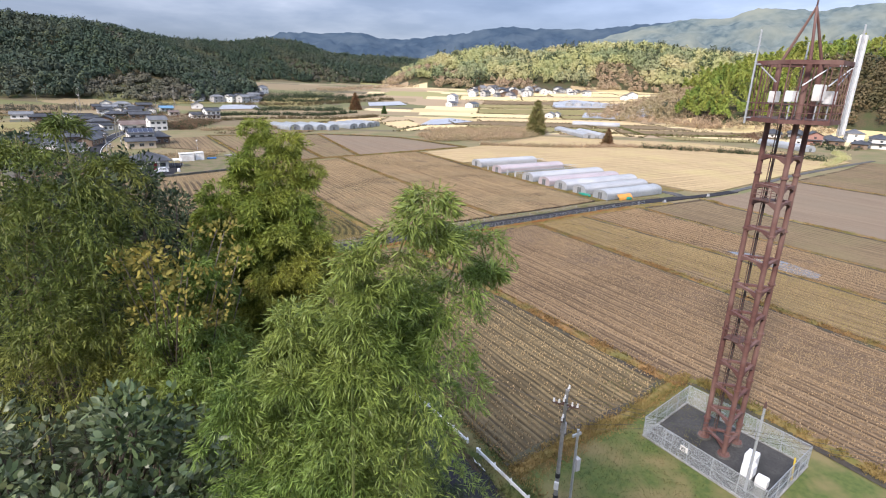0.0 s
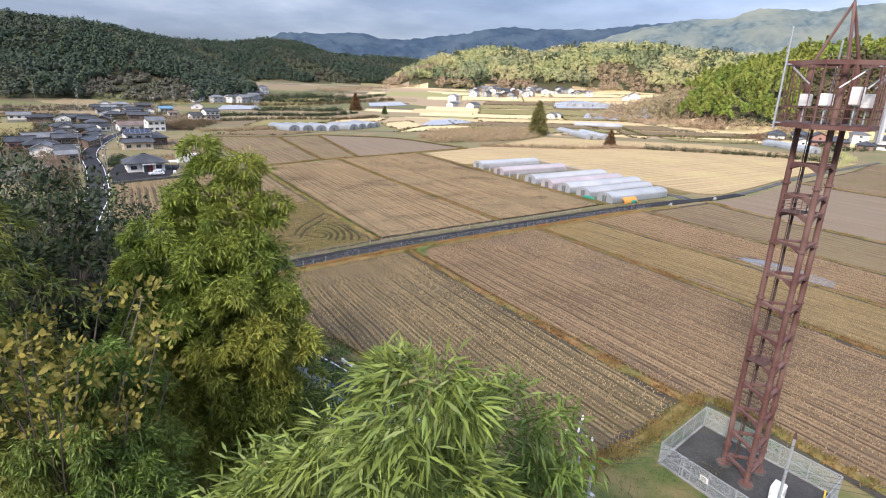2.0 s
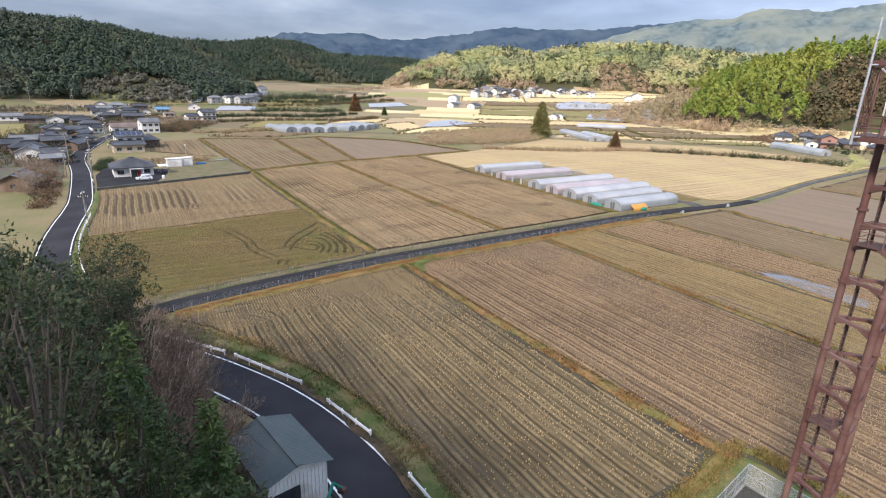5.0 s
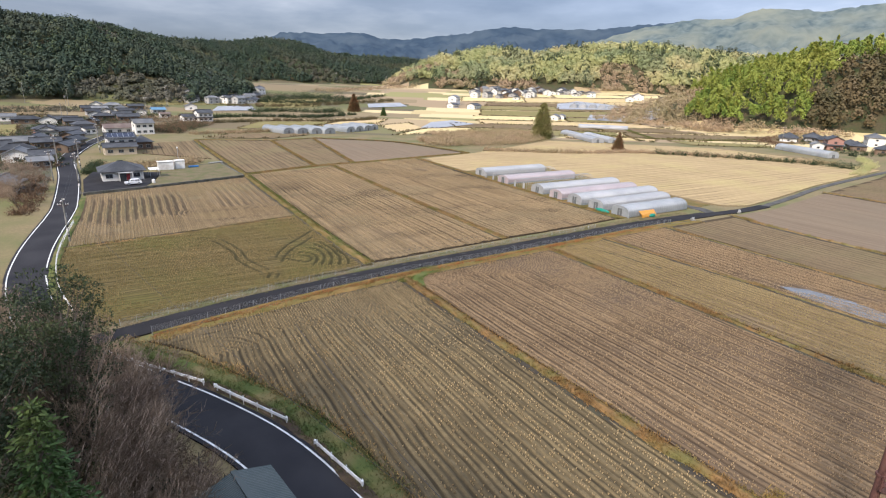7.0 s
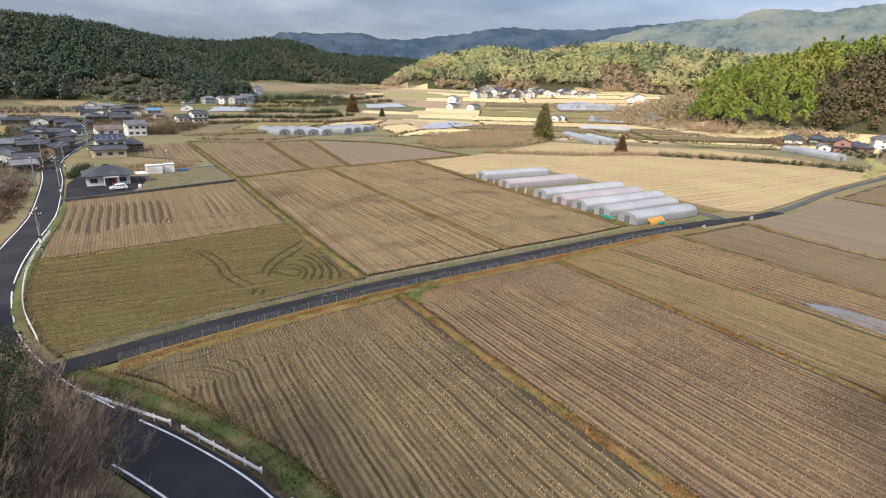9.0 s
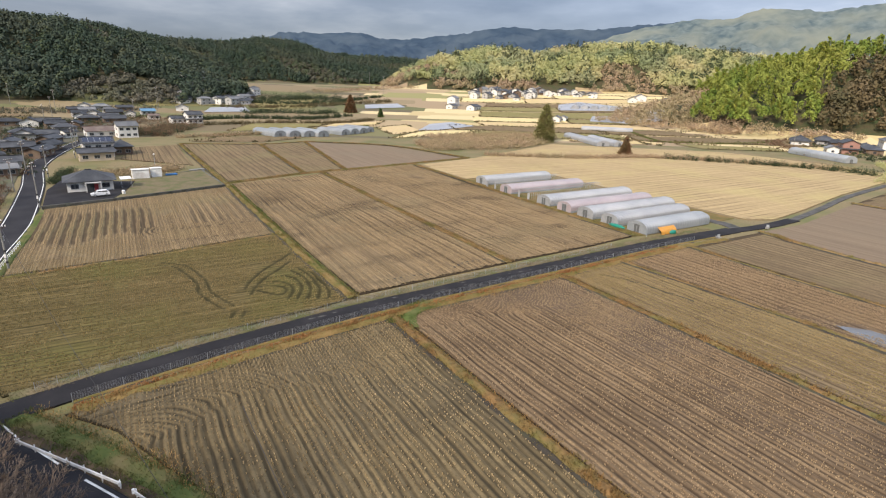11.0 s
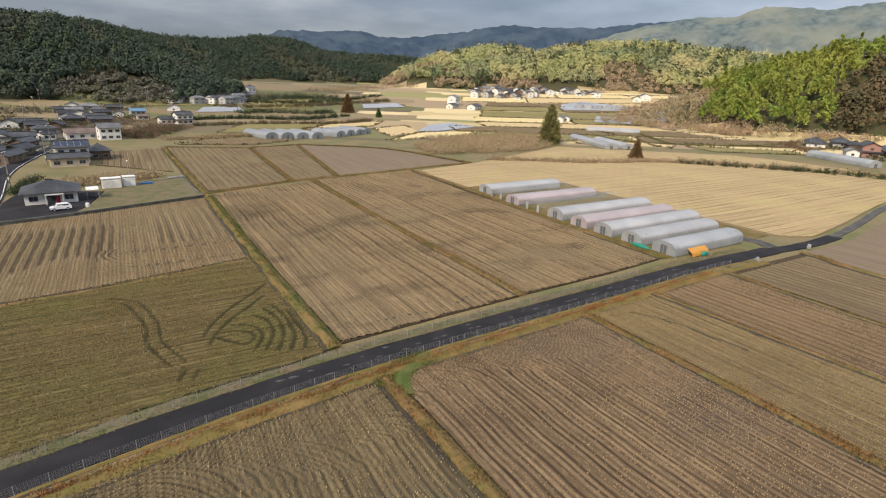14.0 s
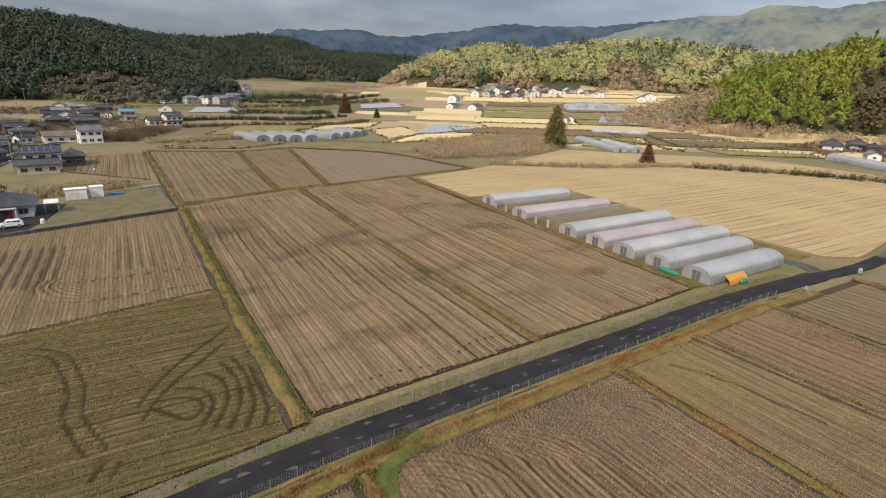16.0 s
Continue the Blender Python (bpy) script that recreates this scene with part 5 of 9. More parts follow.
    ws = [[bm.verts.new((x * k, y * k, top + 0.10)) for x, y in ring] for k in (1.0, 0.35)]
    for i in range(6):
        j = (i + 1) % 6
        bm.faces.new((vs[0][i], vs[0][j], vs[1][j], vs[1][i]))
        bm.faces.new((ws[0][j], ws[0][i], ws[1][i], ws[1][j]))
    part("grating", bm, M["rust_dark"], g)
    for z, nm in ((top, "platform_beam"), (top + 3.9, "upper_beam")):
        for i in range(6):
            a, b = Vector((*ring[i], z)), Vector((*ring[(i + 1) % 6], z))
            d = (b - a).normalized()
            m = Matrix.Translation((a + b) / 2) @ d.to_track_quat("X", "Z").to_matrix().to_4x4()
            part(nm, a_box(-(b - a).length / 2 - 0.05, (b - a).length / 2 + 0.05, -0.07, 0.07, -0.14, 0.14, m=m), M["rust"], g)
        for c in corner:
            for q in ring[::2]:
                part("strut", a_rod((*c, z), (*q, z), 0.06, sides=4), M["rust"], g)
    for z in (top + 0.6, top + 1.15):
        part("handrail", bent_tube([(*ring[i % 6], z) for i in range(7)], 0.035, 5), M["rust"], g)
    for i in range(6):
        for t in (0.0, 0.25, 0.5, 0.75):
            x = ring[i][0] * (1 - t) + ring[(i + 1) % 6][0] * t
            y = ring[i][1] * (1 - t) + ring[(i + 1) % 6][1] * t
            bm = bmesh.new()
            rod(bm, (x, y, top), (x, y, top + (3.9 if t in (0, 0.25, 0.5, 0.75) else 1.2)), 0.05 if t == 0 else 0.035, sides=6)
            part("upright", bm, M["rust"], g)
    # pyramid of three struts with a lightning rod
    apex = (0.1, 0, top + 7.6)
    for x, y in corner:
        bm = bmesh.new()
        rod(bm, (x, y, top + 3.9), apex, 0.11, 0.08, 8)
        part("apex_strut", bm, M["rust"], g)
    bm = bmesh.new()
    rod(bm, apex, (0.1, 0, top + 11.5), 0.06, 0.03, 6)
    part("lightning_rod", bm, M["rust_dark"], g)
    # antenna poles on brackets
    for (x, y), z0, z1 in (((-2.5, 2.0), -0.3, 6.1), ((2.5, -2.2), -1.0, 6.5), ((3.1, 1.5), 0.2, 5.6)):
        bm = bmesh.new()
        rod(bm, (x, y, top + z0), (x, y, top + z1), 0.075, 0.06, 8)
        pole = part("antenna_pole", bm, M["galvanised"], g)
        bm = bmesh.new()
        for z in np.arange(z0 + 0.4, z1 - 0.3, 0.55):
            rod(bm, (x - 0.18, y, top + z), (x + 0.18, y, top + z), 0.03, sides=4)
        for z in (0.1, 3.8):
            rod(bm, (x * 0.7, y * 0.7, top + z), (x, y, top + z), 0.05, sides=5)
        part("bracket", bm, M["galvanised"], pole)
    for dx, dy in ((0.0, 0.0), (0.5, 0.05)):
        bm = bmesh.new()
        x, y = 2.95 + dx, -2.0 + dy
        box(bm, x - 0.18, x + 0.18, y - 0.14, y + 0.14, top - 1.0, top + 5.9)
        bmesh.ops.bevel(bm, geom=bm.edges[:], offset=0.05, segments=2, affect="EDGES")
        part("panel_antenna", bm, M["white_steel"], g, "long white panel antenna")
    for x, y, w, h, z in ((-1.9, -0.6, 0.85, 0.75, 1.3), (-0.6, -1.7, 0.75, 1.1, 1.4), (1.3, -1.6, 0.9, 0.9, 1.2), (2.1, -0.7, 0.7, 0.8, 1.3), (-0.5, 1.3, 0.7, 0.8, 1.2)):
        bm = bmesh.new()
        box(bm, x - w / 2, x + w / 2, y - 0.25, y + 0.25, top + z, top + z + h)
        bmesh.ops.bevel(bm, geom=bm.edges[:], offset=0.04, segments=2, affect="EDGES")
        cab = part("equipment_box", bm, M["white_steel"], g, "white equipment box on the mast platform")
        bm = bmesh.new()
        rod(bm, (x, y, top + 0.1), (x, y, top + z), 0.05, sides=6)
        part("box_stand", bm, M["galvanised"], cab)
    for a, b in (((-2.0, -1.2, 2.4), (-0.9, -2.2, 3.6)), ((-0.2, -2.0, 2.4), (0.9, -2.7, 3.6)), ((1.4, -1.8, 2.4), (2.4, -2.0, 3.4)), ((-2.3, 0.4, 2.6), (-2.9, 1.3, 3.6))):
        bm = bmesh.new()
        rod(bm, (a[0], a[1], top + a[2]), (b[0], b[1], top + b[2]), 0.05, sides=6)
        part("tilted_arm", bm, M["galvanised"], g)
    return g


mast()

COMPOUND = [(36.3, 24.0), (44.5, 25.4), (45.3, 14.5), (36.7, 13.4)]
polygon_slab("compound_floor", COMPOUND, 0.06, M["compound"], "dark gravel floor of the fenced mast compound", "gravel")


def mesh_fence(a, b, gate=None):
    """A wire netting fence panel run 2 m high, with posts, rails and a kerb."""
    a, b = np.array(a), np.array(b)
    ln = np.linalg.norm(b - a)
    g = thing("mesh_fence", (*a, 0.0), "grey wire netting fence two metres high round the mast", "fence", "fences of the mast compound", turn=math.degrees(math.atan2(b[1] - a[1], b[0] - a[0])))
    k = int(round(ln / 2.0))
    for i in range(k + 1):
        bm = bmesh.new()
        rod(bm, (ln * i / k, 0, -0.2), (ln * i / k, 0, 2.05), 0.04, sides=8)
        part("post", bm, M["galvanised"], g)
    for h in (2.03, 1.0):
        bm = bmesh.new()
        rod(bm, (0, 0, h), (ln, 0, h), 0.028, sides=6)
        part("rail", bm, M["galvanised"], g)
    part("kerb", a_box(0, ln, -0.1, 0.1, -0.25, 0.12), M["concrete"], g, "concrete kerb")
    v, t = [], 0.0085
    for s in (-1, 1):
        for x in np.arange(-1.9, ln + 1.9, 0.075):
            x0, x1, z0, z1 = x, x + 1.9, 0.12, 2.02
            if s < 0:
                x0, x1 = x1, x0
            # clip the slanted wire to the run
            pa, pb = np.array([x0, z0]), np.array([x1, z1])
            d = pb - pa
            t0 = max(0.0, min((0 - pa[0]) / d[0], (ln - pa[0]) / d[0]))
            t1 = min(1.0, max((0 - pa[0]) / d[0], (ln - pa[0]) / d[0]))
            if t1 <= t0:
                continue
            q, r = pa + d * t0, pa + d * t1
            v += [(q[0] - t, 0, q[1]), (q[0] + t, 0, q[1]), (r[0] + t, 0, r[1]), (r[0] - t, 0, r[1])]
    part("netting", quads_mesh("netting", np.array(v), 4), M["netting"], g)
    if gate:
        x = gate
        bm = bmesh.new()
        for p, q in (((x, -0.05, 0.15), (x, -0.05, 1.95)), ((x + 0.9, -0.05, 0.15), (x + 0.9, -0.05, 1.95)), ((x, -0.05, 0.15), (x + 0.9, -0.05, 0.15)), ((x, -0.05, 1.95), (x + 0.9, -0.05, 1.95)), ((x, -0.05, 1.1), (x + 0.9, -0.05, 1.1))):
            rod(bm, p, q, 0.035, sides=6)
        part("gate_frame", bm, M["galvanised"], g)
        part("sign", a_box(x + 1.7, x + 2.35, -0.07, -0.045, 1.0, 1.5), M["white_wall"], g, "small pale sign")
        for i in range(4):
            part("sign_bar", a_box(x + 1.78, x + 2.25 - 0.1 * (i % 2), -0.078, -0.07, 1.08 + 0.09 * i, 1.12 + 0.09 * i), M["cable"], g)
    return g


mesh_fence(COMPOUND[1], COMPOUND[0])
mesh_fence(COMPOUND[0], COMPOUND[3], gate=1.9)
mesh_fence(COMPOUND[3], COMPOUND[2])
mesh_fence(COMPOUND[2], COMPOUND[1])

# ---- plants ----
def unit(v):
    return v / (np.linalg.norm(v, axis=-1, keepdims=True) + 1e-9)


def blades(p, axis, length, width, fold=0.25, rng=RNG, shape=6, droop=0.0):
    """Leaf blades: p base points, axis the way they point; a six-cornered or four-cornered outline."""
    n = len(p)
    axis = unit(np.asarray(axis, float))
    ref = unit(rng.normal(size=(n, 3)) + np.array([0, 0, 0.6]))
    side = unit(np.cross(axis, ref))
    length = np.broadcast_to(length, n)[:, None]
    width = np.broadcast_to(width, n)[:, None] / 2
    sag = np.array([0, 0, -1.0]) * droop
    tip = p + axis * length + sag * length * 0.5
    if shape == 4:
        mid = p + axis * length * 0.45
        return np.stack([p, mid + side * width, tip, mid - side * width], 1).reshape(-1, 3)
    a, b = p + axis * length * 0.28, p + axis * length * 0.68 + sag * length * 0.2
    return np.stack([p, a + side * width, b + side * width * 0.8, tip, b - side * width * 0.8, a - side * width], 1).reshape(-1, 3)


def tubes(segs, sides=3):
    """Separate thin tubes as quads; segs: (a, b, ra, rb)."""
    a = np.array([s[0] for s in segs], float)
    b = np.array([s[1] for s in segs], float)
    ra = np.array([s[2] for s in segs])[:, None]
    rb = np.array([s[3] for s in segs])[:, None]
    d = unit(b - a)
    u = unit(np.cross(d, np.where(np.abs(d[:, 2:3]) > 0.9, [[1.0, 0, 0]], [[0, 0, 1.0]])))
    w = np.cross(d, u)
    out = []
    for i in range(sides):
        t0, t1 = 2 * np.pi * i / sides, 2 * np.pi * (i + 1) / sides
        e0, e1 = u * np.cos(t0) + w * np.sin(t0), u * np.cos(t1) + w * np.sin(t1)
        out.append(np.stack([a + e0 * ra, a + e1 * ra, b + e1 * rb, b + e0 * rb], 1))
    return np.concatenate(out).reshape(-1, 3)


def slivers(segs):
    """The finest twigs, one narrow quad each."""
    a = np.array([q[0] for q in segs], float)
    b = np.array([q[1] for q in segs], float)
    ra = np.array([q[2] for q in segs])[:, None] * 1.9
    u = unit(np.cross(b - a, [[0.3, 0.9, 0.4]]))
    return np.stack([a + u * ra, a - u * ra, b - u * ra * 0.7, b + u * ra * 0.7], 1).reshape(-1, 3)


def bamboo(base, tips, leaf_mat, label, seed, crown=7.0, branch=1.3, per=26, leaf=(0.18, 0.024), step=0.09, hang=0.9, shape=4):
    """A clump of arching culms with hanging leafy sprays. tips: (x, y, z) of the culm tops in the world."""
    rng = np.random.default_rng(seed)
    g = thing("bamboo", base, label, "bamboo", "bamboo on the bank")
    o = np.array(base)
    lv = []
    for tx, ty, tz in tips:
        tip = np.array([tx, ty, tz]) - o
        foot = np.array([*(rng.normal(size=2) * 0.5), -0.3])
        knee = np.array([foot[0] * 0.8 + tip[0] * 0.45, foot[1] * 0.8 + tip[1] * 0.45, tip[2] * 0.78])
        crest = np.array([tip[0] * 0.86, tip[1] * 0.86, tip[2] * 1.02])
        path = resample([foot, foot * 0.6 + knee * 0.4 - np.array([0, 0, tip[2] * 0.02]), knee, crest, tip], 0.35)
        segs = []
        k = len(path)
        for i in range(k - 1):
            r0, r1 = 0.05 * (1 - i / k) + 0.008, 0.05 * (1 - (i + 1) / k) + 0.008
            segs.append((path[i], path[i + 1], r0, r1))
        part("culm", quads_mesh("culm", tubes(segs, 5), 4), M["culm"], g)
        ln = np.concatenate([[0], np.cumsum(np.linalg.norm(np.diff(path, axis=0), axis=1))])
        for s in np.arange(max(0.5, ln[-1] - crown), ln[-1], step * 5.5):
            q = np.array([np.interp(s, ln, path[:, j]) for j in range(3)])
            up = (ln[-1] - s) / crown
            reach = branch * (0.35 + 0.9 * min(1.0, up * 2.2)) * rng.uniform(0.55, 1.25)
            az0 = rng.uniform(0, 2 * np.pi)
            # whorls of drooping plumes with gaps between them
            for az in az0 + np.array([0.0, 2.0, 4.1]) + rng.normal(size=3) * 0.4:
                n = int(per * 7.0 * rng.uniform(0.5, 1.2))
                out = np.array([np.cos(az), np.sin(az), rng.uniform(0.1, 0.55)])
                across = np.array([-np.sin(az), np.cos(az), 0.0])
                far_out = reach * rng.uniform(0.7, 1.15)
                t = rng.uniform(0.1, 1.0, n) ** 0.7
                w = rng.normal(size=n) * 0.26 * far_out * (0.35 + 0.65 * np.sin(np.pi * np.clip(t, 0, 0.94)))
                pos = q + out * (far_out * t)[:, None] + across * w[:, None] - np.array([0, 0, 1.0]) * (hang * far_out * (t ** 2.2 + 0.5 * (w / far_out) ** 2))[:, None]
                ax = out * 0.55 + across * (w / far_out * 1.3)[:, None] + np.array([0, 0, -1.0]) * (0.2 + 0.6 * t)[:, None] + rng.normal(size=(n, 3)) * 0.4
                # the leaves hang in fans of nine from the twig ends
                ends = rng.integers(0, n, n // 9 + 1)
                pos, ax = np.repeat(pos[ends], 9, axis=0), np.repeat(unit(ax[ends]), 9, axis=0)
                n = len(pos)
                fan = rng.normal(size=(n, 3)) * 0.55
                pos = pos + rng.normal(size=(n, 3)) * 0.03 + fan * leaf[0] * 0.35
                ax = ax + fan
                lv.append(blades(pos, ax, rng.uniform(0.7, 1.25, n) * leaf[0], rng.uniform(0.75, 1.3, n) * leaf[1], rng=rng, droop=0.25, shape=shape))
    ob = part("foliage", quads_mesh("foliage", np.concatenate(lv), shape), leaf_mat, g)
    ob["kind"] = "stuff"
    return g


def leafy_tree(name, base, height, radius, leaf_mat, label, category, seed, leaf=(0.14, 0.06), clumps=60, per=110, crown_from=0.35, group="", flat=1.0, shape=6, upright=0.4, rise=0.22, limb=1.0):
    """A tapered trunk with limbs and a crown of leaf clumps with gaps between."""
    rng = np.random.default_rng(seed)
    g = thing(name, base, label, category, group)
    segs = []
    top = np.array([rng.normal() * 0.3, rng.normal() * 0.3, height * 0.86])
    trunk = resample([(0, 0, -0.4), tuple(top * 0.5 + np.array([rng.normal() * 0.2, rng.normal() * 0.2, 0])), tuple(top)], 0.8)
    r0 = max(0.08, height * 0.016)
    for i in range(len(trunk) - 1):
        segs.append((trunk[i], trunk[i + 1], r0 * (1 - i / len(trunk)) + 0.02, r0 * (1 - (i + 1) / len(trunk)) + 0.02))
    lv = []
    for c in range(clumps):
        u = rng.uniform(crown_from, 1.0)
        wide = np.sin(np.pi * np.clip((u - crown_from) / (1.08 - crown_from), 0.06, 1)) ** 0.6
        az = rng.uniform(0, 2 * np.pi)
        r = radius * wide * math.sqrt(rng.uniform(0.25, 1.0))
        q = np.array([r * math.cos(az), r * math.sin(az), height * u * flat + height * (1 - flat)])
        stem = trunk[min(len(trunk) - 1, int(len(trunk) * max(0.2, u - rise)))]
        mid = stem * 0.45 + q * 0.55 + rng.normal(size=3) * 0.15
        segs += [(stem, mid, r0 * 0.3 * limb, r0 * 0.18 * limb), (mid, q, r0 * 0.18 * limb, 0.012)]
        size = radius * rng.uniform(0.16, 0.32)
        d = unit(rng.normal(size=(per, 3)))
        pos = q + d * (size * rng.uniform(0.35, 1.0, per) ** 0.5)[:, None] * np.array([1, 1, 0.7])
        ax = d * 0.8 + np.array([0, 0, upright]) + rng.normal(size=(per, 3)) * 0.45
        lv.append(blades(pos, ax, rng.uniform(0.7, 1.25, per) * leaf[0], rng.uniform(0.75, 1.25, per) * leaf[1], rng=rng, shape=shape, droop=0.1))
    part("trunk", quads_mesh("trunk", tubes(segs, 5), 4), M["bark"], g)
    ob = part("crown", quads_mesh("crown", np.concatenate(lv), shape), leaf_mat, g)
    ob["kind"] = "stuff"
    return g


def conifer(base, height, radius, leaf_mat, label, seed, tiers=26, leaf=(0.42, 0.16), dense=1.0, group="", name="conifer", full=0.75):
    rng = np.random.default_rng(seed)
    g = thing(name, base, label, "conifer", group)
    segs = [((0, 0, -0.4), (0, 0, height * 0.5), height * 0.017, height * 0.011), ((0, 0, height * 0.5), (0, 0, height), height * 0.011, 0.02)]
    lv = []
    for i in range(tiers):
        u = (i + 0.5) / tiers
        z = height * (0.06 + 0.92 * u)
        rad = radius * (1 - u) ** full * rng.uniform(0.8, 1.12) + 0.12
        for az in np.arange(0, 2 * np.pi, 2 * np.pi / max(4, int(11 * (1 - u) + 3))) + rng.uniform(0, 6):
            az += rng.normal() * 0.15
            ln = rad * rng.uniform(0.75, 1.15)
            end = np.array([ln * math.cos(az), ln * math.sin(az), z - 0.18 * ln])
            segs.append(((0, 0, z), end, 0.03, 0.008))
            n = int(dense * (10 + 26 * ln / radius))
            t = rng.uniform(0.25, 1.0, n)
            pos = np.array([0, 0, z]) + (end - np.array([0, 0, z])) * t[:, None] + rng.normal(size=(n, 3)) * 0.16 * max(0.5, radius * 0.3)
            ax = unit(end - np.array([0, 0, z])) * 0.8 + rng.normal(size=(n, 3)) * 0.5 + np.array([0, 0, 0.15])
            lv.append(blades(pos, ax, rng.uniform(0.6, 1.2, n) * leaf[0], rng.uniform(0.7, 1.2, n) * leaf[1], rng=rng, droop=0.2))
    part("trunk", quads_mesh("trunk", tubes(segs, 5), 4), M["bark"], g)
    ob = part("crown", quads_mesh("crown", np.concatenate(lv), 6), leaf_mat, g)
    ob["kind"] = "stuff"
    return g


def bare_tree(base, height, label, seed, spread=0.55, levels=5, group="bare trees on the bank", stems=2, mat="twig"):
    rng = np.random.default_rng(seed)
    g = thing("bare_tree", base, label, "tree", group)
    limbs, twigs, fine = [], [], []

    def grow(a, d, ln, r, level):
        b = a
        for _ in range(3):
            d = unit(d + rng.normal(size=3) * 0.16 + np.array([0, 0, 0.06]))
            c = b + d * ln / 3
            (limbs if level < 2 else twigs if level < 3 else fine).append((b, c, r, r * 0.82))
            b, r = c, r * 0.82
            if level < levels and rng.random() < 0.75:
                grow(c, unit(d + rng.normal(size=3) * spread), ln * rng.uniform(0.45, 0.75), max(0.009, r * 0.6), level + 1)
        if level < levels:
            for _ in range(2):
                grow(b, unit(d + rng.normal(size=3) * spread * 0.8), ln * rng.uniform(0.5, 0.8), max(0.009, r * 0.65), level + 1)

    for _ in range(stems):
        grow(np.array([rng.normal() * 0.3, rng.normal() * 0.3, -0.3]), unit(np.array([rng.normal() * 0.25, rng.normal() * 0.25, 1.0])), height * 0.45, 0.012 * height, 0)
    lb = part("branchwork", quads_mesh("branchwork", tubes(limbs, 5), 4), M["bark"], g)
    lb["kind"] = "stuff"
    ob = part("twig_canopy", quads_mesh("twig_canopy", np.concatenate([tubes(twigs, 3), slivers(fine)]), 4), M[mat], g)
    ob["kind"] = "stuff"
    return g


def on_land(x, y):
    return (x, y, float(land(x, y)) - 0.14)


# bamboo that leans over the bank right below the start of the flight
bamboo(on_land(0.8, 4.8), [(2.0, 3.3, 28.35), (2.9, 3.6, 27.75), (1.4, 3.9, 27.7), (0.7, 4.5, 26.9), (0.0, 4.9, 25.9), (1.6, 4.7, 27.0), (2.5, 4.5, 27.0), (0.8, 5.6, 25.5), (1.9, 5.7, 25.7), (2.7, 5.3, 26.0)], M["bamboo_leaf"], "tall green bamboo with dense hanging leaves", 11, crown=8.0, branch=0.95, per=66, leaf=(0.115, 0.014), step=0.085)
bamboo(on_land(4.4, 11.6), [(5.4, 10.8, 24.2), (6.4, 11.4, 23.4), (4.4, 12.0, 23.4), (5.6, 12.4, 22.6)], M["bamboo_leaf"], "bamboo with hanging green leaves on the slope", 12, crown=5.5, branch=0.95, per=30, leaf=(0.125, 0.02), step=0.1)
bamboo(on_land(2.0, 12.9), [(2.3, 12.7, 28.4), (2.9, 12.3, 28.1), (3.3, 12.0, 27.4), (1.7, 12.5, 27.6), (1.1, 12.5, 27.0), (0.7, 12.3, 26.4), (2.3, 11.9, 27.2), (2.9, 11.5, 26.7), (1.7, 11.6, 26.6), (2.4, 11.1, 26.1), (3.3, 11.1, 25.8), (1.4, 11.2, 25.8), (0.8, 11.5, 25.4), (2.0, 10.9, 25.2), (3.5, 10.8, 25.0), (2.8, 10.7, 25.3)], M["bamboo_yellow"], "tall yellowish green bamboo with a nodding tip", 13, crown=4.8, branch=0.85, per=62, leaf=(0.13, 0.021), step=0.085)
bamboo(on_land(-2.0, 11.4), [(-1.6, 10.6, 28.9), (-0.9, 10.9, 28.1), (-2.4, 10.9, 28.4), (-1.4, 11.6, 27.4), (-2.6, 11.8, 27.2), (-3.4, 11.2, 28.2)], M["bamboo_shade"], "tall green bamboo among dark evergreens", 14, crown=5.2, branch=1.1, per=46, leaf=(0.12, 0.02), step=0.1)
bamboo(on_land(-0.2, 11.2), [(0.3, 9.9, 25.9), (-0.3, 10.0, 25.6), (0.8, 10.3, 25.4), (0.0, 9.4, 25.0), (0.6, 9.5, 24.6), (-0.7, 9.7, 24.9), (0.2, 9.0, 24.2), (-0.5, 9.2, 24.1)], M["bamboo_leaf"], "low green bamboo in the shade of the bank", 15, crown=4.0, branch=0.8, per=44, leaf=(0.125, 0.02), step=0.09)
bamboo(on_land(0.4, 17.2), [(1.2, 16.6, 24.6), (0.2, 17.0, 24.2), (2.2, 17.0, 23.2)], M["bamboo_leaf"], "green bamboo between evergreen trees", 16, crown=7.0, branch=1.2, per=24, leaf=(0.18, 0.03), step=0.13)
leafy_tree("broadleaf_tree", on_land(-2.0, 6.6), 25.3 - on_land(-2.0, 6.6)[2], 1.9, M["broad_leaf"], "evergreen tree with glossy dark oval leaves", "tree", 21, leaf=(0.165, 0.075), clumps=230, per=62, crown_from=0.66)
leafy_tree("yellow_tree", on_land(0.1, 10.2), 26.9 - on_land(0.1, 10.2)[2], 1.2, M["yellow_leaf"], "slender tree with sparse yellow autumn leaves", "tree", 22, leaf=(0.12, 0.06), clumps=44, per=46, crown_from=0.86, rise=0.05, limb=0.2)
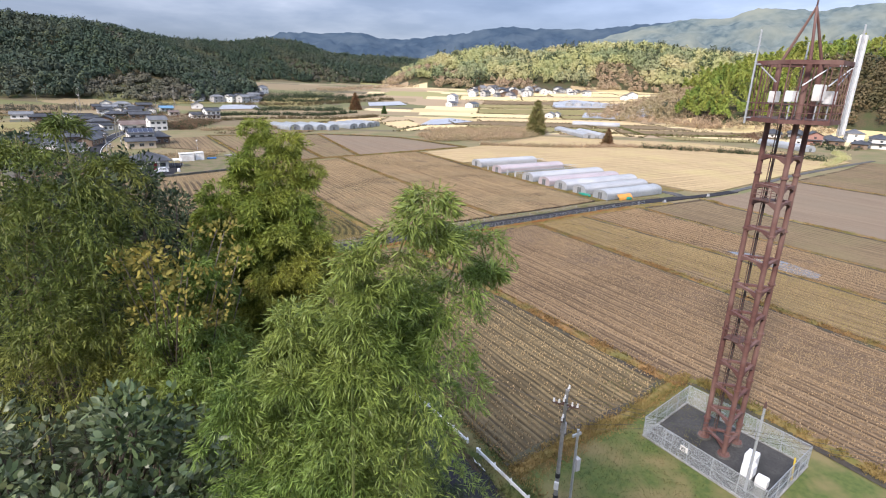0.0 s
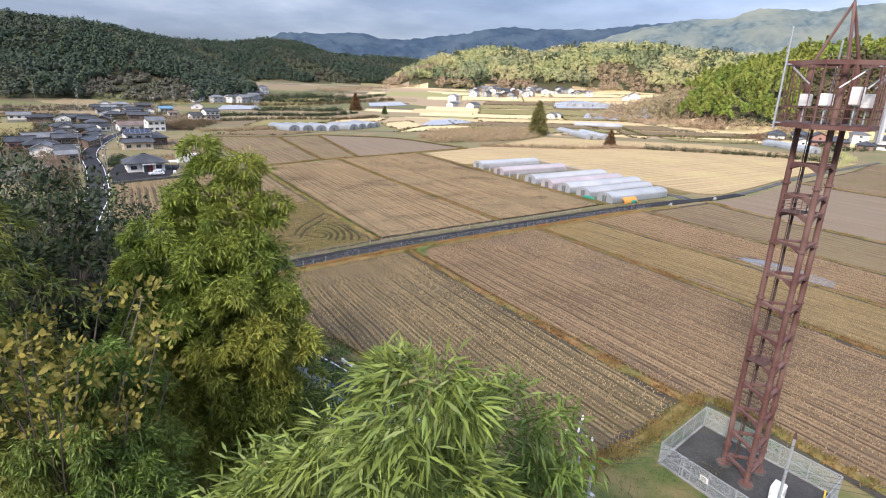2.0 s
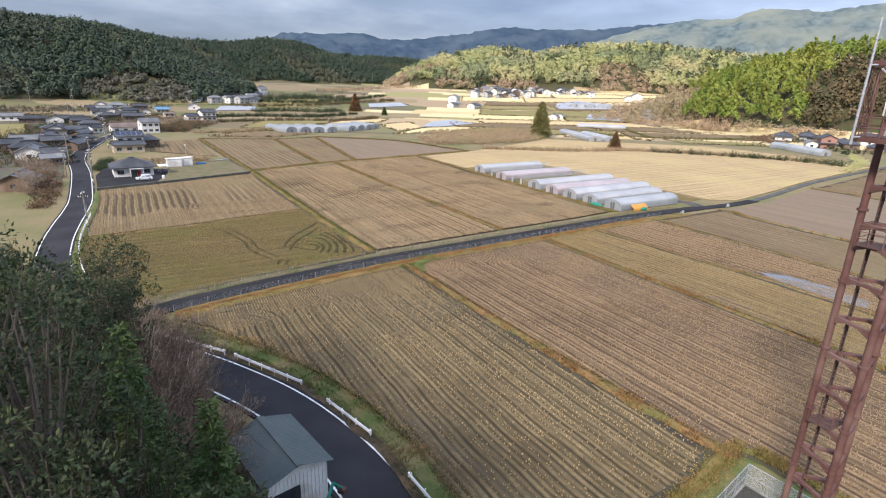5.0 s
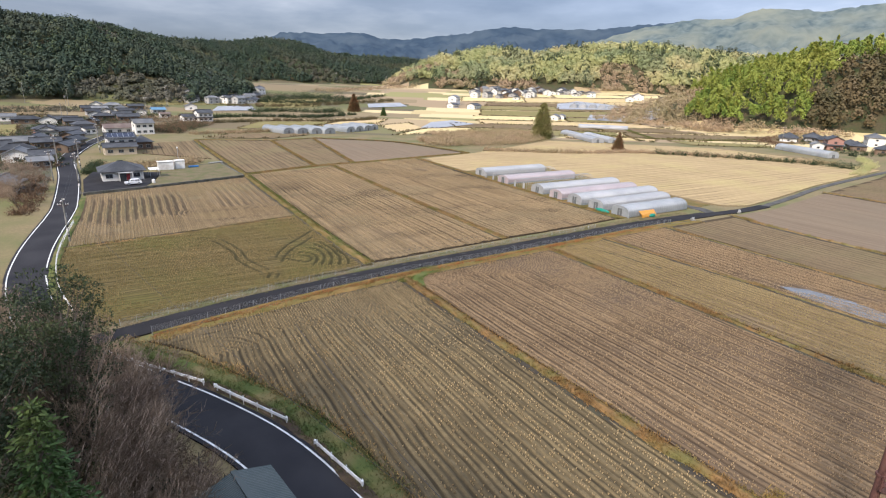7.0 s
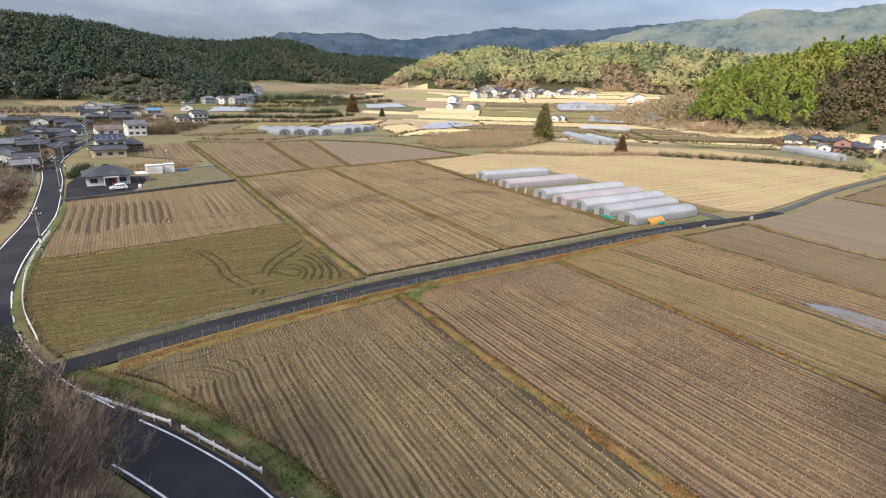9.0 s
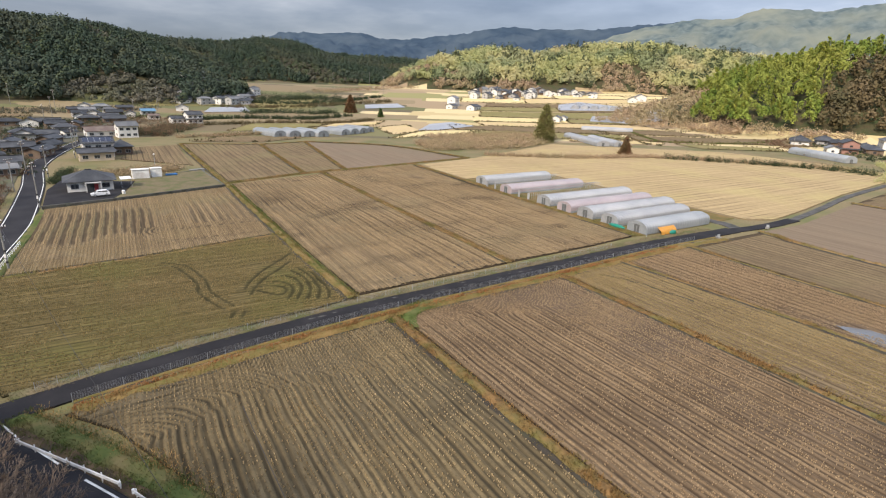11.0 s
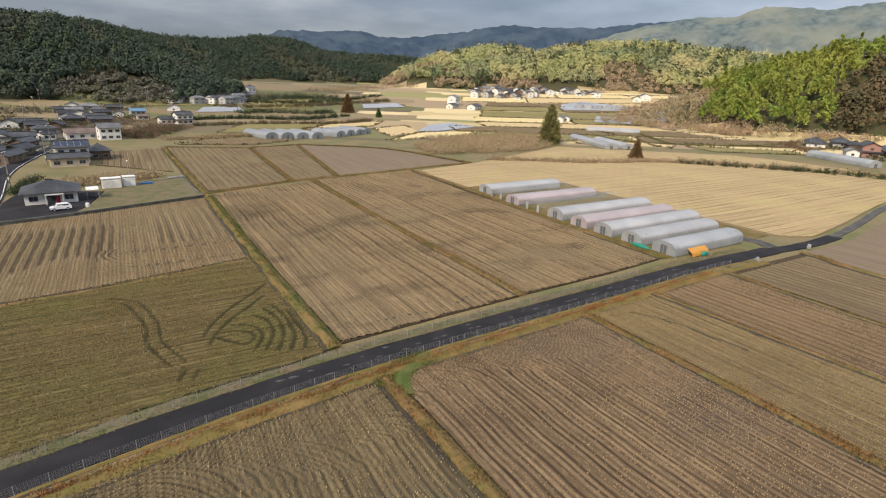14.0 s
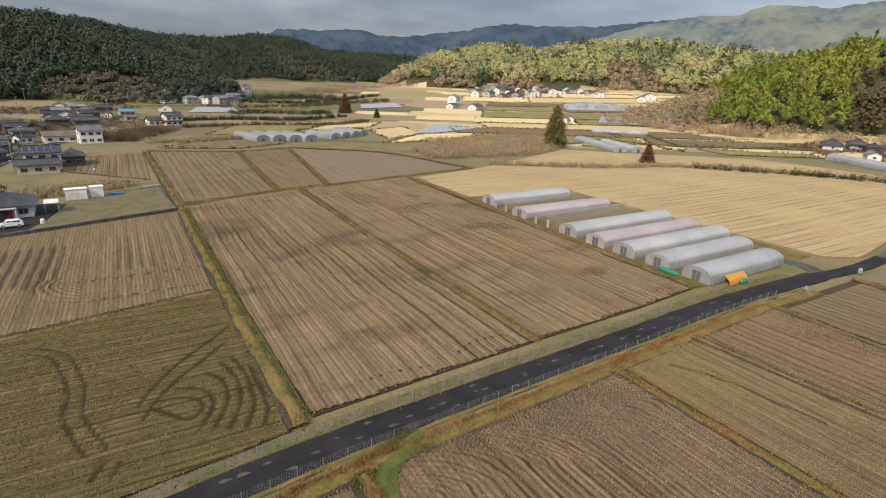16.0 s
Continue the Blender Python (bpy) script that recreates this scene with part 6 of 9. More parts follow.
EVERGREEN = [(2.6, 46.5, 17.5, 2.2), (2.6, 51.5, 18.5, 3.0), (0.6, 58.0, 15.5, 3.0), (-1.9, 24.5, 26.8, 3.4), (0.9, 26.5, 25.2, 2.9), (-4.6, 21.5, 27.4, 3.6), (-5.0, 28.0, 27.0, 3.8), (-1.0, 31.5, 24.6, 3.2), (1.6, 20.6, 22.6, 2.6), (-1.8, 18.4, 23.4, 2.8), (-5.8, 15.5, 26.8, 3.2), (-4.2, 36.5, 24.2, 3.6), (0.2, 37.5, 21.6, 3.0), (-1.6, 43.0, 20.0, 3.4), (-6.0, 44.0, 22.0, 3.8), (1.0, 45.0, 16.2, 2.4), (-3.2, 50.5, 17.0, 3.4), (-8.5, 52, 18.5, 4.0), (-6.0, 60, 14.5, 3.6), (-11, 62, 16.0, 4.2), (-10.5, 36, 25.5, 4.2), (-11.5, 25, 27.5, 4.2), (-9.0, 72, 10.5, 3.2), (-13, 80, 9.5, 3.4), (-12.6, 90, 8.5, 3.0), (-4.0, 56.0, 15.0, 3.0), (-15, 100, 8.0, 3.2), (-8.6, 80, 8.6, 2.6), (-12.0, 97.0, 7.6, 2.4), (-7.0, 68.0, 11.5, 2.8), (3.2, 28.6, 20.0, 2.6), (5.6, 20.4, 19.5, 2.4), (7.8, 30.5, 10.0, 1.8), (-1.1, 16.9, 27.6, 1.5), (-2.1, 16.0, 27.8, 1.7), (-2.8, 14.2, 26.6, 1.6), (-0.2, 17.2, 26.4, 1.5), (6.0, 46.4, 5.2, 1.8), (5.6, 53.4, 5.4, 1.8), (5.2, 38.6, 8.0, 1.8), (4.0, 58.0, 6.4, 1.6), (6.8, 34.0, 8.2, 1.8)]
for i, (x, y, z, r) in enumerate(EVERGREEN):
    b = on_land(x, y)
    leafy_tree("evergreen_tree", b, z - b[2], r, M["dark_leaf"], "dark evergreen broadleaf tree on the steep bank", "tree", 30 + i, leaf=(0.2, 0.09), clumps=70, per=95, crown_from=0.3, group="evergreen trees on the bank", shape=4)
for i, (x, y, z, r) in enumerate([(3.4, 35.2, 19.2, 2.5), (6.4, 29.4, 17.6, 2.2), (2.2, 52.6, 12.4, 1.8)]):
    b = on_land(x, y)
    conifer(b, z - b[2], r, M["cedar"], "green cedar with drooping feathery branches", 60 + i, tiers=40, leaf=(0.3, 0.11), dense=1.6, group="cedars on the bank", name="cedar")
for i, (x, y, r, h) in enumerate([(8.6, 37.4, 1.2, 2.6), (7.0, 41.0, 1.5, 3.4), (14.6, 30.0, 1.8, 3.2), (13.2, 25.0, 2.0, 4.6), (16.0, 26.8, 1.5, 2.8), (14.8, 22.0, 2.0, 4.4), (9.4, 32.6, 1.8, 4.2)]):
    leafy_tree("shrub", on_land(x, y), h, r, M["dark_leaf"] if i % 2 else M["cedar"], "dark green evergreen shrub near the roadside shed", "shrub", 80 + i, leaf=(0.16, 0.07), clumps=46, per=80, crown_from=0.12, group="shrubs by the shed", shape=4)
for i, (x, y, h) in enumerate([(6.2, 44.2, 5.0), (6.4, 42.0, 5.0), (4.4, 41.6, 7.5), (5.6, 46.0, 6.5), (3.6, 44.0, 10.4), (8.6, 48.6, 3.2), (6.4, 51.6, 5.4), (4.2, 55.0, 8.4), (2.0, 59.4, 8.2), (-2.0, 64.6, 8.6), (-4.6, 72.0, 8.0), (4.6, 47.5, 9.4), (8.0, 50.4, 3.4), (5.4, 52.5, 7.6), (2.2, 49.4, 9.6), (3.4, 57.0, 7.4), (0.6, 55.0, 8.8), (-0.6, 62.0, 7.6), (1.8, 64.0, 6.0), (-3.4, 68.0, 7.2), (-2.8, 59.0, 8.6), (-5.6, 76.0, 6.6), (-1.2, 72.0, 5.4), (5.0, 39.8, 6.0), (-7, 84, 6.2), (-9.5, 91, 5.6), (4.2, 48.8, 7.0), (3.0, 66.5, 7.6), (0.8, 68.5, 8.6), (4.2, 63.8, 6.8), (1.6, 66.6, 8.0), (5.0, 61.2, 6.2), (-0.4, 70.8, 8.4), (-1.0, 75.0, 6.5), (-3.0, 79.0, 6.0)]):
    bare_tree(on_land(x, y), h, "leafless brown tree with fine twigs on the bank", 100 + i, stems=3)
for i, (x, y, h) in enumerate([(10.9, 49.5, 2.2), (9.6, 52.8, 2.4), (8.0, 55.5, 2.2), (6.2, 58.6, 2.4), (4.0, 61.5, 2.2), (1.4, 68.2, 2.4), (10.4, 43.4, 2.6), (7.4, 52.4, 3.4), (5.2, 56.0, 3.4), (2.8, 58.6, 3.8), (0.4, 63.4, 3.8), (-1.6, 67.6, 4.0), (-3.8, 73.4, 4.2), (-6.2, 80.0, 4.4), (-8.4, 87.0, 4.4), (-10.6, 95.0, 4.4), (-11.8, 103.0, 4.2), (-12.6, 111.0, 3.8), (7.0, 47.6, 4.0), (5.0, 50.6, 4.2)]):
    leafy_tree("shrub", on_land(x, y), h, 1.3, M["dark_leaf"] if i % 5 == 4 else M["brush"], "low tangled brown shrub beside the road", "shrub", 130 + i, leaf=(0.11, 0.05), clumps=40, per=45, crown_from=0.1, group="shrubs by the road", shape=4)

# single trees on the plain
conifer((231.5, 270.0, 0.0), 22.0, 6.6, M["cypress"], "lone broad conical conifer of yellowish green beside the reed bed", 141, tiers=44, leaf=(0.75, 0.36), dense=1.6, full=0.5)
conifer((230.5, 208.0, 0.0), 9.0, 3.4, M["red_leaf"], "small rust-brown conifer at the field's edge", 142, tiers=26, leaf=(0.5, 0.25), dense=1.8)
conifer((211, 533, 1.6), 17, 6.5, M["red_leaf"], "tall rusty-brown conifer among far fields", 143, tiers=34, leaf=(1.2, 0.6), dense=1.6)
conifer((222, 486, 0.0), 8.0, 2.6, M["cedar"], "small dark conifer between far fields", 144, tiers=20, leaf=(0.8, 0.4), dense=1.2)


def far_wood(name, material, label, points, height, radius, per, leaf, seed, upright=0.0):
    """Woods on a far hillside: crowns of loose leaf clumps over the whole slope."""
    rng = np.random.default_rng(seed)
    n = len(points)
    h = height * rng.uniform(0.65, 1.3, n)
    r = radius * rng.uniform(0.7, 1.25, n)
    z = land(points[:, 0], points[:, 1])
    c = np.column_stack([points, z + h * 0.55])
    d = unit(rng.normal(size=(n, per, 3)))
    d[..., 2] = np.abs(d[..., 2]) * np.where(rng.random((n, per)) < 0.8, 1, -0.5)
    lump = 1 + 0.28 * np.sin(d[..., 0] * 5 + c[:, None, 0]) * np.cos(d[..., 1] * 5 + c[:, None, 1]) + 0.2 * np.sin(d[..., 2] * 9 + c[:, None, 0])
    p = c[:, None, :] + d * np.stack([r, r, h * 0.5], -1)[:, None, :] * lump[..., None]
    # leaf clumps face outwards, so that each crown has a lit and a shaded side
    face = unit(d * np.array([1, 1, 0.8]) + rng.normal(size=d.shape) * 0.2).reshape(-1, 3)
    p = p.reshape(-1, 3)
    ax = unit(np.cross(face, rng.normal(size=face.shape)) + np.array([0, 0, upright]))
    side = unit(np.cross(face, ax))
    ln = (rng.uniform(0.7, 1.3, len(p)) * leaf)[:, None]
    wd = (rng.uniform(0.35, 0.6, len(p)) * leaf)[:, None]
    quads = np.stack([p - ax * ln * 0.5, p + side * wd, p + ax * ln * 0.5 + face * ln * 0.15, p - side * wd], 1).reshape(-1, 3)
    return tagged(part(name, quads_mesh(name, quads, 4), material), label, "woodland", kind="stuff")


def plume_wood(name, material, label, points, height, radius, per, leaf, seed):
    """A bamboo grove on a hillside: feathery plumes whose tops nod over, one beside the other."""
    rng = np.random.default_rng(seed)
    n = len(points)
    h = height * rng.uniform(0.75, 1.25, n)
    r = radius * rng.uniform(0.75, 1.25, n)
    z = land(points[:, 0], points[:, 1])
    az = rng.normal(size=n) * 0.9 + math.atan2(-0.55, -0.83)
    lean = np.stack([np.cos(az), np.sin(az), np.zeros(n)], -1)
    t = rng.uniform(0.42, 1.0, (n, per)) ** 0.8
    spine = np.column_stack([points, z])[:, None, :] + np.array([0, 0, 1.0]) * (h[:, None] * (t - 0.16 * t ** 6))[..., None] + lean[:, None, :] * (h[:, None] * 0.2 * t ** 3)[..., None]
    d = unit(rng.normal(size=(n, per, 3)))
    wide = r[:, None] * np.clip(1.7 * (1.12 - t), 0.15, 1.0) ** 0.7 * rng.uniform(0.75, 1.0, (n, per))
    p = (spine + d * wide[..., None] * np.array([1, 1, 0.6])).reshape(-1, 3)
    face = unit(d.reshape(-1, 3) + np.array([0, 0, 0.55]) + rng.normal(size=p.shape) * 0.15)
    ax = unit(np.cross(face, rng.normal(size=face.shape)) + np.array([0, 0, -0.8]))
    side = unit(np.cross(face, ax))
    ln = (rng.uniform(0.7, 1.3, len(p)) * leaf)[:, None]
    wd = (rng.uniform(0.22, 0.38, len(p)) * leaf)[:, None]
    quads = np.stack([p - ax * ln * 0.5, p + side * wd, p + ax * ln * 0.5, p - side * wd], 1).reshape(-1, 3)
    return tagged(part(name, quads_mesh(name, quads, 4), material), label, "woodland", kind="stuff")


def scatter(n, box4, keep, seed):
    rng = np.random.default_rng(seed)
    p = np.column_stack([rng.uniform(box4[0], box4[1], n), rng.uniform(box4[2], box4[3], n)])
    return p[keep(p[:, 0], p[:, 1])]


def on_hill(ridge, width, low, high):
    def test(x, y):
        h = ridge_height(x, y, ridge, width)
        return (h > low) & (h < high)
    return test


def facing(p, lift=9.0):
    """Only the slopes that look towards the valley carry single crowns."""
    d = np.hypot(p[:, 0] - HUB[0], p[:, 1] - HUB[1])
    top = (land(p[:, 0], p[:, 1]) + lift - 30) / d
    most = np.full(len(p), -9.0)
    for t in np.linspace(0.72, 0.985, 16):
        most = np.maximum(most, (land(HUB[0] + (p[:, 0] - HUB[0]) * t, HUB[1] + (p[:, 1] - HUB[1]) * t) + 2 - 30) / (d * t))
    return p[top > most]


lh = facing(scatter(30000, (-420, 780, 600, 1300), lambda x, y: wooded(x, y) > 0.0, 201))
knoll = (np.hypot((lh[:, 0] - 22) / 52, (lh[:, 1] - 636) / 46) < 1)
far_wood("knoll_scrub", M["wood_e"], "brownish scrub on a low knoll behind the village", lh[knoll], 5, 3.4, 40, 2.0, 223)
lh = lh[~knoll]
pick = np.array([noise.noise((x * 0.008, y * 0.008, 3.0)) for x, y in lh])
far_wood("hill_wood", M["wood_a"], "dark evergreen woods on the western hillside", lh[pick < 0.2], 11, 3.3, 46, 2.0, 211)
far_wood("hill_wood_pale", M["wood_e"], "patches of leafless brown trees on the western hillside", lh[pick >= 0.2][::2], 8, 3.6, 40, 2.2, 212)
far_wood("hill_wood_green", M["wood_f"], "greener trees among the western hill woods", lh[pick >= 0.2][1::3], 9, 3.6, 40, 2.3, 213)
far_wood("hill_wood_olive", M["wood_f"], "scattered olive green trees on the western hillside", lh[pick < 0.2][::6] + 2.0, 12, 3.4, 46, 1.9, 220)
ch = facing(scatter(11000, (380, 1050, 380, 960), on_hill(HILL_MID, 165, 22, 200), 202))
pick = np.array([noise.noise((x * 0.012, y * 0.012, 7.0)) for x, y in ch])
tint = np.array([noise.noise((x * 0.02, y * 0.02, 19.0)) for x, y in ch])
low = ridge_height(ch[:, 0], ch[:, 1], HILL_MID, 165) < 34
leafy = (pick < 0.34) & ~low
far_wood("hill_wood_mixed", M["wood_b"], "yellow-green mixed woods on the middle hill, sunlight put into their colour", ch[leafy & (tint < 0.12)], 13, 4.6, 52, 2.5, 214)
far_wood("hill_wood_grey", M["wood_h"], "grey-green evergreen woods on the middle hill, sunlight put into their colour", ch[leafy & (tint >= 0.12)], 13, 4.6, 52, 2.5, 224)
far_wood("hill_wood_bare", M["wood_d"], "leafless brown woods on the middle hill, colour brightened for sunlight", ch[(pick > 0.34) | (low & (pick > -0.1))], 8, 3.8, 40, 2.0, 215)
far_wood("hill_wood_dark", M["wood_f"], "dark cedar groups on the middle hill", ch[(pick > -0.3) & (pick < -0.02)][::3] + 2.0, 17, 3.2, 50, 2.2, 216)
rh = facing(scatter(11000, (400, 720, -60, 420), on_hill(HILL_RIGHT, 100, 2.5, 200), 203), 14.0)
pick = np.array([noise.noise((x * 0.015, y * 0.015, 11.0)) for x, y in rh])
bearing = np.degrees(np.arctan2(rh[:, 0] - HUB[0], rh[:, 1] - HUB[1]))
south = (bearing > 65.6 + 0.8 * np.sin(rh[:, 0] * 0.05)) & (ridge_height(rh[:, 0], rh[:, 1], HILL_RIGHT, 100) < 50)
north = bearing < 55.6 + 0.8 * np.sin(rh[:, 0] * 0.07)
grove = rh[~south & ~north & (pick < 0.45)]
plume_wood("bamboo_wood", M["wood_c"], "dense yellow-green bamboo grove on the eastern hill", grove[::2], 18, 2.9, 130, 1.6, 217)
plume_wood("bamboo_plumes", M["bamboo_yellow"], "tall nodding yellowish bamboo plumes in the grove", grove[1::7], 23, 2.3, 130, 1.5, 221)
far_wood("cedar_wood", M["wood_g"], "brownish cedars and leafless trees beside the bamboo grove", rh[south | (~north & (pick >= 0.45))][::2], 14, 3.2, 64, 1.8, 218)
far_wood("scrub_north", M["wood_d"], "leafless grey-brown trees at the northern foot of the hill", rh[north & ~south][::3], 9, 3.0, 60, 1.1, 222)
edge = scatter(2600, (400, 520, 200, 400), on_hill(HILL_RIGHT, 118, 0.5, 14), 204)
far_wood("scrub_wood", M["wood_d"], "leafless scrub along the foot of the eastern hill", edge[::3], 6, 2.8, 46, 0.9, 219)


def shrub_band(name, pts, width, height, n, material, label, seed, leaf=0.5, per=26, lift=0.0, slim=0.5):
    """A loose band of bushes or reeds along a line."""
    rng = np.random.default_rng(seed)
    p = resample(pts, 2.0)
    nn = normals2(p)
    i = rng.integers(0, len(p), n)
    o = rng.uniform(-0.5, 0.5, n) * width
    c = p[i][:, :2] + nn[i] * o[:, None] + rng.normal(size=(n, 2)) * 0.6
    h = height * rng.uniform(0.45, 1.25, n)
    z = land(c[:, 0], c[:, 1]) - 0.1 + lift
    d = unit(rng.normal(size=(n, per, 3)))
    d[..., 2] = np.abs(d[..., 2])
    q = np.column_stack([c, z])[:, None, :] + d * np.stack([h * 0.55, h * 0.55, h], -1)[:, None, :] * rng.uniform(0.3, 1, (n, per, 1))
    ax = d * 0.6 + rng.normal(size=(n, per, 3)) * 0.5 + np.array([0, 0, 0.5])
    q, ax = q.reshape(-1, 3), ax.reshape(-1, 3)
    me = quads_mesh(name, blades(q, ax, rng.uniform(0.6, 1.3, len(q)) * leaf, rng.uniform(0.5, 1.1, len(q)) * leaf * slim, rng=rng, shape=4), 4)
    return tagged(part(name, me, material), label, "shrubs", kind="stuff")


shrub_band("bank_thicket", [(5.4, 39), (5.6, 45), (4.8, 51), (2.8, 57.5), (-1.2, 65), (-5.6, 76)], 8.5, 1.7, 800, M["brush"], "dense brown leafless brushwood on the road bank", 318, 0.7, 34, slim=0.05)
shrub_band("bank_twigs", [(6.0, 40), (6.0, 46), (5.2, 52), (3.4, 58), (-0.6, 66), (-4.6, 77)], 7.0, 2.6, 260, M["twig"], "pale leafless twigs among the brushwood", 319, 1.1, 26, slim=0.02)
shrub_band("hedge_plain", [(60, 470), (100, 482), (150, 470), (196, 500)], 9, 3.2, 300, M["dark_leaf"], "dark hedge across the plain beyond the small greenhouses", 326, 0.9, 40)
shrub_band("hedge_plain_brown", [(64, 420), (110, 432), (160, 425), (200, 452)], 7, 2.6, 320, M["wood_g"], "brown scrub along a field edge beyond the small greenhouses", 327, 0.8, 34)
shrub_band("hedge_plain_far", [(100, 640), (140, 625), (200, 610), (260, 640), (300, 660)], 12, 4.0, 320, M["dark_leaf"], "dark trees and hedges on the far plain", 328, 1.1, 40)
shrub_band("hedge_plain_bare", [(100, 590), (160, 585), (230, 600), (290, 615)], 12, 4.0, 300, M["wood_g"], "leafless trees and hedges on the far plain", 329, 1.0, 36)
shrub_band("reed_bed", [(148, 268), (178, 262), (205, 268), (236, 290)], 34, 3.4, 1700, M["wood_d"], "bed of dead brown reeds and scrub", 301, 0.7, 30)
shrub_band("reed_bed_far", [(175, 300), (210, 305), (250, 310)], 30, 2.4, 800, M["wood_d"], "dead brown reeds behind the conifer", 302, 0.7, 26)
shrub_band("hedge_dark", [(112, 534), (140, 540), (172, 524), (194, 530)], 15, 4.6, 210, M["dark_leaf"], "dark green hedge trees between far fields", 303, 0.9, 36)
shrub_band("hedge_village", [(24, 352), (34, 378), (50, 412)], 24, 5.0, 380, M["brush"], "brown leafless thicket beside the village", 304, 0.6, 34)
shrub_band("hedge_village_green", [(26, 350), (38, 380), (48, 404)], 22, 4.5, 90, M["dark_leaf"], "dark evergreen bushes in the thicket beside the village", 325, 0.6, 60)
shrub_band("hedge_upper", [(40, 340), (70, 345), (100, 352), (150, 372)], 5, 2.2, 520, M["wood_d"], "brown scrub along a terrace edge", 305, 0.6, 26)
shrub_band("hedge_upper_green", [(60, 350), (110, 362), (170, 392)], 5, 1.6, 420, M["green_grass"], "green grass bank along a terrace edge", 306, 0.5, 22)
shrub_band("hedge_east", [(160, 228), (200, 205), (232, 196), (262, 168), (290, 132)], 5.5, 2.0, 900, M["wood_d"], "brown reed strip along the stream", 307, 0.6, 26)
shrub_band("hedge_east_green", [(238, 190), (275, 146), (282, 118)], 5.0, 3.0, 150, M["dark_leaf"], "green bushes along the stream", 308, 0.6, 40)
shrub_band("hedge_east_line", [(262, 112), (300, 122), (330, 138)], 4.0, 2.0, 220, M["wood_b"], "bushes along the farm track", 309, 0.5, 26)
shrub_band("garden_scrub", [(2, 222), (16, 226), (30, 232)], 10, 2.2, 360, M["wood_d"], "leafless garden scrub behind the bungalow", 310, 0.5, 30)
shrub_band("village_gardens", [(-24, 232), (-34, 268), (-36, 312), (-30, 352), (-24, 392), (-10, 440), (6, 476), (30, 520)], 34, 2.8, 800, M["dark_leaf"], "dark garden bushes between the village houses", 320, 0.6, 34)
shrub_band("village_gardens_bare", [(-24, 226), (-36, 268), (-40, 312), (-24, 372), (0, 412), (24, 462), (54, 500)], 40, 3.0, 420, M["brush"], "bare brown garden bushes between the village houses", 321, 0.7, 32)
shrub_band("terrace_scrub", [(-120, 560), (-60, 548), (-20, 560), (40, 600)], 40, 3.0, 420, M["wood_e"], "brown scrub on the terraces below the woods", 322, 0.9, 26)
shrub_band("hamlet_bushes", [(340, 150), (372, 158), (396, 186), (420, 190), (440, 180)], 30, 2.0, 130, M["dark_leaf"], "dark bushes round the hamlet under the hill", 323, 0.7, 36)
shrub_band("hamlet_bushes_brown", [(330, 168), (356, 190), (390, 222), (436, 230)], 10, 2.2, 160, M["brush"], "brown bushes beside the hamlet", 324, 0.7, 30)
shrub_band("garden_hedge", [(-4, 214), (-3, 224), (-1, 238)], 3, 1.8, 130, M["dark_leaf"], "dark green garden hedge beside the road", 311, 0.4, 36)
shrub_band("roadside_scrub", [(-14.5, 160), (-16, 190), (-18, 214)], 6, 1.4, 160, M["brush"], "leafless roadside scrub", 312, 0.5, 34)
for i, (x, y, h) in enumerate([(-15.5, 168, 7.5), (-17.5, 180, 8.5), (-15.0, 193, 7.0), (-19.5, 200, 8.0)]):
    bare_tree(on_land(x, y), h, "leafless spreading tree beside the village road", 160 + i, stems=2, group="bare trees by the village road", spread=0.7)
shrub_band("valley_trees", [(146, 640), (170, 648), (190, 652), (240, 640)], 26, 8, 260, M["dark_leaf"], "dark trees between far fields", 313, 1.1, 36)
shrub_band("valley_trees_brown", [(240, 720), (330, 760), (430, 800)], 30, 5, 260, M["wood_d"], "brown leafless trees along the far village", 314, 1.1, 30)
shrub_band("thicket", [(440, 300), (430, 270), (450, 330)], 40, 6, 240, M["wood_d"], "grey-brown leafless trees below the bamboo grove", 315, 1.0, 40)
shrub_band("terrace_green", [(300, 300), (292, 270), (310, 246), (345, 226), (395, 222)], 2.5, 1.0, 420, M["green_grass"], "green grass edge of a field terrace", 316, 0.5, 18)
shrub_band("terrace_green_b", [(362, 322), (330, 280), (308, 248)], 2.5, 1.0, 320, M["green_grass"], "green grass edge of a field terrace", 317, 0.5, 18)

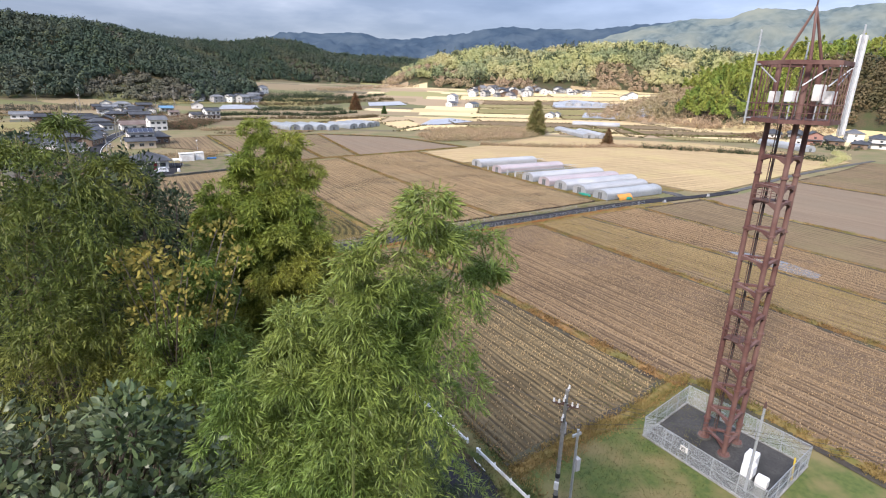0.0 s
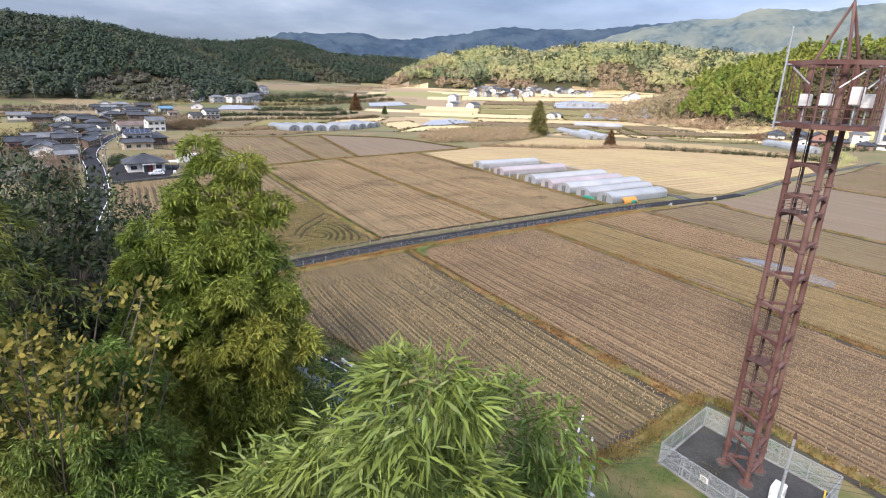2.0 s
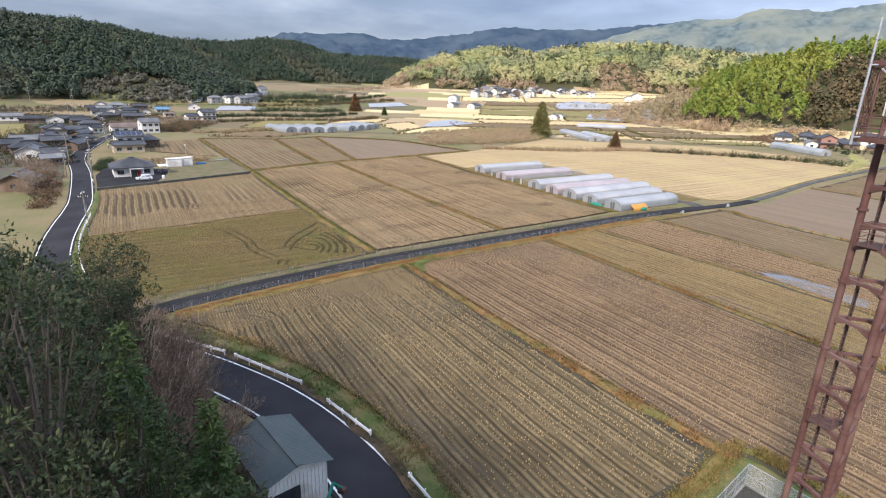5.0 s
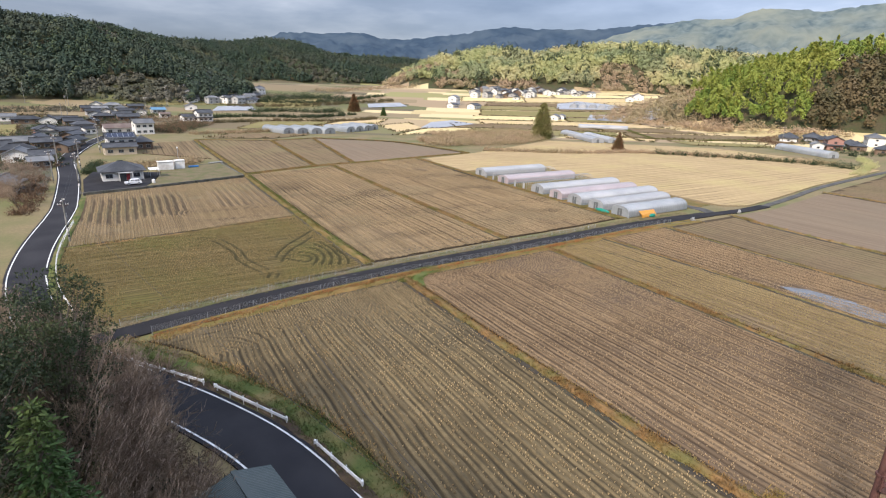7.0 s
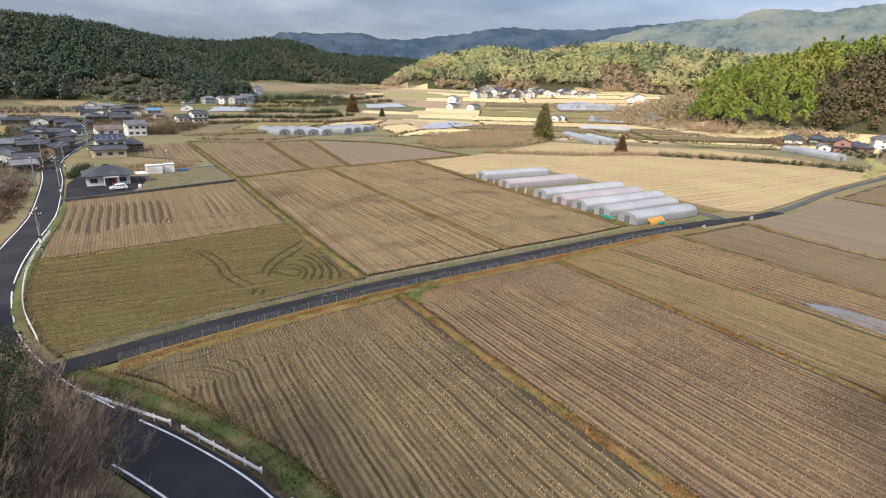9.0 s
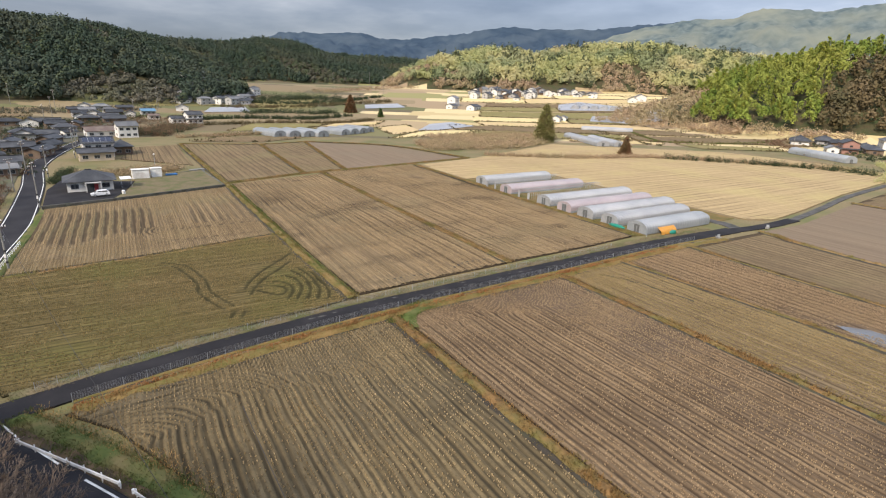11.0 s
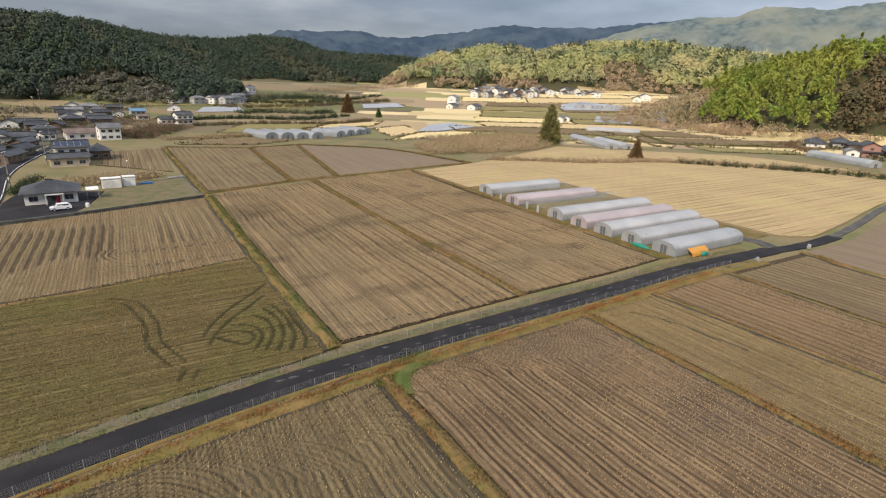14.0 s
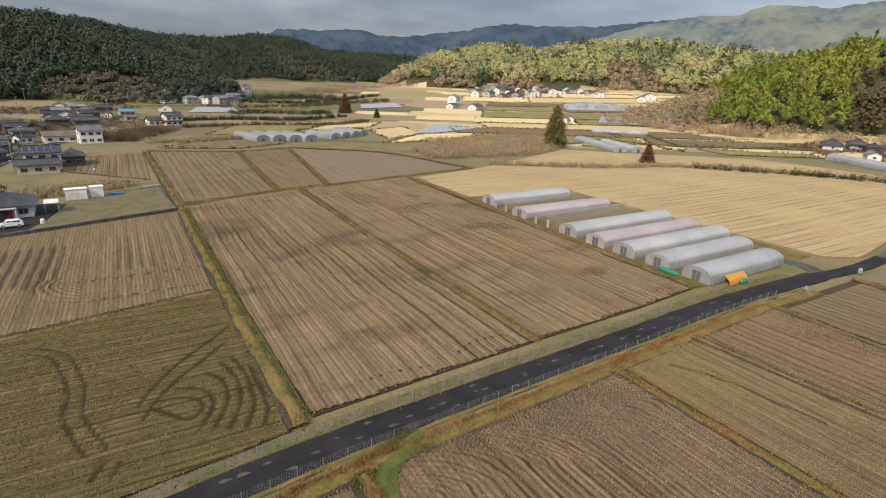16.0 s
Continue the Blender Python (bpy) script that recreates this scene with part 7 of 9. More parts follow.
# ---- fields and film sheets farther off ----
FAR_FIELDS = [
    ([(44, 318), (76, 308), (100, 322), (104, 338), (60, 338)], "f_straw"),
    ([(70, 372), (120, 380), (150, 420), (96, 430)], "f_meadow"), ([(125, 384), (178, 398), (205, 440), (158, 424)], "f_pale"),
    ([(160, 330), (190, 345), (205, 400), (170, 380)], "f_pale"), ([(150, 310), (205, 322), (250, 345), (192, 350)], "f_yellow"),
    ([(250, 268), (285, 238), (300, 262), (275, 296)], "f_pale"),
    ([(288, 232), (305, 242), (292, 266)], "f_pale"), ([(310, 252), (350, 232), (390, 228), (400, 262), (330, 284)], "f_pale"),
    ([(300, 212), (340, 186), (352, 200), (306, 236)], "f_meadow"), ([(350, 226), (385, 196), (400, 215)], "f_straw"),
    ([(130, 560), (190, 580), (220, 660), (140, 640)], "f_meadow"),
    ([(40, 600), (110, 605), (120, 630), (30, 620)], "f_meadow"), ([(-150, 500), (-40, 515), (-44, 536), (-160, 528)], "f_straw"), ([(-150, 470), (-40, 480), (-42, 505), (-156, 494)], "f_olive"), ([(-160, 540), (-30, 550), (-34, 585), (-170, 580)], "f_straw"), ([(-130, 400), (-66, 420), (-68, 460), (-140, 450)], "f_meadow"),
    ([(-60, 330), (-38, 330), (-45, 420), (-80, 415)], "f_meadow"), ([(205, 300), (240, 285), (258, 300), (232, 322)], "f_pale"),
]


def along(d, l):
    """A place in the valley: d metres up the valley from the start, l metres across it to the east."""
    return (19.6 + 0.51 * d + 0.86 * l, 33.0 + 0.86 * d - 0.51 * l)


rng = np.random.default_rng(77)
d = 330.0
while d < 820:
    deep = 26 + 0.03 * (d - 300) + rng.uniform(0, 22)
    l = (20 if d < 420 else 35) + rng.uniform(-15, 15)
    while l < (150 if d < 420 else 0.42 * d + 40):
        wide = rng.uniform(70, 190)
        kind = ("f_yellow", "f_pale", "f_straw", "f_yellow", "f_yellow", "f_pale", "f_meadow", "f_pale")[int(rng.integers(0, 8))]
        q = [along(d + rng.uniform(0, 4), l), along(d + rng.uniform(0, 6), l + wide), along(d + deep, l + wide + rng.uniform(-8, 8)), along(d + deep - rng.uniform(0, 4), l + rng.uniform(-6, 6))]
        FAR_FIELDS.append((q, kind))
        l += wide + rng.uniform(1.5, 4)
    d += deep + rng.uniform(2, 5)
def draped(poly, lift):
    """A patch that follows the ground: a grid for four corners, a fan for more."""
    bm = bmesh.new()
    if len(poly) == 4:
        a, b, c, d = (np.array(q, float) for q in poly)
        nu, nv = 10, 5
        u, v = np.meshgrid(np.linspace(0, 1, nu + 1), np.linspace(0, 1, nv + 1))
        u, v = u[..., None], v[..., None]
        grid = (a + (b - a) * u) * (1 - v) + (d + (c - d) * u) * v
        high = land(grid[..., 0], grid[..., 1]) + lift
        rows = [[bm.verts.new((*grid[j, i], high[j, i])) for i in range(nu + 1)] for j in range(nv + 1)]
        for j in range(nv):
            for i in range(nu):
                bm.faces.new((rows[j][i], rows[j][i + 1], rows[j + 1][i + 1], rows[j + 1][i]))
    else:
        c = np.mean(poly, axis=0)
        vs = [bm.verts.new((x, y, float(land(x, y)) + lift)) for x, y in poly]
        mid = bm.verts.new((c[0], c[1], float(land(*c)) + lift + 0.02))
        for a, b in zip(vs, vs[1:] + vs[:1]):
            bm.faces.new((a, b, mid))
    bmesh.ops.recalc_face_normals(bm, faces=bm.faces[:])
    for f in bm.faces:
        if f.normal.z < 0:
            f.normal_flip()
    return bm


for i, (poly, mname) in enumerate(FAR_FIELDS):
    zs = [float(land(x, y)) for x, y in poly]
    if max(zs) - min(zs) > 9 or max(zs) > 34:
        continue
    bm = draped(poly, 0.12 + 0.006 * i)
    tagged(part("far_field", bm, M[mname]), "pale yellow dry field, valley sunlight put into its colour" if mname in ("f_yellow", "f_pale") else "grassy field beyond the paddies", "field", kind="structure")


def field_edges():
    """Rough grass and low scrub along the edges of the far fields."""
    rng = np.random.default_rng(78)
    pts = []
    for poly, _ in FAR_FIELDS:
        for a, b in zip(poly, poly[1:] + poly[:1]):
            k = int(math.dist(a, b) * 1.6)
            t = rng.uniform(0, 1, k)[:, None]
            keep = np.array([noise.noise((a[0] * 0.1 + q * 3, a[1] * 0.1, 4.0)) > -0.18 for q in t[:, 0]], bool) if k else np.zeros(0, bool)
            pts.append((np.array(a) + (np.array(b) - np.array(a)) * t + rng.normal(size=(k, 2)) * 0.7)[keep])
    c = np.concatenate(pts)
    q = np.column_stack([c, land(c[:, 0], c[:, 1]) + 0.1])
    ax = rng.normal(size=q.shape) * 0.5 + np.array([0, 0, 0.8])
    me = quads_mesh("field_edges", blades(q, ax, rng.uniform(0.5, 1.5, len(q)), rng.uniform(0.5, 1.1, len(q)), rng=rng, shape=4), 4)
    tagged(part("field_edges", me, M["wood_g"]), "rough brown grass and scrub along the edges of far fields", "grass", kind="stuff")


field_edges()


def film_sheet(poly, label):
    tagged(part("film_sheet", draped(poly, 0.4), M["black_film"]), label, "plastic sheet", "film sheets on the fields")


for poly in ([(187, 348), (206, 352), (254, 378), (258, 420), (228, 404)], [(396, 395), (433, 340), (488, 388), (432, 427)], [(434, 481), (500, 440), (526, 462), (512, 530), (470, 520)], [(79, 546), (119, 549), (123, 594), (90, 586)], [(238, 560), (285, 560), (292, 595), (250, 592)]):
    film_sheet(poly, "field bed covered by pale grey plastic film")

G2 = "small greenhouses at the far paddies"
for x, y in ((91.5, 332), (99.4, 330.4), (107.2, 328.8), (115, 327.4)):
    greenhouse((x, y), 105, 7.2, 26, 3.5, M["film_dull"], "small arched greenhouse of grey film", G2, hoop_step=2.0, door=True)
for x, y in ((131, 334.5), (138.4, 338), (146, 342.4), (153.4, 349)):
    greenhouse((x, y), 112, 6.6, 23, 3.4, M["film_dull"], "small arched greenhouse of grey film", G2, hoop_step=2.0, door=True)
for i in range(5):
    x, y = 460 + 7.5 * i, 482 - 7.4 * i
    g = greenhouse((x, y), 40, 8.5, 30, 4.6, M["film"], "large far greenhouse of white film", "white greenhouses in the far valley", hoop_step=5.0, door=False)
    g.location.z = float(land(x, y))
for x, y, turn, w, ln in ((249, 240, 67, 7.5, 54), (258, 236, 67, 6.5, 40), (353, 308, 133, 9, 38)):
    greenhouse((x, y), turn, w, ln, 3.0, M["film"], "long low tunnel of grey film among the fields", "film tunnels", hoop_step=2.0)
greenhouse((319.5, 146), 64, 6.0, 40, 3.4, M["film_dull"], "long grey film greenhouse below the eastern hill", "greenhouses under the hill", hoop_step=1.5)


# ---- houses ----
def roof_mesh(w, d, z, rise, over, hip, thick=0.22):
    """A tiled roof, hipped or gabled, w along x."""
    x, y = w / 2 + over, d / 2 + over
    rx = (w / 2 - d / 2 * 0.95) if hip else x
    rx = max(rx, 0.2)
    v = []
    for t in (0, -thick):
        v += [(-x, -y, z + t), (x, -y, z + t), (x, y, z + t), (-x, y, z + t), (-rx, 0, z + rise + t), (rx, 0, z + rise + t)]
    top = [(0, 1, 5, 4), (2, 3, 4, 5), (1, 2, 5), (3, 0, 4)]
    if not hip:
        top = top[:2]
    f = list(top) + [tuple(i + 6 for i in q[::-1]) for q in top]
    rim = [(0, 1), (1, 2), (2, 3), (3, 0)] if hip else [(0, 1), (2, 3), (1, 5), (5, 2), (3, 4), (4, 0)]
    f += [(b, a, a + 6, b + 6) for a, b in rim]
    return mesh_of("roof", v, f), rx


def tiled_courses(w, d, z, rise, over, hip, rx, spacing=0.34):
    """Raised tile rolls that run down the two long slopes."""
    bm = bmesh.new()
    x, y = w / 2 + over, d / 2 + over
    for s in (-1, 1):
        for px_ in np.arange(-x + spacing / 2, x, spacing):
            if hip and abs(px_) > rx:
                t = (x - abs(px_)) / max(0.01, x - rx)
            else:
                t = 1.0
            if t < 0.05:
                continue
            rod(bm, (px_, s * y, z + 0.01), (px_, s * y * (1 - t), z + rise * t + 0.01), 0.05, sides=4)
    return bm


def house(at, turn, w, d, wall_h, roof, wall, label, hip=False, rise=None, over=0.7, windows=3, storeys=1, skirt=False, base_z=None, rolls=False, group="village houses", gable=True):
    z0 = float(land(*at)) if base_z is None else base_z
    g = thing("house", (*at, z0 - 0.1), label, "house", group, turn=turn)
    h = wall_h * storeys
    rise = rise or d * 0.26
    bm = bmesh.new()
    box(bm, -w / 2, w / 2, -d / 2, d / 2, -0.4, h + 0.12)
    if not hip and gable:
        for s in (-1, 1):
            vs = [bm.verts.new((s * w / 2, yy, zz)) for yy, zz in ((-d / 2, h + 0.12), (d / 2, h + 0.12), (0, h + 0.12 + rise * 0.82))]
            f = bm.faces.new(vs)
    body = part("wall", bm, M[wall], g)
    me, rx = roof_mesh(w, d, h + 0.12, rise, over, hip)
    rf = part("roof", me, M[roof], g)
    bm = bmesh.new()
    box(bm, -rx, rx, -0.16, 0.16, h + rise + 0.05, h + rise + 0.32)
    part("ridge_cap", bm, M[roof], rf)
    if rolls:
        ob = part("tile_course", tiled_courses(w, d, h + 0.12, rise, over, hip, rx), M[roof], rf)
        ob["kind"] = "stuff"
    if skirt:
        # lean-to roof round the ground floor of a two-storey house
        x, y, o = w / 2, d / 2, 1.1
        zz = wall_h + 0.05
        v = [(-x - o, -y - o, zz - 0.25), (x + o, -y - o, zz - 0.25), (x + o, y + o, zz - 0.25), (-x - o, y + o, zz - 0.25), (-x, -y, zz + 0.3), (x, -y, zz + 0.3), (x, y, zz + 0.3), (-x, y, zz + 0.3)]
        v += [(a, b, c - 0.12) for a, b, c in v[:4]]
        f = [(0, 1, 5, 4), (1, 2, 6, 5), (2, 3, 7, 6), (3, 0, 4, 7), (1, 0, 8, 9), (2, 1, 9, 10), (3, 2, 10, 11), (0, 3, 11, 8)]
        part("lean_to_roof", mesh_of("lean_to_roof", v, f), M[roof], g)
    for st in range(storeys):
        zb = st * wall_h + 0.9
        for s in (-1, 1):
            for i in range(windows):
                xx = -w / 2 + w * (i + 0.5) / windows
                ww = min(1.7, w / windows * 0.62)
                y = s * d / 2
                win = part("window", a_box(xx - ww / 2, xx + ww / 2, min(y, y + s * 0.05), max(y, y + s * 0.05), zb, zb + 1.15), M["window"], g)
                bm = bmesh.new()
                for a, b, c, e in ((xx - ww / 2 - 0.07, xx + ww / 2 + 0.07, zb - 0.08, zb), (xx - ww / 2 - 0.07, xx + ww / 2 + 0.07, zb + 1.15, zb + 1.23), (xx - ww / 2 - 0.07, xx - ww / 2, zb, zb + 1.15), (xx + ww / 2, xx + ww / 2 + 0.07, zb, zb + 1.15), (xx - 0.025, xx + 0.025, zb, zb + 1.15)):
                    box(bm, a, b, min(y, y + s * 0.08), max(y, y + s * 0.08), c, e)
                part("window_frame", bm, M["galvanised"], win)
        for s in (-1, 1):
            x = s * w / 2
            part("window", a_box(min(x, x + s * 0.05), max(x, x + s * 0.05), -0.7, 0.7, zb, zb + 1.1), M["window"], g)
    return g


# bungalow on its asphalt yard behind a stone retaining wall
YARD = [(-3.4, 178.6), (10.9, 182.3), (13.6, 190.6), (16.4, 207.0), (-2.4, 214.5), (-4.4, 200)]
polygon_slab("yard", YARD, 0.62, M["asphalt"], "dark asphalt yard round the bungalow", "yard", drop=1.0)
polygon_slab("yard_lawn", [(11.1, 182.4), (39.0, 192.2), (36.6, 221.8), (16.6, 214.5), (16.6, 207.0), (13.8, 190.6)], 0.60, M["verge_pale"], "dry yellow-green grass plot beside the bungalow", "grass", drop=1.0)


def stone_wall(a, b, z1, label):
    a, b = np.array(a), np.array(b)
    ln = np.linalg.norm(b - a)
    g = thing("retaining_wall", (*a, 0.0), label, "wall", "retaining walls of the yard", turn=math.degrees(math.atan2(b[1] - a[1], b[0] - a[0])))
    part("core", a_box(0, ln, 0.0, 0.3, -0.4, z1), M["concrete"], g)
    rng = np.random.default_rng(int(ln * 10))
    x = 0.0
    while x < ln - 0.4:
        w = min(rng.uniform(0.6, 1.3), ln - x)
        bm = bmesh.new()
        box(bm, x + 0.03, x + w - 0.03, -0.14 - 0.06 * rng.random(), 0.02, -0.3, z1 - 0.08 - 0.12 * rng.random())
        part("stone", bm, M["stone"], g)
        x += w
    part("coping", a_box(0, ln, -0.12, 0.32, z1, z1 + 0.1), M["stone"], g)


stone_wall((-3.6, 178.2), (10.9, 181.9), 0.6, "low stone retaining wall under the asphalt yard")
stone_wall((10.9, 181.9), (39.3, 191.9), 0.6, "low stone retaining wall under the grass plot")
stone_wall((39.3, 191.9), (36.9, 222.2), 0.6, "low concrete wall at the end of the grass plot")
stone_wall((36.9, 222.2), (16.6, 215.0), 0.6, "low wall behind the grass plot")

house((5.6, 199.6), 4, 10.6, 9.6, 2.75, "tile", "white_wall", "white bungalow with a dark grey hipped tile roof", hip=True, rise=2.3, over=0.9, windows=3, base_z=0.66, rolls=True, group="")
g = thing("porch", (6.6, 194.3, 0.62), "shaded porch of the bungalow with a red door", "porch", turn=4)
part("porch_roof", a_box(-1.9, 1.9, -1.4, 0.0, 2.35, 2.5), M["grey_wall"], g)
for x in (-1.7, 1.7):
    part("post", a_rod((x, -1.25, 0), (x, -1.25, 2.35), 0.08), M["white_wall"], g)
part("door", a_box(0.2, 1.1, -0.06, 0.0, 0.0, 2.0), M["red_door"], g, "red entrance door")
part("dark_screen", a_box(-1.5, 0.1, -0.05, 0.0, 0.0, 2.1), M["window"], g, "dark glazed screen")
g = thing("carport", (14.2, 199.5, 0.62), "small carport with a pale flat roof", "carport", turn=4)
part("carport_roof", a_box(-1.4, 1.4, -2.4, 2.4, 2.3, 2.4), M["white_steel"], g)
for x in (-1.25, 1.25):
    for y in (-2.2, 2.2):
        part("post", a_rod((x, y, 0), (x, y, 2.3), 0.05), M["galvanised"], g)
for (x, w), lab in (((17.2, 4.6), "white steel storage shed on the grass plot"), ((22.4, 2.9), "smaller white steel storage shed")):
    g = thing("storage_shed", (x + w / 2 - 1.2, 212.0 + 0.3 * (x - 17), 0.6), lab, "shed", "storage sheds", turn=6)
    part("body", a_box(-w / 2, w / 2, -1.2, 1.2, 0, 2.65), M["white_steel"], g)
    part("roof", a_box(-w / 2 - 0.15, w / 2 + 0.15, -1.35, 1.35, 2.65, 2.8), M["white_wall"], g)
    for k in range(3):
        part("door", a_box(-w / 2 + 0.15 + k * (w - 0.3) / 3, -w / 2 + 0.1 + (k + 1) * (w - 0.3) / 3, -1.24, -1.2, 0.1, 2.1), M["white_steel"], g)
g = thing("blue_cover", (27.0, 214.6, 0.6), "low stack under a blue sheet", "cover", turn=16)
bm = a_box(-1.7, 1.7, -0.5, 0.5, 0, 0.5)
bmesh.ops.bevel(bm, geom=bm.edges[:], offset=0.12, segments=2, affect="EDGES")
part("sheet", bm, M["blue_sheet"], g)
g = thing("water_tank", (13.4, 187.6, 0.62), "small white plastic tank beside the yard", "tank")
bm = bmesh.new()
rod(bm, (0, 0, 0), (0, 0, 0.9), 0.45, 0.42, 12)
rod(bm, (0, 0, 0.9), (0, 0, 1.05), 0.42, 0.2, 12)
part("tank", bm, M["white_steel"], g)
g = thing("lamp_post", (22.8, 217.5, 0.6), "slim lamp post with a round white head", "lamp post")
part("pole", a_rod((0, 0, 0), (0, 0, 6.4), 0.06, 0.05, 8), M["galvanised"], g)
bm = bmesh.new()
bmesh.ops.create_icosphere(bm, subdivisions=2, radius=0.28, matrix=Matrix.Translation((0, 0, 6.5)))
part("lamp_head", bm, M["white_wall"], g)
g = thing("culvert", (35.6, 224.6, 0.1), "concrete culvert slab over the ditch", "culvert", turn=20)
part("slab", a_box(-2.4, 2.4, -0.8, 0.8, 0.3, 0.55), M["concrete"], g)
for s in (-1, 1):
    part("side", a_box(-2.4, 2.4, s * 0.8 - 0.1, s * 0.8 + 0.1, -0.4, 0.5), M["concrete"], g)


def car(at, turn, label):
    g = thing("car", (*at, 0.64), label, "car", turn=turn)
    prof = [(-2.1, 0.35), (-2.15, 0.8), (-1.25, 0.98), (-0.75, 1.55), (1.5, 1.6), (2.05, 1.0), (2.1, 0.35)]
    bm = bmesh.new()
    rows = []
    for y, k in ((-0.86, 0.93), (-0.78, 1.0), (0.78, 1.0), (0.86, 0.93)):
        rows.append([bm.verts.new((x, y * (1.0 if z < 1.1 else 0.86), 0.35 + (z - 0.35) * k)) for x, z in prof])
    n = len(prof)
    for a, b in zip(rows[:-1], rows[1:]):
        for i in range(n):
            bm.faces.new((a[i], a[(i + 1) % n], b[(i + 1) % n], b[i]))
    bm.faces.new(rows[0])
    bm.faces.new(rows[-1][::-1])
    bmesh.ops.recalc_face_normals(bm, faces=bm.faces[:])
    part("body", bm, M["car_paint"], g)
    for s in (-1, 1):
        for x0, x1 in ((-0.62, 0.2), (0.28, 0.95), (1.02, 1.5)):
            part("side_window", a_box(x0, x1, min(s * 0.74, s * 0.80), max(s * 0.74, s * 0.80), 1.08, 1.45), M["window"], g)
        for x in (-1.3, 1.3):
            wh = part("wheel", a_rod((x, s * 0.68, 0.33), (x, s * 0.9, 0.33), 0.34, 0.34, 16), M["rubber"], g)
            part("rim", a_rod((x, s * 0.9, 0.33), (x, s * 0.915, 0.33), 0.2, 0.2, 12), M["galvanised"], wh)
        part("headlight", a_box(-2.16, -2.08, s * 0.65 - 0.15, s * 0.65 + 0.15, 0.66, 0.8), M["film"], g)
    m = Matrix.Translation((-1.0, 0, 1.27)) @ Matrix.Rotation(radians(-48), 4, "Y")
    part("windscreen", a_box(-0.36, 0.36, -0.64, 0.64, -0.01, 0.02, m=m), M["window"], g)
    return g


car((8.2, 186.6), 9, "white compact off-road car parked in the yard")

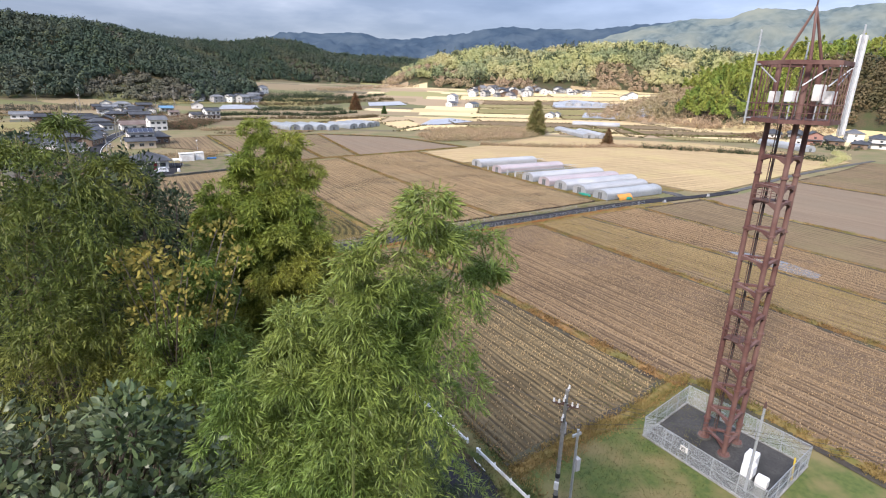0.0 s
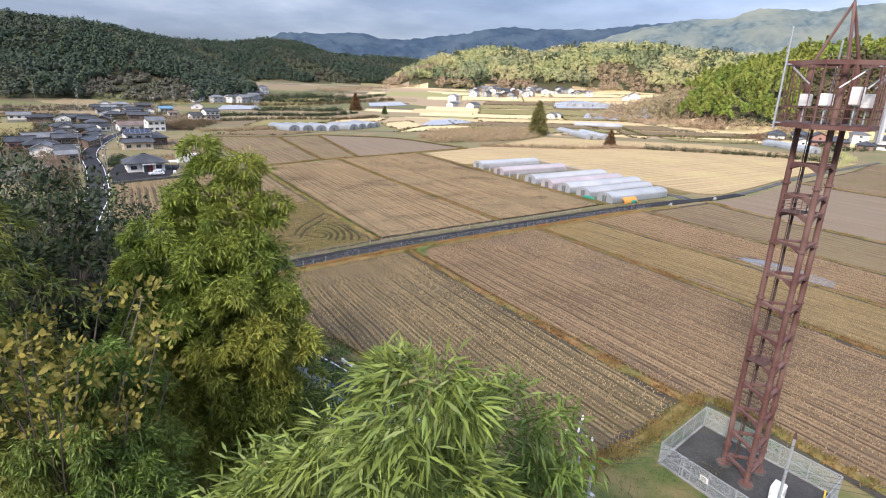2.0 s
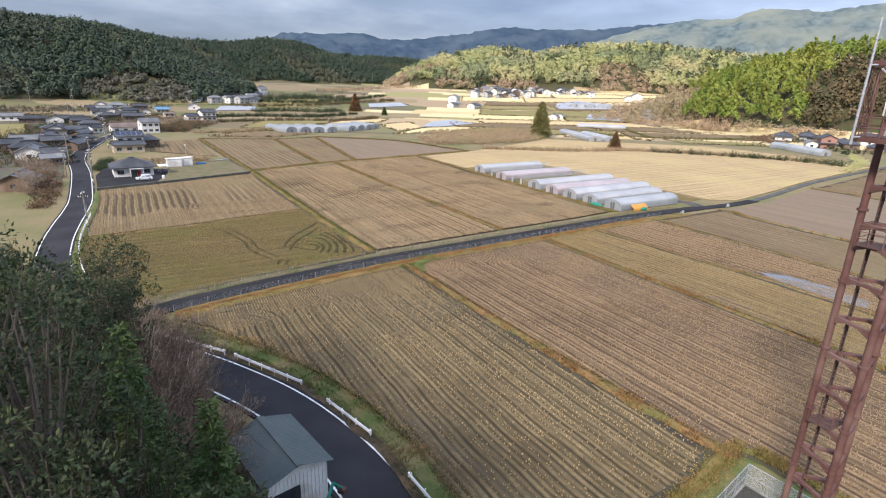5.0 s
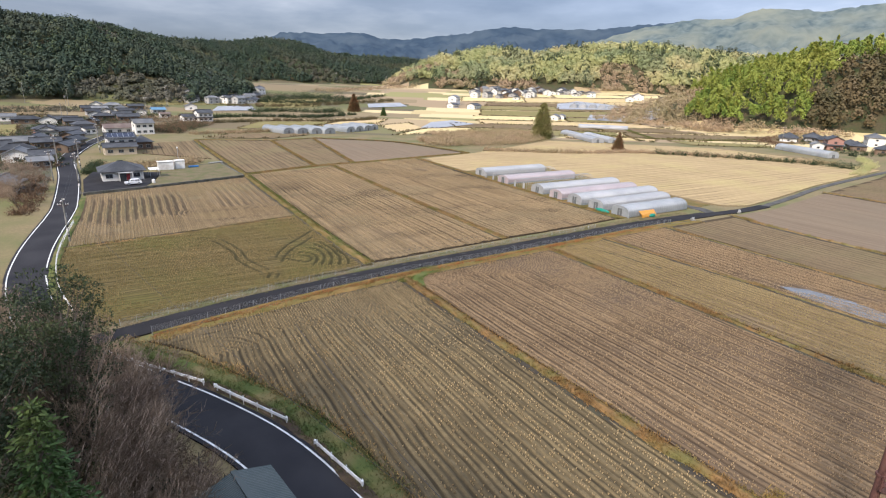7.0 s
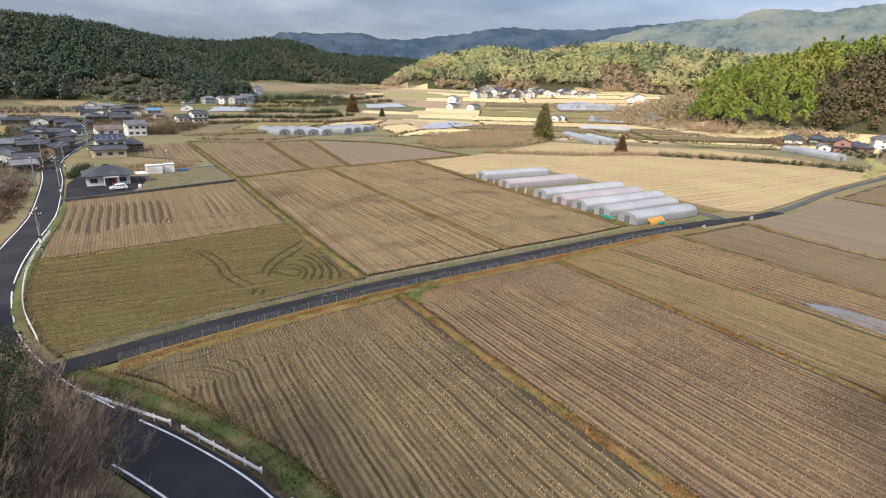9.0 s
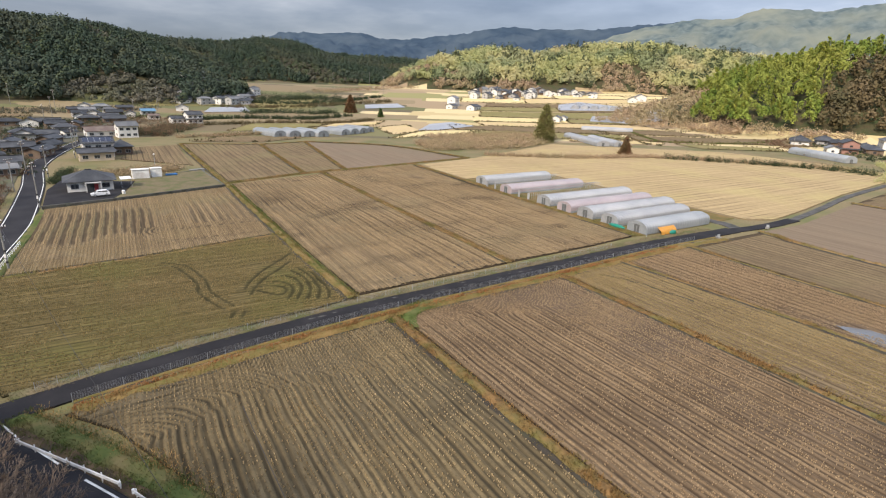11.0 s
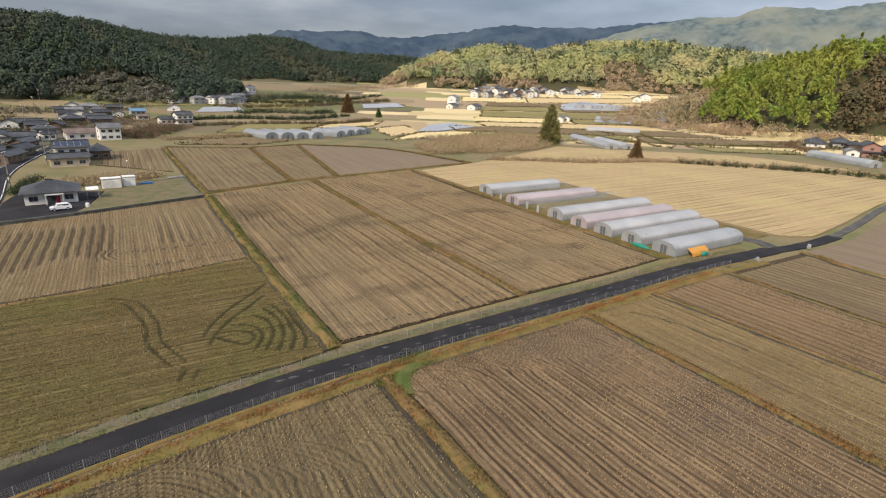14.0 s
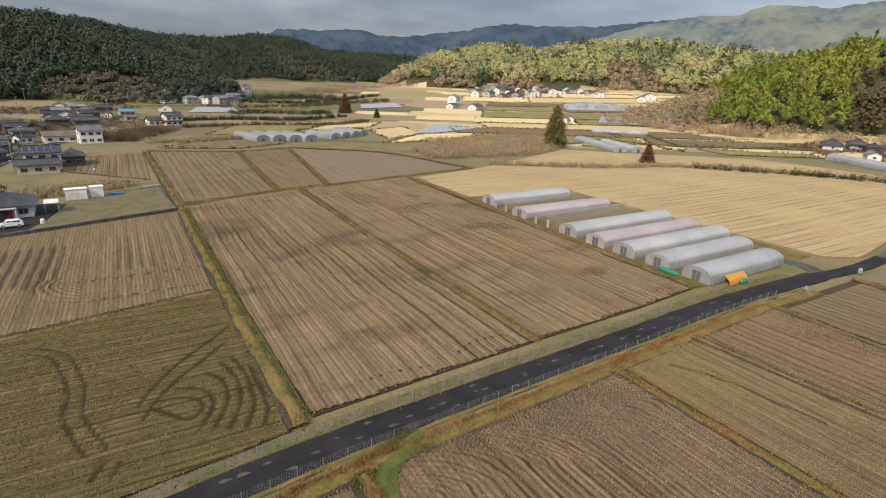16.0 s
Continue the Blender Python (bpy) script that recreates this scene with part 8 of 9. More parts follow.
# the two-storey house with solar panels and its neighbours
HOUSES = [
    ((6.0, 273.0), 8, 10.0, 7.5, 2.8, "tile", "white_wall", 2, False, True, "two-storey house with dark tiles and rooftop solar panels"),
    ((5.5, 263.8), 8, 11.0, 5.5, 3.0, "tile", "cream_wall", 1, False, False, "cream single-storey annex with a dark tile roof"),
    ((14.0, 281.0), 8, 6.5, 9.0, 3.2, "tile", "brown_wall", 1, True, False, "old farmhouse with a dark hipped tile roof"),
    ((17.0, 350.0), 12, 9.0, 8.0, 2.9, "tile_light", "white_wall", 2, False, False, "bright white two-storey house with a grey roof"),
    ((5.0, 357.0), 12, 13.0, 8.0, 2.9, "tile_brown", "white_wall", 1, False, False, "long white building with a brown roof"),
    ((-31.0, 424.0), 88, 9.0, 9.0, 2.9, "tile", "white_wall", 1, False, False, "house with a white gable under dark tiles"),
    ((-22.5, 427.0), 10, 12.0, 7.0, 2.9, "tile", "brown_wall", 1, False, False, "dark wooden house with tiles"),
    ((-24.5, 344.0), 88, 9.0, 9.0, 3.0, "tile", "white_wall", 1, False, True, "house with a white gable and lower roofs"),
    ((-16.5, 346.0), 12, 9.0, 7.0, 2.8, "tile", "brown_wall", 1, False, False, "wooden house with dark tiles"),
    ((-26.0, 358.0), 12, 12.0, 7.0, 2.8, "tile", "pink_wall", 1, True, False, "house with reddish walls and dark tiles"),
    ((-31.5, 297.0), 12, 11.0, 7.0, 2.8, "tile_light", "grey_wall", 1, False, False, "grey house with pale tiles"),
    ((-21.0, 292.0), 10, 10.0, 6.5, 2.8, "tile", "brown_wall", 1, False, False, "dark wooden outbuilding with tiles"),
    ((-25.5, 306.0), 82, 10.0, 7.5, 2.9, "tile", "white_wall", 1, False, False, "farmhouse with a white gable"),
    ((-13.4, 279.0), 74, 13.0, 6.0, 2.7, "tile", "brown_wall", 1, False, False, "long dark wooden house along the road"),
    ((-12.2, 298.0), 72, 11.0, 6.0, 2.8, "tile", "brown_wall", 1, False, True, "dark wooden house with stepped roofs beside the road"),
    ((-25.5, 252.0), 86, 8.5, 8.0, 2.8, "tile_light", "white_wall", 1, False, False, "house with a white gable and pale grey tiles"),
    ((-18.6, 250.0), 8, 6.5, 6.0, 2.6, "tile", "grey_wall", 1, False, False, "small grey annex with dark tiles"),
    ((-17.8, 234.0), 15, 6.0, 5.0, 2.5, "tile_light", "brown_wall", 1, False, False, "small wooden shed house with a grey roof"),
    ((-28.0, 268.0), 12, 11.0, 7.0, 2.8, "tile", "brown_wall", 1, True, False, "dark wooden farmhouse among its neighbours"),
    ((-36.0, 281.0), 10, 9.5, 7.0, 2.8, "tile", "pink_wall", 1, False, False, "house with reddish walls"),
    ((-42.7, 430.0), 5, 15.0, 7.0, 2.8, "tile", "brown_wall", 1, True, False, "dark low house by the terraces"),
    ((-57.0, 455.0), 5, 12.0, 7.0, 2.8, "tile_light", "white_wall", 1, False, False, "pale house at the meadow's edge"),
    ((-18.0, 409.0), 15, 9.5, 7.0, 2.9, "tile", "brown_wall", 1, False, False, "dark wooden farmhouse near the road"),
    ((-8.5, 408.0), 82, 9.0, 7.0, 2.9, "tile", "brown_wall", 1, False, False, "old wooden farmhouse with dark tiles"),
    ((-12.0, 386.0), 20, 10.0, 7.0, 2.8, "tile", "grey_wall", 1, True, False, "grey farmhouse with a hipped roof"),
    ((-13.4, 321.0), 70, 11.0, 6.0, 2.9, "tile", "brown_wall", 1, False, False, "dark wooden house at the bend"),
    ((-8.6, 354.0), 40, 6.0, 5.0, 2.7, "tile", "white_wall", 1, False, False, "small white house beside the road"),
    ((2.3, 572.0), 8, 13.0, 8.0, 2.9, "tile_light", "grey_wall", 1, True, False, "large grey farmhouse with pale tiles"),
    ((-10.0, 580.0), 84, 9.0, 8.0, 2.9, "tile_light", "white_wall", 1, False, False, "white farmhouse with pale tiles"),
    ((-1.4, 503.0), 88, 9.0, 10.0, 3.0, "tile", "white_wall", 1, False, False, "house with a broad white gable"),
    ((-10.5, 512.0), 10, 10.0, 7.0, 2.9, "tile", "grey_wall", 1, False, False, "grey house with dark tiles"),
    ((11.5, 520.0), 10, 11.0, 7.0, 2.9, "tile", "brown_wall", 1, False, False, "wooden house with a dark roof"),
    ((22.0, 508.0), 86, 8.0, 7.0, 2.9, "tile", "white_wall", 1, False, False, "small house with a white gable"),
    ((-3.0, 458.0), 8, 12.0, 7.0, 2.9, "tile", "brown_wall", 1, True, False, "long dark farmhouse with a hipped roof"),
    ((11.5, 450.0), 8, 13.0, 7.5, 2.9, "tile", "brown_wall", 1, False, False, "farmhouse with a wide dark roof"),
    ((19.3, 563.0), 10, 12.0, 7.0, 2.9, "tile", "brown_wall", 1, False, False, "dark wooden house below the hill"),
    ((-7.0, 543.0), 10, 11.0, 7.0, 2.9, "tile_light", "white_wall", 1, False, False, "white farmhouse with pale tiles below the hill"),
    ((8.0, 545.0), 80, 10.0, 8.0, 2.9, "tile_light", "grey_wall", 1, True, False, "grey farmhouse with pale tiles"),
    ((-15.0, 545.0), 12, 10.0, 7.0, 2.9, "tile", "brown_wall", 1, False, False, "dark house at the village edge"),
    ((-8.0, 480.0), 84, 9.0, 8.0, 2.9, "tile", "white_wall", 1, False, False, "white-gabled house among dark roofs"),
    ((8.0, 478.0), 12, 12.0, 7.0, 2.8, "tile", "grey_wall", 1, False, False, "low grey farm building"),
    ((35.0, 531.0), 10, 10.0, 7.0, 2.8, "blue_roof", "grey_wall", 1, False, False, "low grey house with a blue metal roof"),
    ((36.5, 481.0), 10, 7.0, 5.0, 2.6, "tile_brown", "white_wall", 1, False, False, "small white shed with a brown roof"),
    ((63.6, 562.0), 86, 9.0, 10.0, 3.0, "tile_light", "white_wall", 1, False, False, "white gabled house with a pale roof"),
    ((-21.3, 188.0), 80, 9.0, 7.0, 2.8, "tile_light", "brown_wall", 1, False, False, "wooden house with pale tiles beside the road"),
    ((59.0, 441.0), 14, 10.0, 8.5, 2.9, "tile", "white_wall", 2, False, True, "white two-storey house with dark tile roof"),
    ((49.5, 443.0), 14, 10.0, 7.0, 3.0, "tile", "white_wall", 1, False, False, "low white garage with a dark roof"),
    ((402.0, 211.0), 28, 22, 10, 3.0, "tile", "white_wall", 1, True, True, "large farmhouse with dark roofs under the bamboo hill"),
    ((424.0, 206.0), 28, 22, 10, 3.0, "tile", "grey_wall", 1, True, True, "dark-roofed farmhouse under the bamboo hill"),
    ((410.0, 192.0), 30, 15, 8, 2.9, "tile", "brown_wall", 1, True, False, "wooden farmhouse with dark tiles"),
    ((374.0, 171.0), 35, 12, 8, 2.9, "tile", "pink_wall", 2, False, True, "salmon-walled house with a dark roof under the eastern hill"),
    ((362.0, 174.0), 35, 8, 6, 2.9, "tile_light", "white_wall", 1, False, False, "small white annex with pale roof"),
    ((385.0, 163.0), 30, 15, 8, 2.9, "tile", "brown_wall", 1, True, False, "dark wooden house beside the salmon one"),
    ((398.0, 172.0), 25, 14, 8, 2.9, "tile", "grey_wall", 1, True, False, "grey house with dark hipped roof"),
    ((428.0, 171.0), 30, 17, 9, 2.9, "tile_light", "white_wall", 2, True, False, "white two-storey house with pale tiles"),
    ((393.0, 143.0), 28, 16, 9, 2.9, "tile", "white_wall", 2, True, True, "two-storey white house at the foot of the hill"),
    ((376.0, 146.0), 20, 12, 8, 2.9, "tile", "brown_wall", 1, True, False, "dark farmhouse by the track"),
    ((410.0, 128.0), 25, 16, 9, 2.9, "tile", "brown_wall", 1, True, False, "wooden house with a dark roof"),
    ((366.0, 408.0), 40, 16, 8, 3.4, "tile_light", "white_wall", 1, False, False, "white farm building among fields"),
    ((378.0, 412.0), 40, 12, 7, 3.0, "tile_light", "white_wall", 1, False, False, "low white farm shed among fields"),
    ((346.0, 560.0), 35, 12, 10, 4.4, "tile_light", "white_wall", 2, False, False, "tall white gabled farm building"),
    ((349.0, 522.0), 30, 17, 9, 3.6, "tile", "white_wall", 1, False, False, "long white farm hall with a dark roof"),
    ((332.0, 540.0), 30, 13, 8, 3.2, "tile", "white_wall", 1, False, False, "white house with a dark roof among far fields"),
    ((596.0, 506.0), 45, 26, 13, 5.0, "tile_light", "white_wall", 1, False, False, "large white barn in the far valley"),
    ((572.0, 498.0), 45, 14, 10, 4.0, "tile", "white_wall", 1, False, False, "white hall with a dark roof"),
    ((600.0, 470.0), 45, 20, 9, 4.0, "tile", "grey_wall", 1, False, False, "grey hall in the far valley"),
]
polygon_slab("village_ground", [(-12.5, 182), (-13.5, 215), (-15.6, 250), (-14.5, 278), (-9.5, 318), (-1, 354), (14, 395), (24, 440), (34, 476), (-30, 478), (-62, 440), (-44, 320), (-42, 240), (-30, 190)], 0.02, M["earth"], "dark trodden earth and yards between the village houses", "ground")
for at, turn, w, d, wh, roof, wall, st, hip, skirt, label in HOUSES:
    house(at, turn, w, d, wh, roof, wall, label, hip=hip, storeys=st, skirt=skirt, windows=3 if w > 8 else 2, group="village houses")
rng = np.random.default_rng(5)
for i in range(122):
    # three far hamlets, by bearing and distance from the start
    if i < 46:
        b, r = rng.uniform(33.6, 40.2), rng.uniform(715, 840)
    elif i < 62:
        b, r = rng.uniform(40.4, 46.2), rng.uniform(770, 850)
    else:
        b, r = rng.uniform(5.6, 12.0), rng.uniform(600, 730)
    at = (HUB[0] + r * math.sin(radians(b)), HUB[1] + r * math.cos(radians(b)))
    house(at, float(rng.uniform(10, 70)), float(rng.uniform(9, 15)), float(rng.uniform(7, 10)), 2.9, ("tile", "tile", "tile", "tile_light")[i % 4], ("white_wall", "white_wall", "grey_wall", "white_wall", "brown_wall")[i % 5], "far village house with a dark tiled roof", hip=i % 3 == 0, storeys=1 + i % 2, windows=2, group="far village houses")

# solar panels on the roof of the two-storey house
g = thing("solar_panels", (6.0, 273.0, 5.6), "row of dark solar panels on a tiled roof", "solar panel", turn=8)
for i in range(5):
    x = -3.9 + 1.95 * i
    m = Matrix.Translation((x, -2.05, 1.15)) @ Matrix.Rotation(radians(27.5), 4, "X")
    p = part("panel", a_box(-0.92, 0.92, -1.5, 1.5, 0.0, 0.07, m=m), M["solar"], g)
    part("panel_frame", a_box(-0.97, 0.97, -1.55, 1.55, -0.03, 0.05, m=m), M["galvanised"], p)


# ---- roadside shed with its corrugated roof ----
def roadside_shed():
    g = thing("roadside_shed", (11.9, 43.2, 0.0), "white corrugated shed with a grey-green metal roof by the road", "shed", turn=10)
    w, d = 4.6, 6.6
    bm = bmesh.new()
    box(bm, -w / 2, w / 2, -d / 2, d / 2, -0.3, 3.3)
    part("wall", bm, M["white_steel"], g)
    for y in np.arange(-w / 2, w / 2, 0.3):
        part("wall_rib", a_box(y, y + 0.08, -d / 2 - 0.04, -d / 2, 0.0, 3.3), M["white_steel"], g)
    # flat dark panel on the wall stands for the shade within
    part("doorway", a_box(-1.9, 0.1, -d / 2 - 0.06, -d / 2 - 0.045, 0.05, 2.3), M["window"], g, "dark panel for the shade inside the doorway")
    # low gabled roof of corrugated sheets, ridge along y
    for s in (-1, 1):
        v, f = [], []
        ys = np.arange(-d / 2 - 0.35, d / 2 + 0.36, 0.09)
        for i, y in enumerate(ys):
            b = 0.035 if i % 2 else 0.0
            v += [(0.0, y, 4.15 + b), (s * (w / 2 + 0.4), y, 3.30 + b)]
        for i in range(len(ys) - 1):
            q = (2 * i, 2 * i + 1, 2 * i + 3, 2 * i + 2)
            f.append(q if s > 0 else q[::-1])
        part("roof_sheet", mesh_of("roof_sheet", v, f), M["green_metal"], g)
    part("ridge_cap", a_box(-0.2, 0.2, -d / 2 - 0.35, d / 2 + 0.35, 4.13, 4.22), M["green_metal"], g)
    for s in (-1, 1):
        vs = mesh_of("gable", [(-w / 2, s * d / 2, 3.25), (w / 2, s * d / 2, 3.25), (0, s * d / 2, 4.1)], [(0, 1, 2)])
        part("gable", vs, M["white_steel"], g)


roadside_shed()
g = thing("lean_to", (12.9, 33.3, 0.0), "open lean-to with a weathered brown-grey corrugated roof beside the road", "lean-to", turn=10)
v, f = [], []
for i, x in enumerate(np.arange(-1.9, 1.91, 0.095)):
    b = 0.035 if i % 2 else 0.0
    v += [(x, -2.3, 2.45 + b), (x, 2.3, 2.85 + b)]
    if i:
        f.append((2 * i - 2, 2 * i, 2 * i + 1, 2 * i - 1))
part("roof_sheet", mesh_of("roof_sheet", v, f), M["weathered_sheet"], g)
for x in (-1.7, 1.7):
    for y, h in ((-2.1, 2.45), (2.1, 2.8)):
        part("post", a_rod((x, y, -0.2), (x, y, h), 0.06), M["galvanised"], g)
g = thing("digger", (13.0, 37.4, 0.05), "small teal excavator parked beside the shed", "excavator", turn=35)
for s in (-1, 1):
    bm = a_box(-1.1, 1.1, s * 0.6 - 0.18, s * 0.6 + 0.18, 0, 0.5)
    bmesh.ops.bevel(bm, geom=bm.edges[:], offset=0.12, segments=2, affect="EDGES")
    part("track", bm, M["rubber"], g)
bm = a_box(-0.9, 0.7, -0.7, 0.7, 0.55, 1.35)
bmesh.ops.bevel(bm, geom=bm.edges[:], offset=0.1, segments=2, affect="EDGES")
part("body", bm, M["plastic_teal"], g)
part("boom", a_rod((0.7, 0, 1.0), (1.9, 0, 2.6), 0.14, 0.12, 4), M["plastic_teal"], g)
part("arm", a_rod((1.9, 0, 2.6), (2.9, 0, 1.4), 0.12, 0.09, 4), M["plastic_teal"], g)
bm = a_box(2.7, 3.2, -0.3, 0.3, 0.9, 1.4)
bmesh.ops.bevel(bm, geom=bm.edges[:], offset=0.08, segments=1, affect="EDGES")
part("bucket", bm, M["rust_dark"], g)


# ---- utility poles and wires ----
def utility_pole(at, height, turn, label, arms=2, base_z=None, gear=True):
    z0 = float(land(*at)) - 0.1 if base_z is None else base_z
    g = thing("utility_pole", (*at, z0), label, "utility pole", "utility poles", turn=turn)
    part("pole", a_rod((0, 0, -0.3), (0, 0, height), 0.17, 0.11, 10), M["concrete"], g)
    for k in range(arms):
        z = height - 0.5 - 0.75 * k
        # arms alternate along and across the line
        along_x = k % 2 == 0
        arm = part("crossarm", a_box(-1.0, 1.0, -0.06, 0.06, z, z + 0.11) if along_x else a_box(-0.06, 0.06, -0.9, 0.9, z, z + 0.11), M["rust_dark"], g)
        for o in (-0.9, -0.5, 0.5, 0.9):
            x, y = (o, 0) if along_x else (0, o * 0.9)
            part("insulator", a_rod((x, y, z + 0.1), (x, y, z + 0.36), 0.085, 0.05, 8), M["white_wall"], arm)
            if gear:
                part("jumper", bent_tube([(x, y, z + 0.3), (x * 0.7 + 0.1, y * 0.7 + 0.1, z - 0.1), (x * 0.3, y * 0.3, z - 0.45)], 0.022), M["cable"], arm)
        bm = bmesh.new()
        for o in (-0.6, 0.6):
            rod(bm, (o, 0, z + 0.03) if along_x else (0, o, z + 0.03), (0, 0, z - 0.5), 0.03, sides=4)
        part("arm_brace", bm, M["rust_dark"], arm)
    if gear:
        bm = bmesh.new()
        rod(bm, (0.28, 0, height - 3.6), (0.28, 0, height - 2.8), 0.2, 0.2, 12)
        part("transformer", bm, M["grey_wall"], g)
        part("box", a_box(-0.32, -0.12, -0.15, 0.15, 2.2, 2.8), M["white_steel"], g)
        for z in (1.2, 3.1):
            part("pole_band", a_rod((0, 0, z), (0, 0, z + 0.35), 0.185, 0.183, 10), M["rubber"], g)
    return g


def wires(a, b, label, n=3, sag=0.8, r=0.014):
    a, b = np.array(a, float), np.array(b, float)
    g = thing("overhead_wire", (0, 0, 0), label, "wire", "overhead wires")
    d = unit(b - a)
    s = np.array([-d[1], d[0], 0.0])
    for k in range(n):
        o = s * (k - (n - 1) / 2) * 0.5
        ts = np.linspace(0, 1, 13)
        p = a + (b - a) * ts[:, None] + o - np.array([0, 0, 1.0]) * (4 * sag * ts * (1 - ts))[:, None]
        part("strand", quads_mesh("strand", tubes([(p[i], p[i + 1], r, r) for i in range(12)], 4), 4), M["cable"], g)


p1 = (23.1, 21.2)
utility_pole(p1, 10.3, 35, "grey concrete utility pole with crossarms and a transformer", 3, 0.0)
g = thing("service_pole", (24.1, 20.7, 0.0), "slim steel service pole with a meter box", "pole")
part("pole", a_rod((0, 0, -0.3), (0, 0, 7.1), 0.1, 0.09, 10), M["galvanised"], g)
part("meter_box", a_box(0.08, 0.42, -0.2, 0.2, 3.6, 4.6), M["grey_wall"], g)
part("bracket", a_box(-0.5, 0.3, -0.06, 0.06, 6.6, 6.8), M["galvanised"], g)
g = thing("feeder_pole", (37.7, 15.4, 0.06), "slim galvanised pole leaning beside white cabinets in the compound", "pole")
part("pole", a_rod((0, 0, -0.3), (0.15, 0.05, 7.6), 0.11, 0.09, 10), M["galvanised"], g)
part("pole_head", a_rod((0.15, 0.05, 7.5), (0.16, 0.05, 8.0), 0.13, 0.05, 8), M["rust_dark"], g)
for x, y, w, h, zb in ((39.6, 16.3, 1.1, 2.1, 0.1), (38.6, 15.9, 0.9, 1.1, 0.8), (38.2, 14.6, 0.7, 0.8, 0.9)):
    g = thing("equipment_cabinet", (x, y, 0.06), "white steel equipment cabinet on the mast compound", "cabinet", "cabinets of the mast compound", turn=10)
    bm = a_box(-w / 2, w / 2, -0.4, 0.4, zb, zb + h)
    bmesh.ops.bevel(bm, geom=bm.edges[:], offset=0.04, segments=2, affect="EDGES")
    part("body", bm, M["white_steel"], g)
    part("door", a_box(-w / 2 + 0.06, w / 2 - 0.06, -0.43, -0.4, zb + 0.08, zb + h - 0.08), M["white_steel"], g)
    part("plinth", a_box(-w / 2 + 0.05, w / 2 - 0.05, -0.35, 0.35, 0, zb), M["concrete"], g)
g = thing("cable_sleeve", (42.2, 14.2, 0.06), "yellow sleeve on a ground stay", "sleeve")
part("sleeve", a_rod((0, 0, 0), (0.2, 0.2, 2.0), 0.07, sides=8), M["yellow_plastic"], g)

wires((23.1, 21.2, 9.6), (58, -12, 9.5), "three sagging overhead wires", 3, 0.9)
wires((23.1, 21.2, 7.4), (37.8, 15.4, 7.2), "two thin service wires to the compound", 2, 0.5)
wires((23.1, 21.2, 7.0), (20.6, 64, 6.2), "sagging service cable along the road", 1, 1.6, 0.03)
LEFT_POLES = [(-3.7, 131.0, 8.5), (-4.2, 180.6, 11.0), (-6.2, 226.0, 10.0), (-1.6, 271.0, 11.5), (-3.2, 312.0, 11.0), (-14.0, 246.0, 9.5), (-24.0, 424.0, 13), (-25.5, 490.0, 15), (-28.0, 552.0, 17), (-62.0, 600.0, 18), (24.0, 470.0, 15), (44.0, 560.0, 20), (-12.0, 205.0, 9.0), (46.0, 575.0, 20), (408, 560, 16), (318, 690, 22), (345, 800, 22), (288, 800, 20), (383, 205, 11), (430, 580, 14)]
for i, (x, y, h) in enumerate(LEFT_POLES):
    utility_pole((x, y), h, 75 if i < 7 else 30, "tall grey utility pole with crossarms", 2, gear=i < 4)
for a, b in zip(LEFT_POLES[:4], LEFT_POLES[1:5]):
    wires((a[0], a[1], a[2] - 0.6), (b[0], b[1], b[2] - 0.6), "sagging overhead wires along the road", 2, 0.9)
wires((23.1, 21.2, 8.6), (-3.7, 131.0, 7.8), "long sagging overhead cable to the village", 1, 2.0, 0.02)
g = thing("mirror_post", (112.2, 98.6, 0.0), "thin steel post beside the farm road", "post")
part("post", a_rod((0, 0, 0), (0, 0, 2.6), 0.05, sides=8), M["galvanised"], g)
for x, y, t in ((126.5, 90.8, 60), (146.5, 91.0, 20)):
    g = thing("sluice", (x, y, 0.05), "white concrete sluice box beside the road", "sluice", "sluices", turn=t)
    part("box", a_box(-0.75, 0.75, -0.35, 0.35, 0, 0.4), M["concrete"], g)
    part("gate", a_box(-0.05, 0.05, -0.3, 0.3, 0.4, 0.9), M["galvanised"], g)

